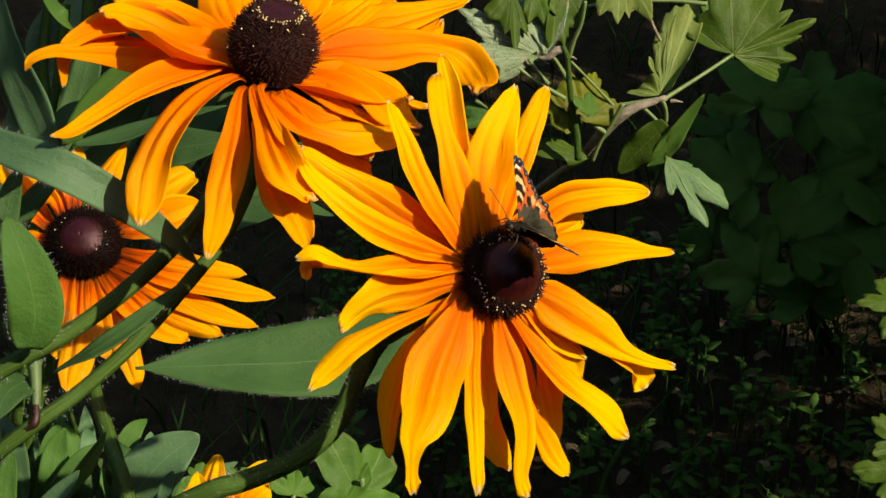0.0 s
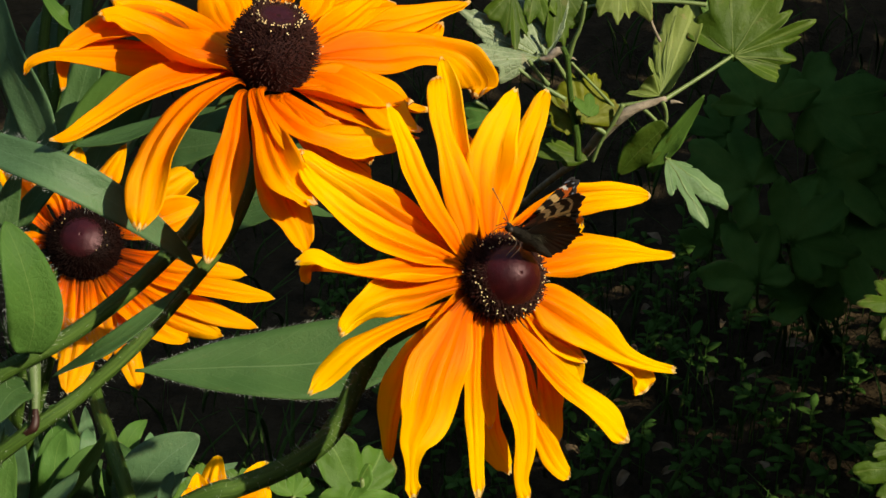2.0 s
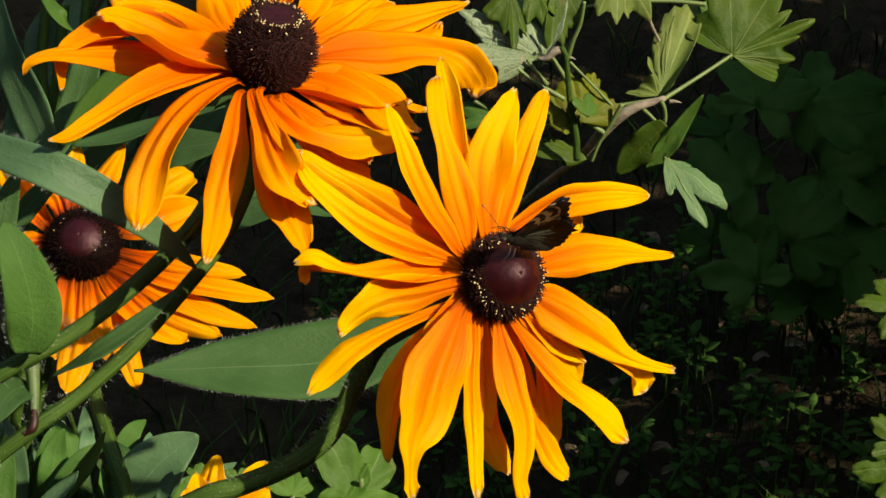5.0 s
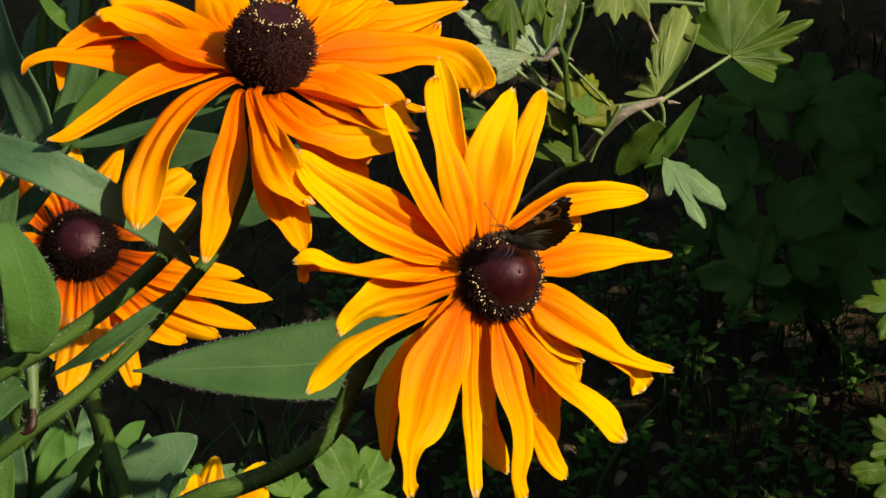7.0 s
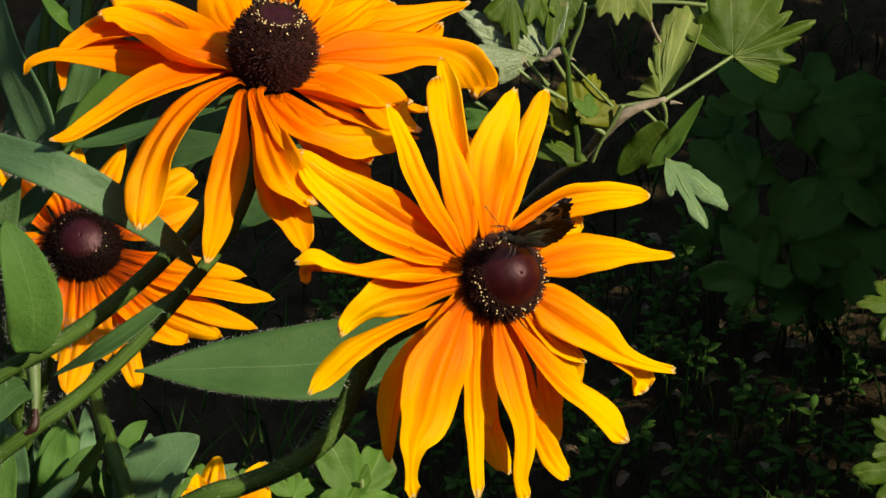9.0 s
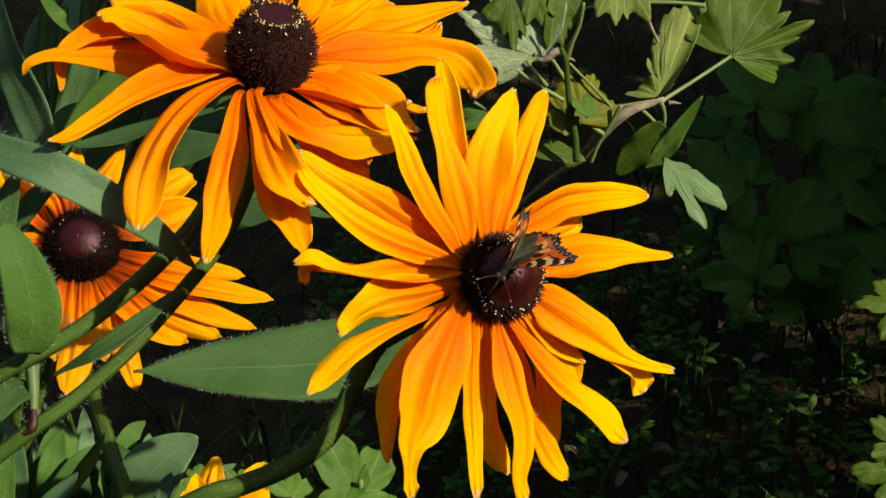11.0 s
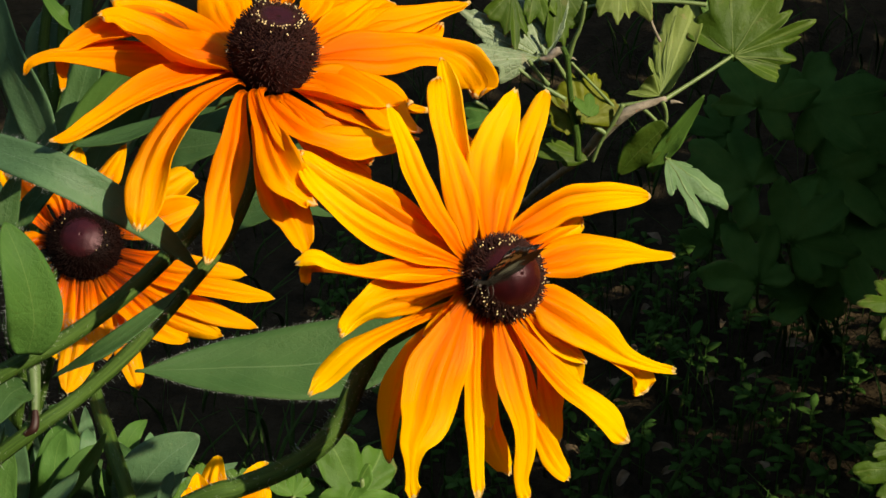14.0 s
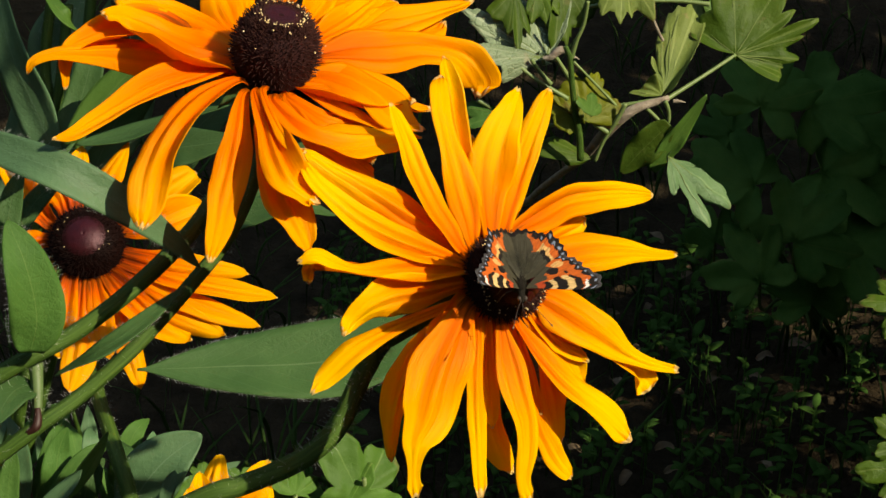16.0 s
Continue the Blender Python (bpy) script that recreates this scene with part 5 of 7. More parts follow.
leaf(leafy, [(-0.1211, 0.1112, 0.5854), (-0.1235, 0.1047, 0.5941), (-0.1281, 0.1074, 0.5989), (-0.1361, 0.1215, 0.6033)], 0.0063, (0.309, -0.316, 0.897), M_LEAF_LIGHT, label="", seed=21)
leaf(leafy, [(-0.1757, 0.2283, 0.4683), (-0.1609, 0.2532, 0.4914), (-0.1536, 0.2655, 0.5127), (-0.1482, 0.2872, 0.5303)], 0.0148, (0.199, -0.577, 0.792), M_LEAF, label="", seed=22)
leaf(leafy, [(-0.1589, 0.2189, 0.492), (-0.1424, 0.2283, 0.5083), (-0.1306, 0.2342, 0.5185), (-0.1134, 0.232, 0.5246)], 0.0160, (0.105, -0.467, 0.878), M_LEAF_LIGHT, label="", seed=23)
leaf(leafy, [(-0.1498, 0.201, 0.5009), (-0.1314, 0.2027, 0.5039), (-0.1105, 0.204, 0.5108), (-0.0872, 0.204, 0.5171)], 0.0119, (0, -0.12, 0.993), M_LEAF, label="", seed=24)
leaf(leafy, [(-0.1259, 0.2142, 0.4838), (-0.1135, 0.214, 0.4918), (-0.1015, 0.214, 0.4944), (-0.0827, 0.214, 0.497)], 0.0191, (0.101, -0.585, 0.804), M_LEAF, label="", seed=25)
leaf(leafy, [(-0.0797, 0.0783, 0.5284), (-0.0665, 0.0816, 0.5341), (-0.0515, 0.0835, 0.5374), (-0.0371, 0.0903, 0.5293)], 0.0113, (0.1, -0.391, 0.915), M_LEAF, label="", seed=26)
leaf(leafy, [(-0.1856, 0.2894, 0.494), (-0.1805, 0.2983, 0.5096), (-0.1753, 0.306, 0.5229)], 0.0154, (0.101, -0.585, 0.804), M_LEAF_BLUE, label="", seed=27)
leaf(leafy, [(-0.1417, 0.2259, 0.4641), (-0.1259, 0.226, 0.4778), (-0.1098, 0.226, 0.4696)], 0.0133, (0.101, -0.585, 0.804), M_LEAF, label="", seed=28)
leaf(leafy, [(-0.2143, 0.3182, 0.424), (-0.2004, 0.3348, 0.4528), (-0.1838, 0.3542, 0.4863), (-0.1755, 0.3681, 0.5103)], 0.0255, (0.408, -0.503, 0.762), M_LEAF_BLUE, label="", seed=29)
leaf(leafy, [(-0.1798, 0.3345, 0.4123), (-0.1657, 0.3501, 0.4393), (-0.1461, 0.35, 0.4671), (-0.125, 0.35, 0.488)], 0.0225, (0.505, -0.548, 0.667), M_LEAF, label="", seed=30)
leaf(leafy, [(-0.1323, 0.308, 0.4263), (-0.1241, 0.3189, 0.4452), (-0.1105, 0.3258, 0.4571), (-0.0941, 0.3285, 0.4618)], 0.0208, (0.408, -0.503, 0.762), M_LEAF, label="", seed=31)
leaf(leafy, [(-0.1697, 0.3566, 0.4105), (-0.1609, 0.3711, 0.4356), (-0.158, 0.3857, 0.4608), (-0.158, 0.4002, 0.4859)], 0.0215, (0.619, -0.471, 0.629), M_LEAF_BLUE, label="", seed=32)
leaf(leafy, [(-0.0968, 0.2984, 0.4097), (-0.0859, 0.308, 0.4263), (-0.0722, 0.3148, 0.4381), (-0.0503, 0.3189, 0.4452)], 0.0164, (0.408, -0.503, 0.762), M_LEAF, label="", seed=33)
leaf(leafy, [(-0.217, 0.3002, 0.3928), (-0.2115, 0.3141, 0.4168), (-0.1949, 0.321, 0.4288), (-0.1727, 0.3265, 0.4384)], 0.0205, (0.488, -0.481, 0.728), M_LEAF_BLUE, label="", seed=34)
stem(leafy, [(-0.1755, 0.3004, 0.5332), (-0.1805, 0.2861, 0.4983), (-0.1766, 0.2676, 0.4563), (-0.1866, 0.2525, 0.3902), (-0.33, 0.25, 0)], [0.0024, 0.0026, 0.003], 30)
stem(leafy, [(-0.1566, 0.308, 0.5463), (-0.1614, 0.2937, 0.5115), (-0.1664, 0.2714, 0.463), (-0.1761, 0.2564, 0.397), (-0.31, 0.25, 0)], [0.0024, 0.0026, 0.003], 31)
stem(leafy, [(-0.1692, 0.2954, 0.5244), (-0.1742, 0.281, 0.4895), (-0.1856, 0.2522, 0.4297), (-0.1958, 0.2367, 0.3628), (-0.29, 0.25, 0)], [0.0024, 0.0026, 0.003], 32)
# low leaves in the corner
herbs = tagged(new("leafy_herb"), "clump of soft green leaves low in the flower bed", "plant")
herbs.location = (-0.22, 0.30, 0)
leaf(herbs, [(-0.1958, 0.2064, 0.3104), (-0.1958, 0.2064, 0.3302), (-0.1946, 0.2048, 0.3475), (-0.1984, 0.2112, 0.3586)], 0.0119, (0.191, -0.505, 0.842), M_LEAF_BLUE, label="", seed=50)
stalk(herbs, [(-0.1958, 0.2064, 0.3104), (-0.1858, 0.2264, 0.1552), (-0.26, 0.28, 0)], [0.0012, 0.0016, 0.002], M_STEM, "leaf_stalk")
leaf(herbs, [(-0.1955, 0.2181, 0.2907), (-0.1826, 0.2117, 0.3195), (-0.18, 0.2196, 0.3332), (-0.1761, 0.2249, 0.3423)], 0.0148, (0.199, -0.577, 0.792), M_LEAF_MID, label="", seed=51)
stalk(herbs, [(-0.1955, 0.2181, 0.2907), (-0.1855, 0.2381, 0.1453), (-0.24, 0.3, 0)], [0.0012, 0.0016, 0.002], M_STEM, "leaf_stalk")
leaf(herbs, [(-0.1306, 0.0400, 0.4448), (-0.1226, 0.0440, 0.4548), (-0.1177, 0.0480, 0.4610), (-0.1139, 0.0530, 0.4668)], 0.0058, (0.60, -0.45, 0.66), M_LEAF_LIGHT, label="", seed=52)
stalk(herbs, [(-0.1252, 0.0382, 0.4389), (-0.1152, 0.0582, 0.2195), (-0.22, 0.32, 0)], [0.0012, 0.0016, 0.002], M_STEM, "leaf_stalk")
leaf(herbs, [(-0.1184, 0.0850, 0.4071), (-0.1109, 0.0880, 0.4180), (-0.1024, 0.0920, 0.4262), (-0.0908, 0.0980, 0.4321)], 0.0265, (0.45, -0.45, 0.77), M_LEAF_BLUE, label="", seed=53, shape=oval_shape)
stalk(herbs, [(-0.1312, 0.0883, 0.4058), (-0.1212, 0.1083, 0.2029), (-0.2, 0.28, 0)], [0.0012, 0.0016, 0.002], M_STEM, "leaf_stalk")
leaf(herbs, [(-0.119, 0.0997, 0.3855), (-0.1198, 0.1012, 0.3981), (-0.1176, 0.1026, 0.4106), (-0.1133, 0.1075, 0.419)], 0.0217, (0.585, -0.372, 0.721), M_LEAF_BLUE, label="", seed=54)
stalk(herbs, [(-0.119, 0.0997, 0.3855), (-0.109, 0.1197, 0.1927), (-0.18, 0.3, 0)], [0.0012, 0.0016, 0.002], M_STEM, "leaf_stalk")
leaf(herbs, [(-0.1306, -0.0105, 0.4747), (-0.1323, -0.0045, 0.485), (-0.1314, -0.0002, 0.4924), (-0.1302, 0.0023, 0.4969)], 0.0068, (0.199, -0.577, 0.792), M_LEAF_MID, label="", seed=55)
stalk(herbs, [(-0.1306, -0.0105, 0.4747), (-0.1206, 0.0095, 0.2373), (-0.26, 0.32, 0)], [0.0012, 0.0016, 0.002], M_STEM, "leaf_stalk")
leaf(herbs, [(-0.0947, 0.0332, 0.4503), (-0.0925, 0.036, 0.4552), (-0.091, 0.0379, 0.4584), (-0.0899, 0.0392, 0.4607)], 0.0049, (0.101, -0.585, 0.804), M_LEAF_BLUE, label="", seed=56)
stalk(herbs, [(-0.0947, 0.0332, 0.4503), (-0.0847, 0.0532, 0.2251), (-0.24, 0.28, 0)], [0.0012, 0.0016, 0.002], M_STEM, "leaf_stalk")
leaf(herbs, [(-0.1974, 0.312, 0.2932), (-0.2153, 0.303, 0.2777), (-0.2272, 0.2926, 0.2597)], 0.0208, (0.1, -0.391, 0.915), M_LEAF_MID, label="", seed=57)
stalk(herbs, [(-0.1974, 0.312, 0.2932), (-0.1874, 0.332, 0.1466), (-0.22, 0.3, 0)], [0.0012, 0.0016, 0.002], M_STEM, "leaf_stalk")
leaf(herbs, [(-0.1271, -0.0088, 0.4776), (-0.1203, -0.0062, 0.4821), (-0.1135, -0.0028, 0.488), (-0.1101, -0.0007, 0.4917)], 0.0062, (0.105, -0.467, 0.878), M_LEAF_BLUE, label="", seed=58)
stalk(herbs, [(-0.1271, -0.0088, 0.4776), (-0.1171, 0.0112, 0.2388), (-0.2, 0.32, 0)], [0.0012, 0.0016, 0.002], M_STEM, "leaf_stalk")
leaf(herbs, [(-0.153, 0.0332, 0.4503), (-0.1493, 0.0369, 0.4568), (-0.1459, 0.0416, 0.4649), (-0.1451, 0.0454, 0.4714)], 0.0075, (0.303, -0.447, 0.841), M_LEAF_MID, label="", seed=59)
stalk(herbs, [(-0.153, 0.0332, 0.4503), (-0.143, 0.0532, 0.2251), (-0.18, 0.28, 0)], [0.0012, 0.0016, 0.002], M_STEM, "leaf_stalk")
leaf(herbs, [(-0.2111, 0.301, 0.2341), (-0.1989, 0.3116, 0.2525), (-0.1928, 0.3192, 0.2657), (-0.1928, 0.3283, 0.2815)], 0.0152, (0.303, -0.447, 0.841), M_LEAF_BLUE, label="", seed=60)
stalk(herbs, [(-0.2111, 0.301, 0.2341), (-0.2011, 0.321, 0.117), (-0.26, 0.3, 0)], [0.0012, 0.0016, 0.002], M_STEM, "leaf_stalk")
leaf(herbs, [(-0.118, 0.4795, 0.1233), (-0.12, 0.4824, 0.1484), (-0.1256, 0.5039, 0.1657)], 0.0019, (0.123, 0.004, 0.992), M_GRASS, label="", seed=200)
stalk(herbs, [(-0.118, 0.4795, 0.1233), (-0.108, 0.4995, 0.0617), (-0.26, 0.28, 0)], [0.0012, 0.0016, 0.002], M_STEM, "leaf_stalk")
leaf(herbs, [(-0.1143, 0.4795, 0.1233), (-0.1073, 0.4832, 0.1498), (-0.0993, 0.5058, 0.1689)], 0.0019, (0.123, 0.004, 0.992), M_GRASS, label="", seed=201)
stalk(herbs, [(-0.1143, 0.4795, 0.1233), (-0.1043, 0.4995, 0.0617), (-0.24, 0.3, 0)], [0.0012, 0.0016, 0.002], M_STEM, "leaf_stalk")
leaf(herbs, [(-0.1068, 0.4776, 0.1201), (-0.0969, 0.4784, 0.1415), (-0.0842, 0.4974, 0.1543)], 0.0019, (0.123, 0.004, 0.992), M_GRASS, label="", seed=202)
stalk(herbs, [(-0.1068, 0.4776, 0.1201), (-0.0968, 0.4976, 0.06), (-0.22, 0.32, 0)], [0.0012, 0.0016, 0.002], M_STEM, "leaf_stalk")
leaf(herbs, [(-0.1237, 0.4795, 0.1233), (-0.1308, 0.4807, 0.1455), (-0.1444, 0.5002, 0.1592)], 0.0019, (0.123, 0.004, 0.992), M_GRASS, label="", seed=203)
stalk(herbs, [(-0.1237, 0.4795, 0.1233), (-0.1137, 0.4995, 0.0617), (-0.2, 0.28, 0)], [0.0012, 0.0016, 0.002], M_STEM, "leaf_stalk")
leaf(herbs, [(-0.1782, 0.4851, 0.1331), (-0.1736, 0.4855, 0.1537), (-0.1707, 0.5039, 0.1657)], 0.0019, (0.123, 0.004, 0.992), M_GRASS, label="", seed=204)
stalk(herbs, [(-0.1782, 0.4851, 0.1331), (-0.1682, 0.5051, 0.0666), (-0.18, 0.3, 0)], [0.0012, 0.0016, 0.002], M_STEM, "leaf_stalk")
leaf(herbs, [(-0.1726, 0.4851, 0.1331), (-0.1747, 0.4842, 0.1515), (-0.182, 0.5011, 0.1608)], 0.0019, (0.123, 0.004, 0.992), M_GRASS, label="", seed=205)
stalk(herbs, [(-0.1726, 0.4851, 0.1331), (-0.1626, 0.5051, 0.0666), (-0.26, 0.32, 0)], [0.0012, 0.0016, 0.002], M_STEM, "leaf_stalk")
leaf(herbs, [(-0.0993, 0.4795, 0.1233), (-0.1013, 0.4807, 0.1455), (-0.1068, 0.5002, 0.1592)], 0.0019, (0.123, 0.004, 0.992), M_GRASS, label="", seed=206)
stalk(herbs, [(-0.0993, 0.4795, 0.1233), (-0.0893, 0.4995, 0.0617), (-0.24, 0.28, 0)], [0.0012, 0.0016, 0.002], M_STEM, "leaf_stalk")
leaf(herbs, [(-0.0842, 0.4814, 0.1266), (-0.0775, 0.4809, 0.1458), (-0.0692, 0.4983, 0.1559)], 0.0019, (0.123, 0.004, 0.992), M_GRASS, label="", seed=207)
stalk(herbs, [(-0.0842, 0.4814, 0.1266), (-0.0742, 0.5014, 0.0633), (-0.22, 0.3, 0)], [0.0012, 0.0016, 0.002], M_STEM, "leaf_stalk")
leaf(herbs, [(-0.1331, 0.4814, 0.1266), (-0.1259, 0.4818, 0.1472), (-0.118, 0.5002, 0.1592)], 0.0019, (0.123, 0.004, 0.992), M_GRASS, label="", seed=208)
stalk(herbs, [(-0.1331, 0.4814, 0.1266), (-0.1231, 0.5014, 0.0633), (-0.2, 0.32, 0)], [0.0012, 0.0016, 0.002], M_STEM, "leaf_stalk")
leaf(herbs, [(-0.0917, 0.4851, 0.1331), (-0.076, 0.48, 0.1443), (-0.0541, 0.4917, 0.1445)], 0.0019, (0.123, 0.004, 0.992), M_GRASS, label="", seed=209)
stalk(herbs, [(-0.0917, 0.4851, 0.1331), (-0.0817, 0.5051, 0.0666), (-0.18, 0.28, 0)], [0.0012, 0.0016, 0.002], M_STEM, "leaf_stalk")
leaf(herbs, [(-0.0617, 0.4851, 0.1331), (-0.0492, 0.4794, 0.1432), (-0.0316, 0.4904, 0.1422)], 0.0019, (0.123, 0.004, 0.992), M_GRASS, label="", seed=210)
stalk(herbs, [(-0.0617, 0.4851, 0.1331), (-0.0517, 0.5051, 0.0666), (-0.26, 0.3, 0)], [0.0012, 0.0016, 0.002], M_STEM, "leaf_stalk")
leaf(herbs, [(-0.2021, 0.2411, 0.2869), (-0.1957, 0.2399, 0.3047), (-0.1902, 0.2484, 0.3195), (-0.1862, 0.2603, 0.3201)], 0.0076, (0.231, -0.374, 0.898), M_LEAF_MID, label="", seed=100)
stalk(herbs, [(-0.2021, 0.2411, 0.2869), (-0.1921, 0.2611, 0.1435), (-0.26, 0.28, 0)], [0.0012, 0.0016, 0.002], M_STEM, "leaf_stalk")
leaf(herbs, [(-0.1481, 0.2746, 0.2409), (-0.1521, 0.2741, 0.2601), (-0.1602, 0.2836, 0.2765), (-0.1715, 0.2958, 0.2777)], 0.0134, (0.623, -0.453, 0.637), M_LEAF, label="", seed=102)
stalk(herbs, [(-0.1481, 0.2746, 0.2409), (-0.1381, 0.2946, 0.1205), (-0.22, 0.32, 0)], [0.0012, 0.0016, 0.002], M_STEM, "leaf_stalk")
leaf(herbs, [(-0.1491, 0.2597, 0.2562), (-0.1474, 0.2601, 0.2767), (-0.1474, 0.2705, 0.2949), (-0.1493, 0.2833, 0.297)], 0.0133, (0.504, -0.364, 0.783), M_LEAF_BLUE, label="", seed=103)
stalk(herbs, [(-0.1491, 0.2597, 0.2562), (-0.1391, 0.2797, 0.1281), (-0.2, 0.28, 0)], [0.0012, 0.0016, 0.002], M_STEM, "leaf_stalk")
leaf(herbs, [(-0.1974, 0.2898, 0.2288), (-0.1983, 0.2871, 0.2441), (-0.2028, 0.2937, 0.2554), (-0.2103, 0.3046, 0.2543)], 0.0095, (0.741, -0.354, 0.57), M_LEAF_MID, label="", seed=104)
stalk(herbs, [(-0.1974, 0.2898, 0.2288), (-0.1874, 0.3098, 0.1144), (-0.18, 0.3, 0)], [0.0012, 0.0016, 0.002], M_STEM, "leaf_stalk")
leaf(herbs, [(-0.1516, 0.2864, 0.2354), (-0.1473, 0.2856, 0.2541), (-0.1437, 0.2946, 0.2698), (-0.1411, 0.3067, 0.2707)], 0.0109, (0.423, -0.512, 0.747), M_LEAF, label="", seed=105)
stalk(herbs, [(-0.1516, 0.2864, 0.2354), (-0.1416, 0.3064, 0.1177), (-0.26, 0.32, 0)], [0.0012, 0.0016, 0.002], M_STEM, "leaf_stalk")
leaf(herbs, [(-0.1476, 0.2652, 0.2441), (-0.1403, 0.2626, 0.2596), (-0.1325, 0.2693, 0.2712), (-0.125, 0.2802, 0.2702)], 0.0148, (0.713, -0.336, 0.616), M_LEAF_BLUE, label="", seed=106)
stalk(herbs, [(-0.1476, 0.2652, 0.2441), (-0.1376, 0.2852, 0.1221), (-0.24, 0.28, 0)], [0.0012, 0.0016, 0.002], M_STEM, "leaf_stalk")
leaf(herbs, [(-0.1775, 0.3029, 0.2208), (-0.1794, 0.301, 0.2375), (-0.1848, 0.3086, 0.2507), (-0.1931, 0.32, 0.2504)], 0.0118, (0.628, -0.397, 0.67), M_LEAF_MID, label="", seed=107)
stalk(herbs, [(-0.1775, 0.3029, 0.2208), (-0.1675, 0.3229, 0.1104), (-0.22, 0.3, 0)], [0.0012, 0.0016, 0.002], M_STEM, "leaf_stalk")
leaf(herbs, [(-0.1404, 0.2131, 0.2997), (-0.1338, 0.2105, 0.3152), (-0.1272, 0.2172, 0.3269), (-0.1212, 0.2283, 0.326)], 0.0129, (0.268, -0.445, 0.854), M_LEAF, label="", seed=108)
stalk(herbs, [(-0.1404, 0.2131, 0.2997), (-0.1304, 0.2331, 0.1499), (-0.2, 0.32, 0)], [0.0012, 0.0016, 0.002], M_STEM, "leaf_stalk")
leaf(herbs, [(-0.194, 0.2582, 0.2659), (-0.1939, 0.2585, 0.2863), (-0.1971, 0.2689, 0.3043), (-0.2032, 0.2817, 0.3064)], 0.0091, (0.295, -0.662, 0.689), M_LEAF, label="", seed=109)
stalk(herbs, [(-0.194, 0.2582, 0.2659), (-0.184, 0.2782, 0.1329), (-0.18, 0.28, 0)], [0.0012, 0.0016, 0.002], M_STEM, "leaf_stalk")
leaf(herbs, [(-0.1678, 0.2472, 0.2589), (-0.1609, 0.2455, 0.276), (-0.154, 0.2533, 0.2896), (-0.1479, 0.2648, 0.2896)], 0.0091, (0.409, -0.309, 0.858), M_LEAF_MID, label="", seed=112)
stalk(herbs, [(-0.1678, 0.2472, 0.2589), (-0.1578, 0.2672, 0.1295), (-0.22, 0.28, 0)], [0.0012, 0.0016, 0.002], M_STEM, "leaf_stalk")
leaf(herbs, [(-0.2097, 0.2906, 0.2555), (-0.2089, 0.2914, 0.2768), (-0.2112, 0.3026, 0.2961), (-0.2164, 0.3158, 0.299)], 0.0106, (0.635, -0.497, 0.591), M_LEAF_BLUE, label="", seed=113)
stalk(herbs, [(-0.2097, 0.2906, 0.2555), (-0.1997, 0.3106, 0.1277), (-0.2, 0.3, 0)], [0.0012, 0.0016, 0.002], M_STEM, "leaf_stalk")
leaf(herbs, [(-0.1719, 0.2789, 0.2656), (-0.1653, 0.2769, 0.2822), (-0.1588, 0.2846, 0.2955), (-0.1532, 0.2961, 0.2956)], 0.0131, (0.281, -0.645, 0.71), M_LEAF_MID, label="", seed=114)
stalk(herbs, [(-0.1719, 0.2789, 0.2656), (-0.1619, 0.2989, 0.1328), (-0.18, 0.32, 0)], [0.0012, 0.0016, 0.002], M_STEM, "leaf_stalk")
leaf(herbs, [(-0.2337, 0.276, 0.2751), (-0.2279, 0.2737, 0.2911), (-0.2236, 0.2811, 0.3038), (-0.2214, 0.2925, 0.3036)], 0.0088, (0.357, -0.384, 0.851), M_LEAF_BLUE, label="", seed=115)
stalk(herbs, [(-0.2337, 0.276, 0.2751), (-0.2237, 0.296, 0.1375), (-0.26, 0.28, 0)], [0.0012, 0.0016, 0.002], M_STEM, "leaf_stalk")
leaf(herbs, [(-0.1903, 0.2049, 0.2984), (-0.1791, 0.2042, 0.3172), (-0.1668, 0.2133, 0.333), (-0.1548, 0.2255, 0.334)], 0.0115, (0.341, -0.474, 0.812), M_LEAF_MID, label="", seed=116)
stalk(herbs, [(-0.1903, 0.2049, 0.2984), (-0.1803, 0.2249, 0.1492), (-0.24, 0.3, 0)], [0.0012, 0.0016, 0.002], M_STEM, "leaf_stalk")
leaf(herbs, [(-0.141, 0.218, 0.2979), (-0.1348, 0.2159, 0.3144), (-0.1287, 0.2234, 0.3273), (-0.1233, 0.2348, 0.327)], 0.0076, (0.481, -0.497, 0.722), M_LEAF, label="", seed=117)
stalk(herbs, [(-0.141, 0.218, 0.2979), (-0.131, 0.238, 0.149), (-0.22, 0.32, 0)], [0.0012, 0.0016, 0.002], M_STEM, "leaf_stalk")
leaf(herbs, [(-0.1758, 0.2129, 0.2941), (-0.17, 0.2105, 0.31), (-0.1651, 0.2174, 0.322), (-0.1616, 0.2285, 0.3213)], 0.0130, (0.563, -0.503, 0.656), M_LEAF, label="", seed=118)
stalk(herbs, [(-0.1758, 0.2129, 0.2941), (-0.1658, 0.2329, 0.1471), (-0.2, 0.28, 0)], [0.0012, 0.0016, 0.002], M_STEM, "leaf_stalk")
leaf(herbs, [(-0.2204, 0.2236, 0.2718), (-0.2141, 0.2233, 0.2913), (-0.2092, 0.2329, 0.3079), (-0.2062, 0.2451, 0.3092)], 0.0132, (0.446, -0.347, 0.825), M_LEAF, label="", seed=119)
stalk(herbs, [(-0.2204, 0.2236, 0.2718), (-0.2104, 0.2436, 0.1359), (-0.18, 0.3, 0)], [0.0012, 0.0016, 0.002], M_STEM, "leaf_stalk")
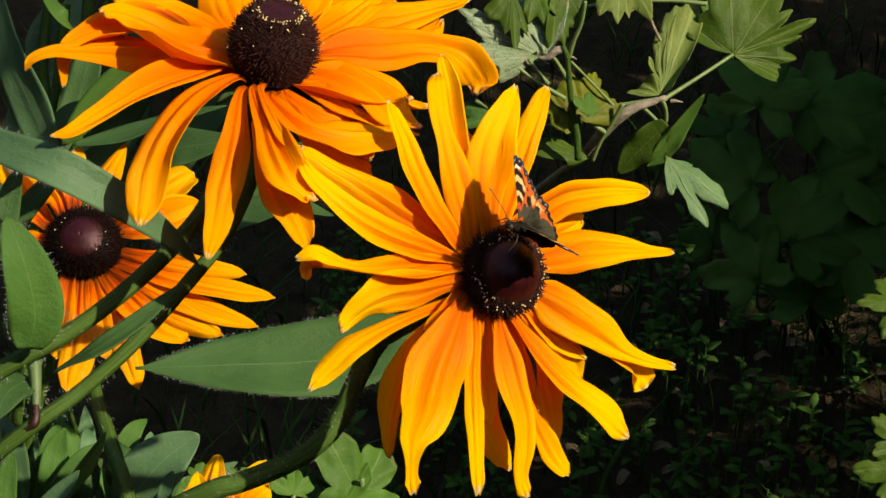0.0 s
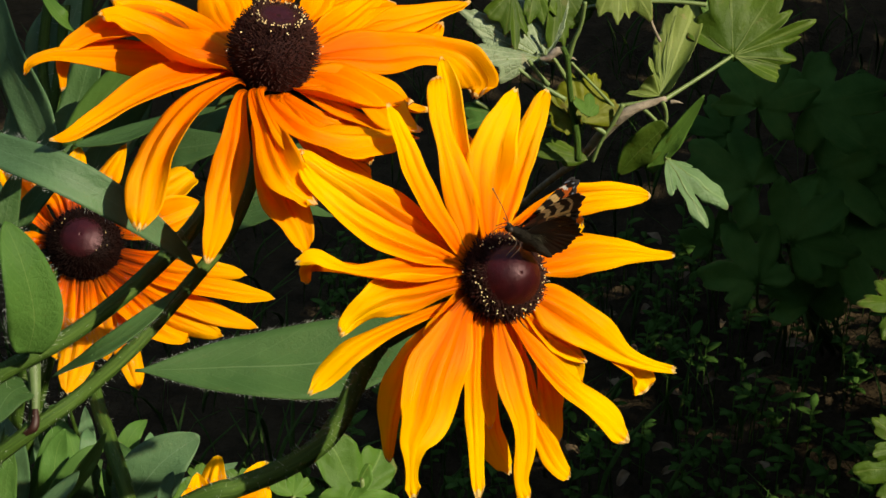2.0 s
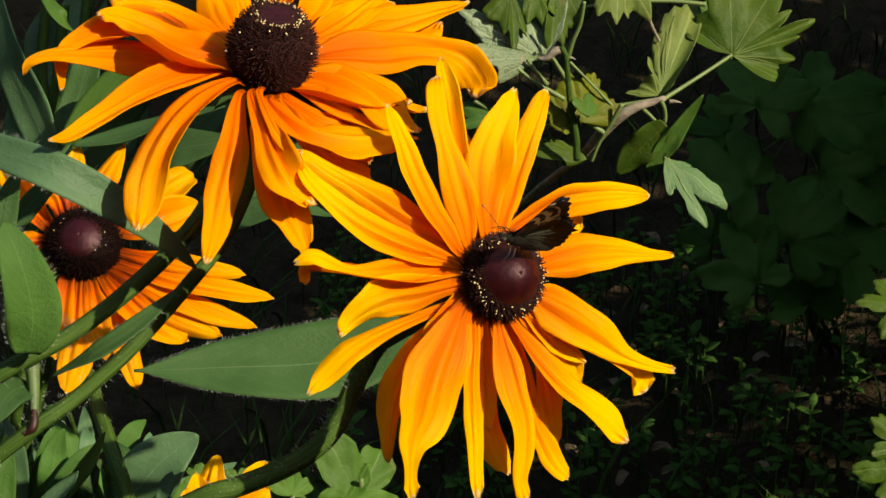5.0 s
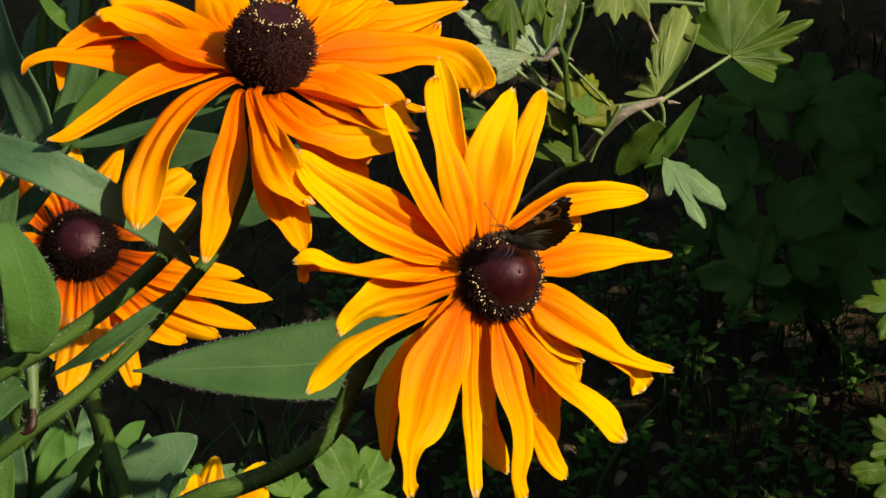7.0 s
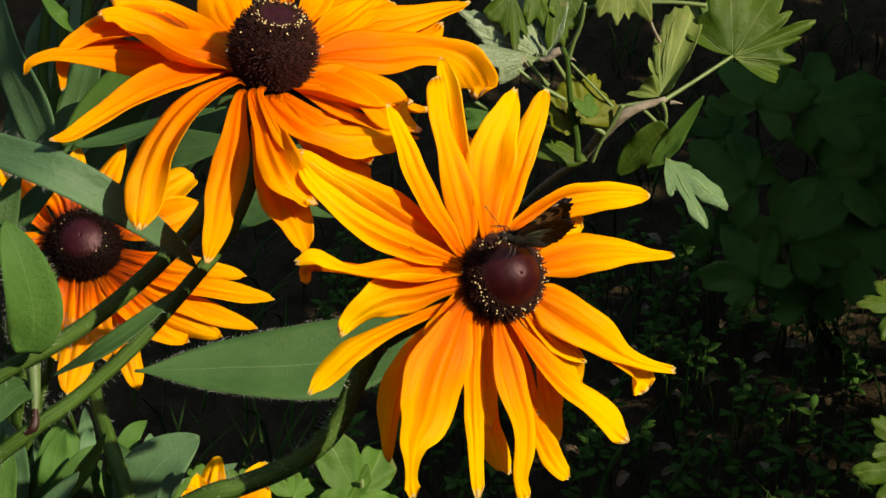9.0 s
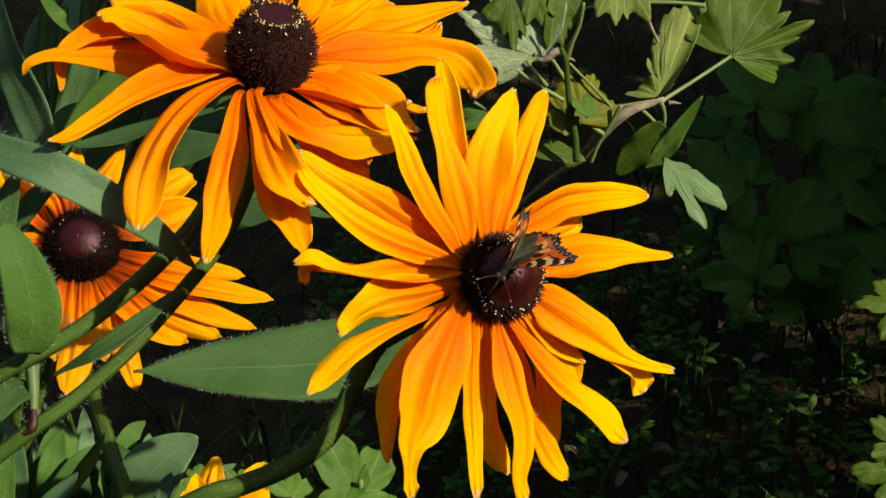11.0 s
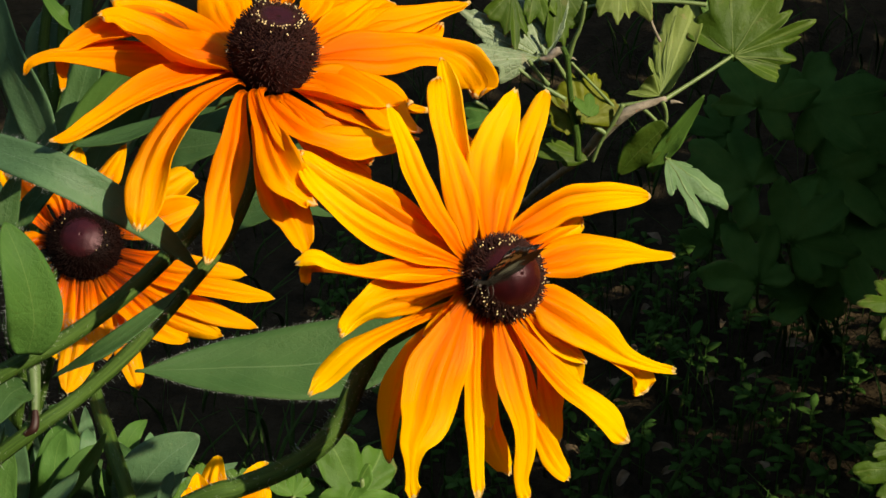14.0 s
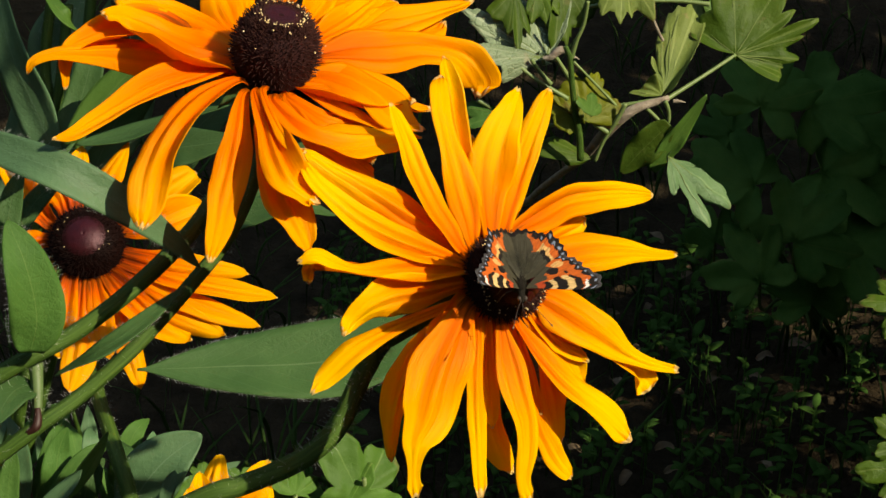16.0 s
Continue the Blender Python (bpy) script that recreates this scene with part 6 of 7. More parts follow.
leaf(herbs, [(-0.1393, 0.2114, 0.3027), (-0.1325, 0.2088, 0.3181), (-0.1256, 0.2155, 0.3297), (-0.1192, 0.2265, 0.3288)], 0.0087, (0.489, -0.467, 0.737), M_LEAF_BLUE, label="", seed=120)
stalk(herbs, [(-0.1393, 0.2114, 0.3027), (-0.1293, 0.2314, 0.1514), (-0.26, 0.32, 0)], [0.0012, 0.0016, 0.002], M_STEM, "leaf_stalk")
leaf(herbs, [(-0.1276, 0.2136, 0.2806), (-0.1188, 0.2129, 0.2993), (-0.1087, 0.2219, 0.3149), (-0.0984, 0.2339, 0.3157)], 0.0116, (0.592, -0.471, 0.655), M_LEAF_BLUE, label="", seed=122)
stalk(herbs, [(-0.1276, 0.2136, 0.2806), (-0.1176, 0.2336, 0.1403), (-0.22, 0.3, 0)], [0.0012, 0.0016, 0.002], M_STEM, "leaf_stalk")
leaf(herbs, [(-0.1485, 0.282, 0.2211), (-0.1526, 0.283, 0.2427), (-0.1607, 0.2942, 0.2622), (-0.172, 0.3072, 0.2647)], 0.0097, (0.249, -0.384, 0.889), M_LEAF_MID, label="", seed=123)
stalk(herbs, [(-0.1485, 0.282, 0.2211), (-0.1385, 0.302, 0.1105), (-0.2, 0.32, 0)], [0.0012, 0.0016, 0.002], M_STEM, "leaf_stalk")
leaf(herbs, [(-0.1458, 0.2886, 0.2207), (-0.1505, 0.2879, 0.2396), (-0.1594, 0.2971, 0.2555), (-0.1716, 0.3092, 0.2564)], 0.0137, (0.384, -0.535, 0.752), M_LEAF_BLUE, label="", seed=124)
stalk(herbs, [(-0.1458, 0.2886, 0.2207), (-0.1358, 0.3086, 0.1104), (-0.18, 0.28, 0)], [0.0012, 0.0016, 0.002], M_STEM, "leaf_stalk")
leaf(herbs, [(-0.2116, 0.2047, 0.3124), (-0.2139, 0.2042, 0.3316), (-0.2209, 0.2137, 0.348), (-0.232, 0.2261, 0.3495)], 0.0076, (0.734, -0.332, 0.592), M_LEAF, label="", seed=125)
stalk(herbs, [(-0.2116, 0.2047, 0.3124), (-0.2016, 0.2247, 0.1562), (-0.26, 0.3, 0)], [0.0012, 0.0016, 0.002], M_STEM, "leaf_stalk")
leaf(herbs, [(-0.1961, 0.267, 0.2857), (-0.1979, 0.2667, 0.3051), (-0.2038, 0.2766, 0.3222), (-0.213, 0.2892, 0.3241)], 0.0132, (0.695, -0.284, 0.66), M_LEAF, label="", seed=126)
stalk(herbs, [(-0.1961, 0.267, 0.2857), (-0.1861, 0.287, 0.1428), (-0.24, 0.32, 0)], [0.0012, 0.0016, 0.002], M_STEM, "leaf_stalk")
leaf(herbs, [(-0.1781, 0.243, 0.2816), (-0.1785, 0.2424, 0.3005), (-0.1821, 0.2517, 0.3167), (-0.1886, 0.264, 0.318)], 0.0117, (0.609, -0.536, 0.584), M_LEAF_MID, label="", seed=127)
stalk(herbs, [(-0.1781, 0.243, 0.2816), (-0.1681, 0.263, 0.1408), (-0.22, 0.28, 0)], [0.0012, 0.0016, 0.002], M_STEM, "leaf_stalk")
leaf(herbs, [(-0.1402, 0.2072, 0.3164), (-0.1414, 0.2038, 0.3305), (-0.1455, 0.2097, 0.3406), (-0.1523, 0.2203, 0.3391)], 0.0072, (0.706, -0.268, 0.655), M_LEAF, label="", seed=128)
stalk(herbs, [(-0.1402, 0.2072, 0.3164), (-0.1302, 0.2272, 0.1582), (-0.2, 0.3, 0)], [0.0012, 0.0016, 0.002], M_STEM, "leaf_stalk")
leaf(herbs, [(-0.168, 0.2218, 0.3129), (-0.1658, 0.2182, 0.3268), (-0.1659, 0.2239, 0.3367), (-0.1681, 0.2345, 0.3351)], 0.0096, (0.475, -0.522, 0.708), M_LEAF_BLUE, label="", seed=129)
stalk(herbs, [(-0.168, 0.2218, 0.3129), (-0.158, 0.2418, 0.1565), (-0.18, 0.32, 0)], [0.0012, 0.0016, 0.002], M_STEM, "leaf_stalk")
columbine = tagged(new("columbine_plant"), "pale green columbine with rounded lobed leaves", "plant")
columbine.location = (-0.06, 0.20, 0)
lobed_leaf(columbine, (-0.0322, 0.0936, 0.4064), (-0.08, 0.498, 0.863), (0.45, -0.45, 0.77), 0.0245, 0.05, 0.1, 3, M_LEAF_LIGHT, 1, "", teeth=0.02, veins=False, marks=[(0.45, 1.0, 0.62), (-0.75, 0.92, 0.62), (1.7, 0.8, 0.6)], base=0.3)
lobed_leaf(columbine, (-0.0604, 0.1062, 0.3871), (-0.05, 0.499, 0.865), (0.45, -0.45, 0.77), 0.0215, 0.05, 0.1, 3, M_LEAF_LIGHT, 2, "", teeth=0.02, veins=False, marks=[(0.3, 1.0, 0.6), (-0.9, 0.9, 0.6), (1.5, 0.9, 0.6)], base=0.3)
lobed_leaf(columbine, (-0.1191, 0.1671, 0.3422), (-0.099, 0.409, 0.907), (0.097, -0.512, 0.854), 0.0185, 0.1, 0.1, 3, M_LEAF_LIGHT, 3, "", teeth=0.03, depth=0.34, veins=False)
lobed_leaf(columbine, (-0.0369, 0.0883, 0.4058), (0.976, 0.013, 0.218), (0.597, -0.404, 0.693), 0.0212, 0.1, 0.1, 3, M_LEAF_LIGHT, 4, "", teeth=0.03, depth=0.34, veins=False)
stalk(columbine, [(-0.0305, 0.0936, 0.4149), (-0.0305, 0.1236, 0.249), (-0.06, 0.2, 0)], [0.0009, 0.0012, 0.0016], M_PETIOLE, "leaf_stalk")
stalk(columbine, [(-0.0577, 0.1062, 0.3968), (-0.0577, 0.1362, 0.2381), (-0.05, 0.2, 0)], [0.0009, 0.0012, 0.0016], M_PETIOLE, "leaf_stalk")
stalk(columbine, [(-0.1191, 0.1671, 0.3422), (-0.1191, 0.1971, 0.2053), (-0.04, 0.2, 0)], [0.0009, 0.0012, 0.0016], M_PETIOLE, "leaf_stalk")
stalk(columbine, [(-0.0369, 0.0883, 0.4058), (-0.0369, 0.1183, 0.2435), (-0.03, 0.2, 0)], [0.0009, 0.0012, 0.0016], M_PETIOLE, "leaf_stalk")
lobed_leaf(columbine, (-0.0561, 0.088, 0.4114), (-0.7846, 0.2123, 0.5826), (0.4505, -0.4505, 0.7708), 0.0106, 0.03, 0.1, 4, M_LEAF_LIGHT, 41, "", teeth=0.02, marks=[(0.0, 1.0, 0.62), (-1.07, 1.02, 0.5), (-1.9, 1.08, 0.42), (-2.66, 0.58, 0.4)], base=0.4, veins=False, scallop=0.04)
lobed_leaf(columbine, (-0.0933, 0.1, 0.4078), (-0.4333, 0.6446, 0.6299), (0.4505, -0.4505, 0.7708), 0.0076, 0.03, 0.1, 3, M_LEAF_LIGHT, 42, "", teeth=0.02, marks=[(-0.0, 1.0, 0.41), (-0.68, 1.2, 0.59), (0.88, 0.67, 0.62)], base=0.4, veins=False, scallop=0.04)
lobed_leaf(columbine, (-0.0777, 0.1, 0.4094), (-0.7386, 0.297, 0.6052), (0.4505, -0.4505, 0.7708), 0.0058, 0.03, 0.1, 2, M_LEAF_LIGHT, 43, "", teeth=0.02, marks=[(0.0, 1.0, 0.62), (-1.6, 1.23, 0.62)], base=0.4, veins=False, scallop=0.04)
lobed_leaf(columbine, (-0.1057, 0.1, 0.3985), (-0.1153, 0.8268, 0.5506), (0.4505, -0.4505, 0.7708), 0.0105, 0.03, 0.1, 3, M_LEAF_LIGHT, 44, "", teeth=0.02, marks=[(0.0, 1.0, 0.4), (-0.41, 0.72, 0.4), (0.54, 0.54, 0.4)], base=0.4, veins=False, scallop=0.04)
stalk(columbine, [(-0.0561, 0.0880, 0.4114), (-0.0561, 0.1180, 0.2468), (-0.07, 0.2, 0)], [0.0009, 0.0012, 0.0016], M_PETIOLE, "leaf_stalk")
stalk(columbine, [(-0.0933, 0.1000, 0.4078), (-0.0933, 0.1300, 0.2447), (-0.06, 0.2, 0)], [0.0009, 0.0012, 0.0016], M_PETIOLE, "leaf_stalk")
stalk(columbine, [(-0.0777, 0.1000, 0.4094), (-0.0777, 0.1300, 0.2456), (-0.05, 0.2, 0)], [0.0009, 0.0012, 0.0016], M_PETIOLE, "leaf_stalk")
stalk(columbine, [(-0.1057, 0.1000, 0.3985), (-0.1057, 0.1300, 0.2391), (-0.04, 0.2, 0)], [0.0009, 0.0012, 0.0016], M_PETIOLE, "leaf_stalk")
# gooseberry shoots
twig = tagged(new("gooseberry_branch"), "knotty pale gooseberry branch with sunlit lobed leaves", "branch")
twig.location = (0.1, 0.62, 0)
lobed_leaf(twig, (0.0777, 0.1183, 0.5376), (0.814, -0.291, -0.503), (0.45, -0.35, 0.82), 0.0272, 0.32, 0.1, 3, M_GOOSE_COOL, 6, "", marks=[(0.05, 1.0, 0.26), (-0.36, 1.02, 0.22), (0.55, 0.42, 0.3), (-0.85, 0.5, 0.26)], base=0.18)
lobed_leaf(twig, (0.1618, 0.0925, 0.493), (-0.976, -0.12, 0.182), (0.207, -0.459, 0.864), 0.0143, 0.3, 0.2, 5, M_GOOSE, 14, "")
lobed_leaf(twig, (0.1625, 0.0637, 0.4432), (-0.976, -0.12, 0.182), (0.39, -0.432, 0.813), 0.0190, 0.4, 0.2, 5, M_GOOSE, 15, "")
lobed_leaf(twig, (0.1622, 0.0677, 0.4501), (-0.696, 0.197, 0.69), (0.105, -0.467, 0.878), 0.0139, 0.4, 0.2, 5, M_GOOSE, 16, "")
stalk(twig, [(0.0781, 0.1287, 0.5554), (0.0661, 0.1257, 0.5525), (0.0587, 0.1270, 0.5453), (0.0535, 0.1320, 0.5357), (0.0500, 0.1400, 0.5257), (0.0441, 0.1700, 0.5036), (0.0352, 0.2200, 0.4646), (0.0265, 0.3000, 0.3962), (0.1, 0.62, 0)], [0.0011, 0.0019, 0.0022, 0.0016, 0.0014, 0.0014, 0.002, 0.004], M_WOOD, "branch")
stalk(twig, [(0.1618, 0.0925, 0.493), (0.1714, 0.1033, 0.4718), (0.1989, 0.1356, 0.3676)], [0.0009, 0.0007, 0.0007], M_PETIOLE, "leaf_stalk")
stalk(twig, [(0.1618, 0.0637, 0.4432), (0.1714, 0.0777, 0.4274), (0.1989, 0.1356, 0.3676)], [0.0009, 0.0007, 0.0007], M_PETIOLE, "leaf_stalk")
lobed_leaf(twig, (0.1045, 0.152, 0.5617), (0.8949, 0.2974, 0.3326), (0.1, -0.8602, 0.5001), 0.0327, 0.04, 0.1, 10, M_GOOSE, 1, "", teeth=0.02, marks=[(0.0, 1.0, 0.12), (0.15, 0.85, 0.13), (-0.17, 0.85, 0.11), (-0.51, 0.75, 0.15), (-0.61, 0.66, 0.12), (-0.84, 0.51, 0.16), (-0.95, 0.36, 0.2), (0.55, 0.94, 0.3), (1.16, 0.94, 0.5), (2.03, 0.42, 0.4)], base=0.56, scallop=0.05)
lobed_leaf(twig, (0.1095, 0.178, 0.5596), (-0.3677, 0.5495, 0.7502), (0.4504, -0.6006, 0.6606), 0.0211, 0.05, 0.1, 4, M_LEAF_LIGHT, 31, "", teeth=0.04, marks=[(0.0, 1.0, 0.39), (-0.78, 1.31, 0.35), (0.7, 0.79, 0.57), (-1.33, 1.26, 0.49)], base=0.75, scallop=0.1)
lobed_leaf(twig, (0.0771, 0.136, 0.5529), (0.3535, 0.6749, 0.6477), (0.3489, -0.7376, 0.5781), 0.0450, 0, 0.1, 7, M_GOOSE_PALE, 3, "", teeth=0.03, marks=[(0.0, 1.0, 0.17), (0.15, 0.86, 0.15), (0.22, 0.68, 0.14), (0.4, 0.5, 0.14), (0.78, 0.34, 0.17), (0.75, 0.24, 0.12), (1.9, 0.27, 0.26)], base=0.18, scallop=0.1)
lobed_leaf(twig, (0.0614, 0.15, 0.5967), (-0.0918, -0.7072, -0.701), (0.2008, -0.7027, 0.6826), 0.0209, 0, 0.1, 4, M_GOOSE_PALE, 2, "", teeth=0.03, marks=[(0.0, 1.0, 0.17), (0.34, 1.0, 0.17), (0.63, 1.01, 0.24), (-0.3, 0.96, 0.24)], base=0.84, scallop=0.08)
lobed_leaf(twig, (0.0349, 0.13, 0.5695), (-0.5661, 0.3752, 0.734), (0.3417, -0.7035, 0.6231), 0.0326, 0.04, 0.1, 5, M_GOOSE_SILVER, 20, "pale silvery leaf underside", teeth=0.05, marks=[(0.0, 1.0, 0.21), (0.4, 0.98, 0.16), (0.6, 0.79, 0.21), (-0.4, 1.07, 0.21), (-0.82, 0.98, 0.32)], base=0.72, scallop=0.13)
lobed_leaf(twig, (0.0324, 0.127, 0.5716), (-0.9398, -0.2497, 0.2335), (0.3417, -0.7035, 0.6231), 0.0267, 0.06, 0.1, 4, M_GOOSE_SILVER, 32, "pale silvery leaf underside", teeth=0.04, marks=[(0.0, 1.0, 0.2), (0.19, 0.81, 0.16), (0.56, 0.6, 0.16), (0.63, 0.28, 0.16)], base=0.6, scallop=0.13)
lobed_leaf(twig, (0.0237, 0.1401, 0.5911), (0.0545, -0.6471, -0.7605), (0.3417, -0.7035, 0.6231), 0.0213, 0.05, 0.1, 4, M_GOOSE, 33, "", teeth=0.04, marks=[(0.0, 1.0, 0.16), (0.25, 0.84, 0.2), (-0.24, 0.75, 0.19), (-0.8, 0.44, 0.36)], base=0.6, scallop=0.12)
lobed_leaf(twig, (0.0316, 0.1443, 0.5937), (0.5488, -0.3888, -0.74), (0.3417, -0.7035, 0.6231), 0.0148, 0.08, 0.1, 3, M_GOOSE, 34, "", teeth=0.05, marks=[(0.0, 1.0, 0.31), (-0.41, 1.1, 0.2), (-0.76, 1.11, 0.29)], base=0.75, scallop=0.12)
lobed_leaf(twig, (0.0398, 0.1494, 0.5928), (0.1247, -0.6232, -0.772), (0.3417, -0.7035, 0.6231), 0.0247, 0.05, 0.1, 4, M_GOOSE, 35, "", teeth=0.05, marks=[(-0.0, 1.0, 0.19), (-0.22, 1.05, 0.25), (0.49, 0.75, 0.24), (0.9, 0.58, 0.35)], base=0.75, scallop=0.12)
lobed_leaf(twig, (0.0196, 0.13, 0.5482), (-0.9679, 0.1234, 0.219), (0.1011, -0.6066, 0.7886), 0.0145, 0.1, 0.1, 2, M_LEAF_MID, 10, "", teeth=0.03, marks=[(0.0, 1.0, 0.34), (0.56, 1.0, 0.34)], base=0.25, scallop=0.05)
lobed_leaf(twig, (0.0484, 0.121, 0.5503), (-0.1998, 0.5142, 0.8341), (0.3569, -0.7546, 0.5506), 0.0174, 0.03, 0.1, 5, M_GOOSE_YELLOW, 9, "", teeth=0.04, marks=[(0.0, 1.0, 0.27), (-0.49, 1.08, 0.29), (-1.12, 0.91, 0.28), (0.54, 0.98, 0.41), (-1.57, 0.62, 0.4)], base=0.85, scallop=0.1)
lobed_leaf(twig, (0.0433, 0.12, 0.5532), (-0.8716, 0.0426, 0.4883), (0.3004, -0.7409, 0.6007), 0.0098, 0.1, 0.1, 3, M_GOOSE_YELLOW, 36, "", teeth=0.04, marks=[(0.0, 1.0, 0.62), (0.8, 0.46, 0.48), (1.81, 0.63, 0.62)], base=0.7, scallop=0.1)
lobed_leaf(twig, (0.0495, 0.112, 0.5564), (-0.4693, 0.5726, 0.6723), (0.45, -0.5, 0.74), 0.0081, 0.1, 0.1, 3, M_LEAF_LIGHT, 19, "", teeth=0.03, marks=[(-0.0, 1.0, 0.51), (-0.72, 1.3, 0.32), (-1.21, 0.87, 0.44)], base=0.5, veins=False, scallop=0.08)
lobed_leaf(twig, (0.0512, 0.122, 0.5348), (-0.9684, 0.0014, 0.2494), (0.1968, -0.6101, 0.7675), 0.0198, 0.05, 0.1, 4, M_GOOSE, 8, "", teeth=0.03, marks=[(-0.0, 1.0, 0.3), (-0.23, 0.87, 0.26), (0.32, 0.59, 0.3), (-0.55, 0.41, 0.3)], base=0.25, scallop=0.08)
leaf(twig, [(0.0785, 0.124, 0.5476), (0.0729, 0.124, 0.5414), (0.0673, 0.124, 0.5347), (0.0625, 0.124, 0.528)], 0.0135, (0.25, -0.8, 0.55), M_GOOSE, wave=0.12, seed=71, shape=oval_shape)
leaf(twig, [(0.0731, 0.1225, 0.5299), (0.0789, 0.1225, 0.5395), (0.0833, 0.1225, 0.547), (0.0904, 0.1225, 0.5596)], 0.008, (0.15, -0.85, 0.5), M_LEAF_LIGHT, wave=0.12, seed=72, shape=oval_shape)
stalk(twig, [(0.0471, 0.1165, 0.5374), (0.0463, 0.1165, 0.5473), (0.0443, 0.1165, 0.557), (0.043, 0.1165, 0.5666), (0.0419, 0.1165, 0.576), (0.0402, 0.1165, 0.5801)], [0.0013, 0.0011, 0.0009], M_STEM, "branch")
stalk(twig, [(0.0447, 0.124, 0.5513), (0.0481, 0.1325, 0.5395)], [0.0006, 0.0005], M_WOOD, "leaf_stalk")
stalk(twig, [(0.0776, 0.133, 0.5526), (0.0911, 0.142, 0.5573), (0.1045, 0.152, 0.5617)], [0.0009, 0.0007, 0.0007], M_PETIOLE, "leaf_stalk")
stalk(twig, [(0.0766, 0.129, 0.5549), (0.0668, 0.129, 0.5533), (0.0599, 0.129, 0.5522)], [0.0009, 0.0007, 0.0007], M_PETIOLE, "leaf_stalk")
stalk(twig, [(0.0598, 0.128, 0.5527), (0.0535, 0.128, 0.5596), (0.0442, 0.128, 0.5695)], [0.0006, 0.0005, 0.0005], M_PETIOLE, "leaf_stalk")
stalk(twig, [(0.0626, 0.124, 0.5554), (0.0596, 0.124, 0.5485), (0.0573, 0.124, 0.5441), (0.0551, 0.124, 0.5396), (0.053, 0.124, 0.5329)], [0.0009, 0.0007, 0.0007], M_PETIOLE, "leaf_stalk")
stalk(twig, [(0.0569, 0.124, 0.5441), (0.0523, 0.124, 0.5476), (0.0496, 0.124, 0.5513)], [0.001, 0.0009, 0.0007], M_PETIOLE, "leaf_stalk")
stalk(twig, [(0.0685, 0.127, 0.5536), (0.0727, 0.127, 0.5499), (0.077, 0.127, 0.5453)], [0.0009, 0.0007, 0.0007], M_PETIOLE, "leaf_stalk")
stalk(twig, [(0.0766, 0.126, 0.5554), (0.0781, 0.126, 0.5515), (0.0785, 0.126, 0.5449)], [0.0009, 0.0007, 0.0007], M_PETIOLE, "leaf_stalk")
stalk(twig, [(0.0785, 0.126, 0.5449), (0.0794, 0.126, 0.5371), (0.081, 0.126, 0.5315)], [0.0006, 0.0006], M_PETIOLE, "leaf_stalk")
stalk(twig, [(0.0434, 0.124, 0.5636), (0.0409, 0.124, 0.5679), (0.0376, 0.124, 0.5729), (0.0351, 0.124, 0.5738)], [0.0009, 0.0007, 0.0007], M_PETIOLE, "leaf_stalk")
stalk(twig, [(0.0424, 0.123, 0.5576), (0.0324, 0.123, 0.5641), (0.0229, 0.123, 0.5717), (0.0215, 0.123, 0.5729)], [0.0009, 0.0007, 0.0007], M_PETIOLE, "leaf_stalk")
stalk(twig, [(0.0363, 0.123, 0.5632), (0.0323, 0.123, 0.5679), (0.0292, 0.123, 0.5725)], [0.0009, 0.0007, 0.0007], M_PETIOLE, "leaf_stalk")
stalk(twig, [(0.0431, 0.124, 0.5727), (0.0446, 0.124, 0.579), (0.0468, 0.124, 0.5852), (0.0478, 0.124, 0.5933)], [0.0009, 0.0007, 0.0007], M_PETIOLE, "leaf_stalk")
stalk(twig, [(0.0418, 0.124, 0.5754), (0.0389, 0.124, 0.5754), (0.0357, 0.124, 0.5729), (0.0332, 0.124, 0.5725)], [0.0011, 0.0015, 0.0013, 0.0006], M_WOOD, "bud")
stalk(twig, [(0.0726, 0.146, 0.5849), (0.0588, 0.146, 0.584), (0.0499, 0.146, 0.5825)], [0.0009, 0.0007, 0.0007], M_PETIOLE, "leaf_stalk")
stalk(twig, [(0.0925, 0.146, 0.5836), (0.0825, 0.146, 0.5847), (0.0706, 0.146, 0.5849)], [0.0009, 0.0007, 0.0007], M_PETIOLE, "leaf_stalk")
stalk(twig, [(0.0735, 0.15, 0.5767), (0.0754, 0.15, 0.5724), (0.0777, 0.15, 0.568)], [0.0006, 0.0006], M_WOOD, "leaf_stalk")
stalk(twig, [(0.0112, 0.132, 0.553), (0.0148, 0.132, 0.5508), (0.0203, 0.132, 0.5469), (0.0354, 0.132, 0.5431), (0.0464, 0.132, 0.5453)], [0.0009, 0.0007, 0.0007], M_PETIOLE, "leaf_stalk")
stalk(twig, [(0.0426, 0.125, 0.5716), (0.0443, 0.125, 0.5725), (0.0459, 0.125, 0.5716)], [0.0006, 0.0004, 0.0001], M_WOOD, "thorn")
stalk(twig, [(0.0801, 0.131, 0.5531), (0.0821, 0.131, 0.5531), (0.0846, 0.131, 0.5526)], [0.0008, 0.0006, 0.0001], M_WOOD, "thorn")
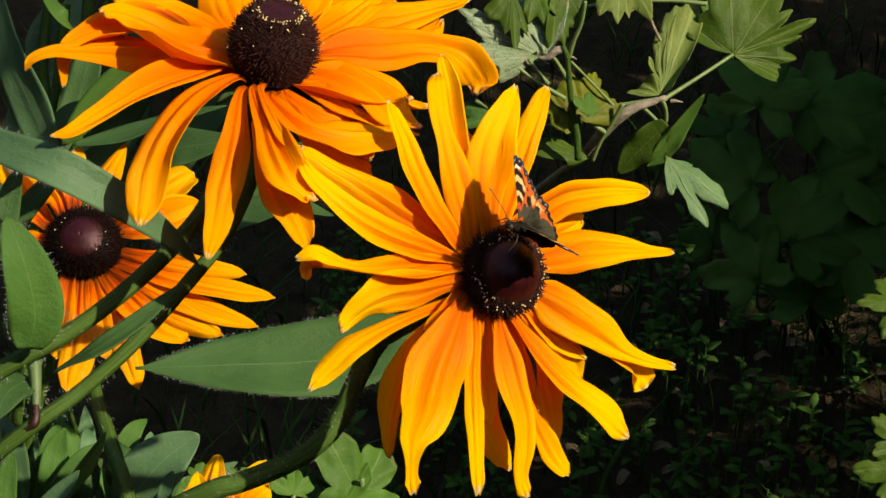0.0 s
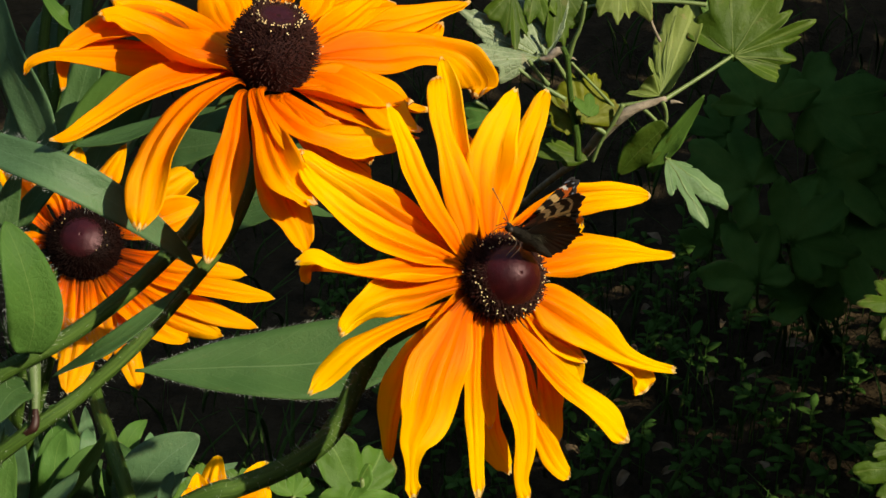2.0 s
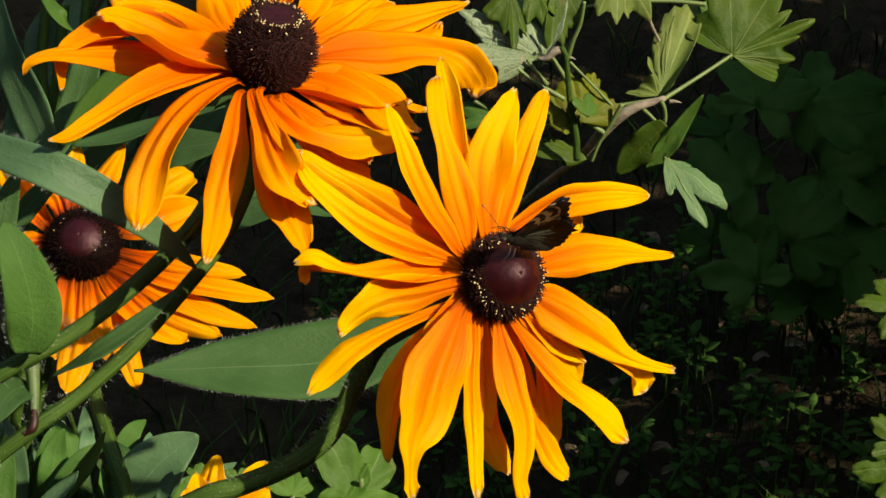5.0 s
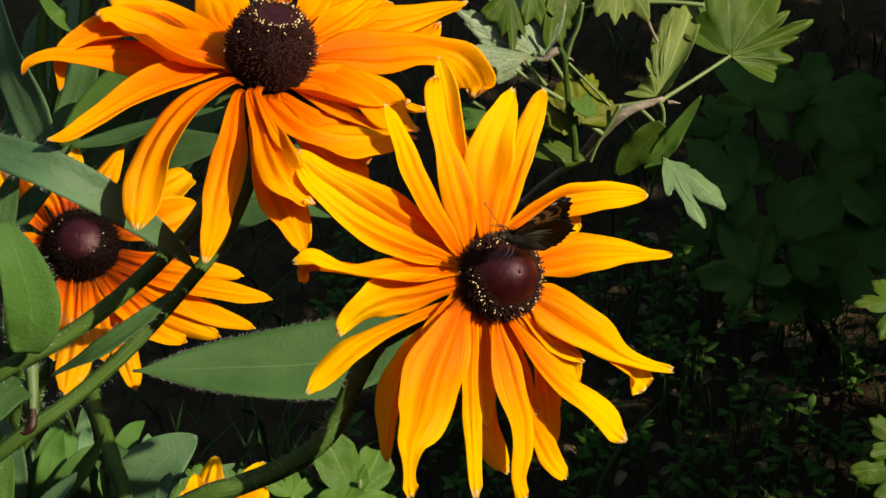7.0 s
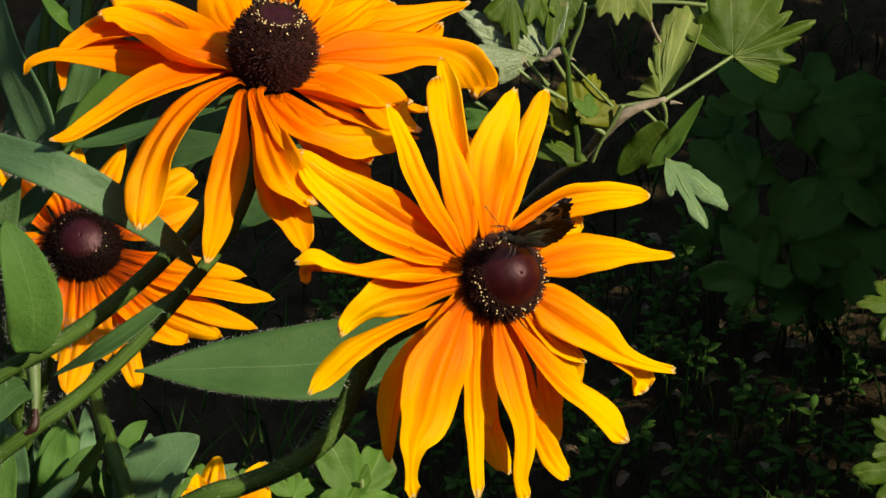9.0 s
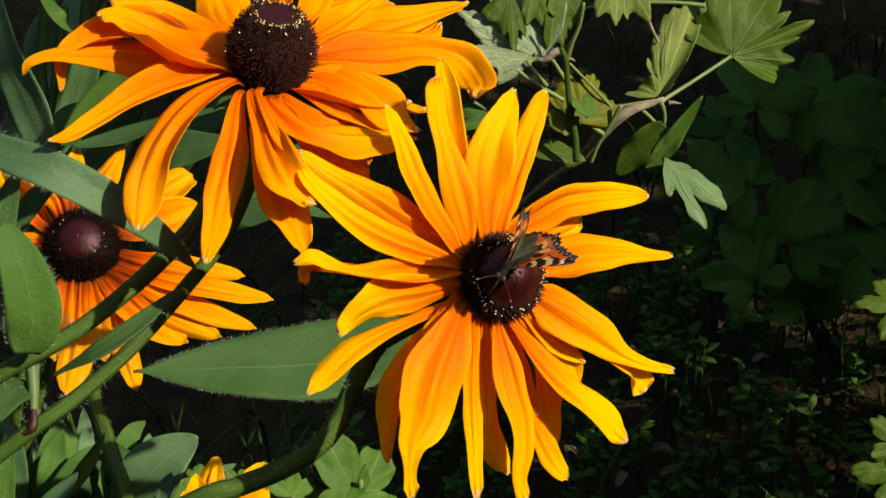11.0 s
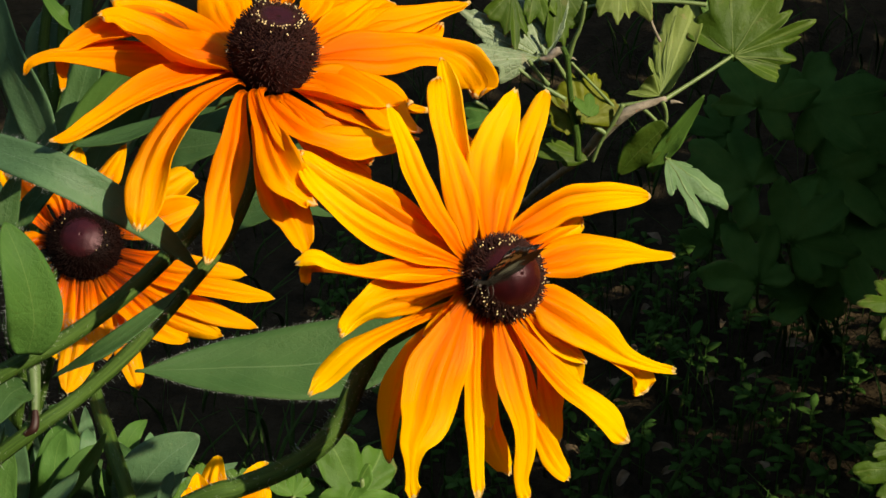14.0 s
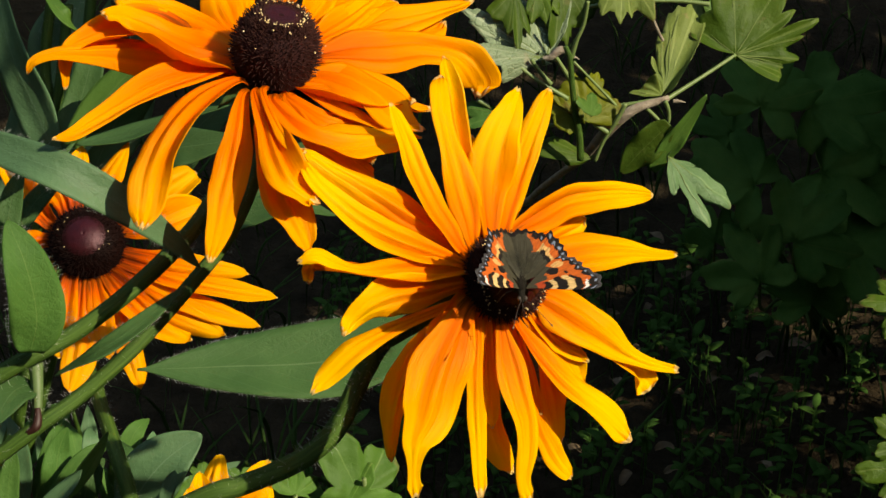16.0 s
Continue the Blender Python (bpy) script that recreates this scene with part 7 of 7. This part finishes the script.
# dim shoots deep in the shade
shade_leaf((0.1672, 0.3998, 0.4254), (0.361, 0.378, 0.853), (0.19, -0.62, 0.76), 0.0361, 0)
shade_leaf((0.2031, 0.4362, 0.4083), (0.951, 0.061, 0.304), (0.19, -0.62, 0.76), 0.0409, 1)
shade_leaf((0.1679, 0.3965, 0.3796), (-0.797, 0.212, 0.565), (0.19, -0.62, 0.76), 0.0369, 2)
shade_leaf((0.2162, 0.444, 0.3618), (0.873, -0.325, -0.363), (0.19, -0.62, 0.76), 0.0455, 3)
shade_leaf((0.1937, 0.3985, 0.343), (0.693, 0.271, 0.668), (0.19, -0.62, 0.76), 0.0409, 4)
shade_leaf((0.171, 0.3703, 0.3343), (-0.414, 0.366, 0.833), (0.19, -0.62, 0.76), 0.0338, 5)
shade_leaf((0.2292, 0.4245, 0.3281), (0.975, -0.185, -0.121), (0.19, -0.62, 0.76), 0.0422, 6)
shade_leaf((0.1643, 0.4554, 0.3815), (-0.938, 0.08, 0.338), (0.19, -0.62, 0.76), 0.0292, 7)
shade_leaf((0.2447, 0.5021, 0.3625), (0.916, 0.108, 0.385), (0.19, -0.62, 0.76), 0.0410, 8)
shade_leaf((0.2164, 0.4321, 0.2813), (-0.029, 0.411, 0.911), (0.19, -0.62, 0.76), 0.0368, 9)
shade_leaf((0.1627, 0.4679, 0.3033), (-0.322, 0.385, 0.865), (0.19, -0.62, 0.76), 0.0239, 10)
shade_leaf((0.255, 0.485, 0.3329), (0.619, 0.304, 0.725), (0.19, -0.62, 0.76), 0.0376, 11)

insect, wings = butterfly()


# seconds and the sway of the tall stems towards the camera, in hundredths of a degree
SWAY = [(0, -9), (0.5, -8), (1, 7), (1.5, 12), (2, 3), (2.5, -10), (3, -11), (3.5, 0), (4, 9), (5.2, 4), (6.5, 0), (7, -1), (7.5, -3), (8, -6), (8.5, -6), (9, 0),
        (10.2, 2), (11.5, 0), (12, 9), (12.5, 10), (13, 6), (13.5, 3), (14, 6), (14.5, 12), (15, 12), (15.5, 12), (16, 4)]


def sway_at(t):
    return float(np.interp(t, [r[0] for r in SWAY], [r[1] for r in SWAY])) / 100


def motions():
    for ob in (main_flower[0], upper_flower[0], shoot):
        root = ob.location.copy()
        walk(ob, [(t, pose(*root, v / 100, 0, 0)) for t, v in SWAY])
    # the butterfly: seconds, place, turn, and how far each wing is lifted from flat
    flights = [
        (0, (0.01882, -0.04327, 0.59895), (-28.9, -35.8, -144.4), 33.0, 16.9, 30.9),
        (0.3, (0.01882, -0.04327, 0.59895), (-28.9, -35.8, -144.4), 33.0, 16.9, 30.9),
        (0.5, (0.01860, -0.04304, 0.59830), (-39.2, -38.0, -145.7), 68.5, 40.8, 27.8),
        (0.75, (0.01860, -0.04304, 0.59830), (-39.2, -38.0, -145.7), 68.5, 40.8, 27.8),
        (1, (0.01856, -0.04289, 0.59819), (-24.6, -40.3, -146.6), 71.3, 81.0, 22.6),
        (1.5, (0.01859, -0.04288, 0.59840), (-23.7, -41.1, -147.8), 77.2, 85.7, 22.6),
        (2.5, (0.01877, -0.04279, 0.59821), (-29.1, -41.7, -145.1), 82.6, 89.0, 22.2),
        (3.5, (0.01784, -0.04301, 0.59747), (-32.7, -35.3, -147.2), 90.0, 88.5, 26.3),
        (4, (0.01755, -0.04304, 0.59693), (-38.9, -27.7, -144.9), 90.0, 89.0, 22.1),
        (5.4, (0.01759, -0.04303, 0.59706), (-40.4, -29.3, -142.8), 90.0, 89.0, 21.3),
        (6.5, (0.01763, -0.04302, 0.59718), (-42.0, -30.9, -140.7), 90.0, 89.0, 20.4),
        (7.2, (0.01763, -0.04302, 0.59718), (-42.0, -30.9, -140.7), 90.0, 89.0, 20.4),
        (9, (0.01744, -0.04307, 0.59726), (-43.5, -27.5, -137.7), 90.0, 89.0, 20.7),
        (9.3, (0.01744, -0.04307, 0.59726), (-43.5, -27.5, -137.7), 90.0, 89.0, 20.7),
        (10.4, (0.01664, -0.04533, 0.59431), (-35.6, -8.3, -123.9), 78.0, 86.0, 22.0),
        (11.3, (0.01583, -0.04759, 0.59017), (-27.6, 10.8, -110.0), 45.6, 73.8, 23.4),
        (11.7, (0.01583, -0.04759, 0.59017), (-27.6, 10.8, -110.0), 45.6, 73.8, 23.4),
        (12, (0.01524, -0.04780, 0.58969), (-30.8, 6.6, -115.5), 73.5, 83.6, -1.0),
        (12.5, (0.01456, -0.04805, 0.58872), (-40.2, 12.0, -116.7), 78.5, 83.5, 0.7),
        (13, (0.01282, -0.04741, 0.59011), (-41.3, 1.3, -128.0), 78.0, 83.0, 4.3),
        (13.6, (0.01140, -0.04849, 0.58889), (-40.5, -5.5, -134.4), 90.0, 90.0, 10.0),
        (14.4, (0.01080, -0.04849, 0.58889), (-40.5, -5.5, -134.4), 90.0, 90.0, 10.0),
        (14.8, (0.01277, -0.04853, 0.58840), (-25.8, 12.4, -120.8), 54.6, 81.8, 1.9),
        (15.1, (0.01551, -0.04894, 0.58808), (-17.5, 25.4, -104.6), 37.1, 55.7, 9.8),
        (15.3, (0.01611, -0.04894, 0.58808), (-13.7, 28.6, -101.2), 37.1, 57.7, 11.8),
        (15.45, (0.01677, -0.04949, 0.58734), (-0.2, 33.1, -94.8), 40.6, 79.9, 17.5),
        (15.55, (0.01677, -0.04949, 0.58734), (-0.2, 33.1, -94.8), 40.6, 79.9, 17.5),
        (15.7, (0.01694, -0.04909, 0.58744), (3.0, 28.0, -89.0), 34.2, 78.4, 18.6),
        (15.85, (0.01835, -0.05009, 0.58740), (-4.6, 32.3, -79.4), 20.0, 42.9, 16.2),
        (16, (0.01835, -0.05009, 0.58740), (-4.6, 32.3, -79.4), 20.0, 42.9, 16.2),
    ]
    root = main_flower[0].location.copy()
    rows = []
    for t, place, turn, *_ in flights:
        lean = Matrix.Translation(root) @ pose(0, 0, 0, sway_at(t)) @ Matrix.Translation(-root)
        rows.append((t, lean @ pose(*place, *turn)))
    walk(insect, rows)
    for s, w, drop in wings:
        home = w.location.copy()
        walk(w, [(r[0], pose(*home, s * ((r[3] if s > 0 else r[4]) + drop), 0, 0) @ pose(0, 0, 0, 0, 0, 0 if drop else s * r[5])) for r in flights])


motions()
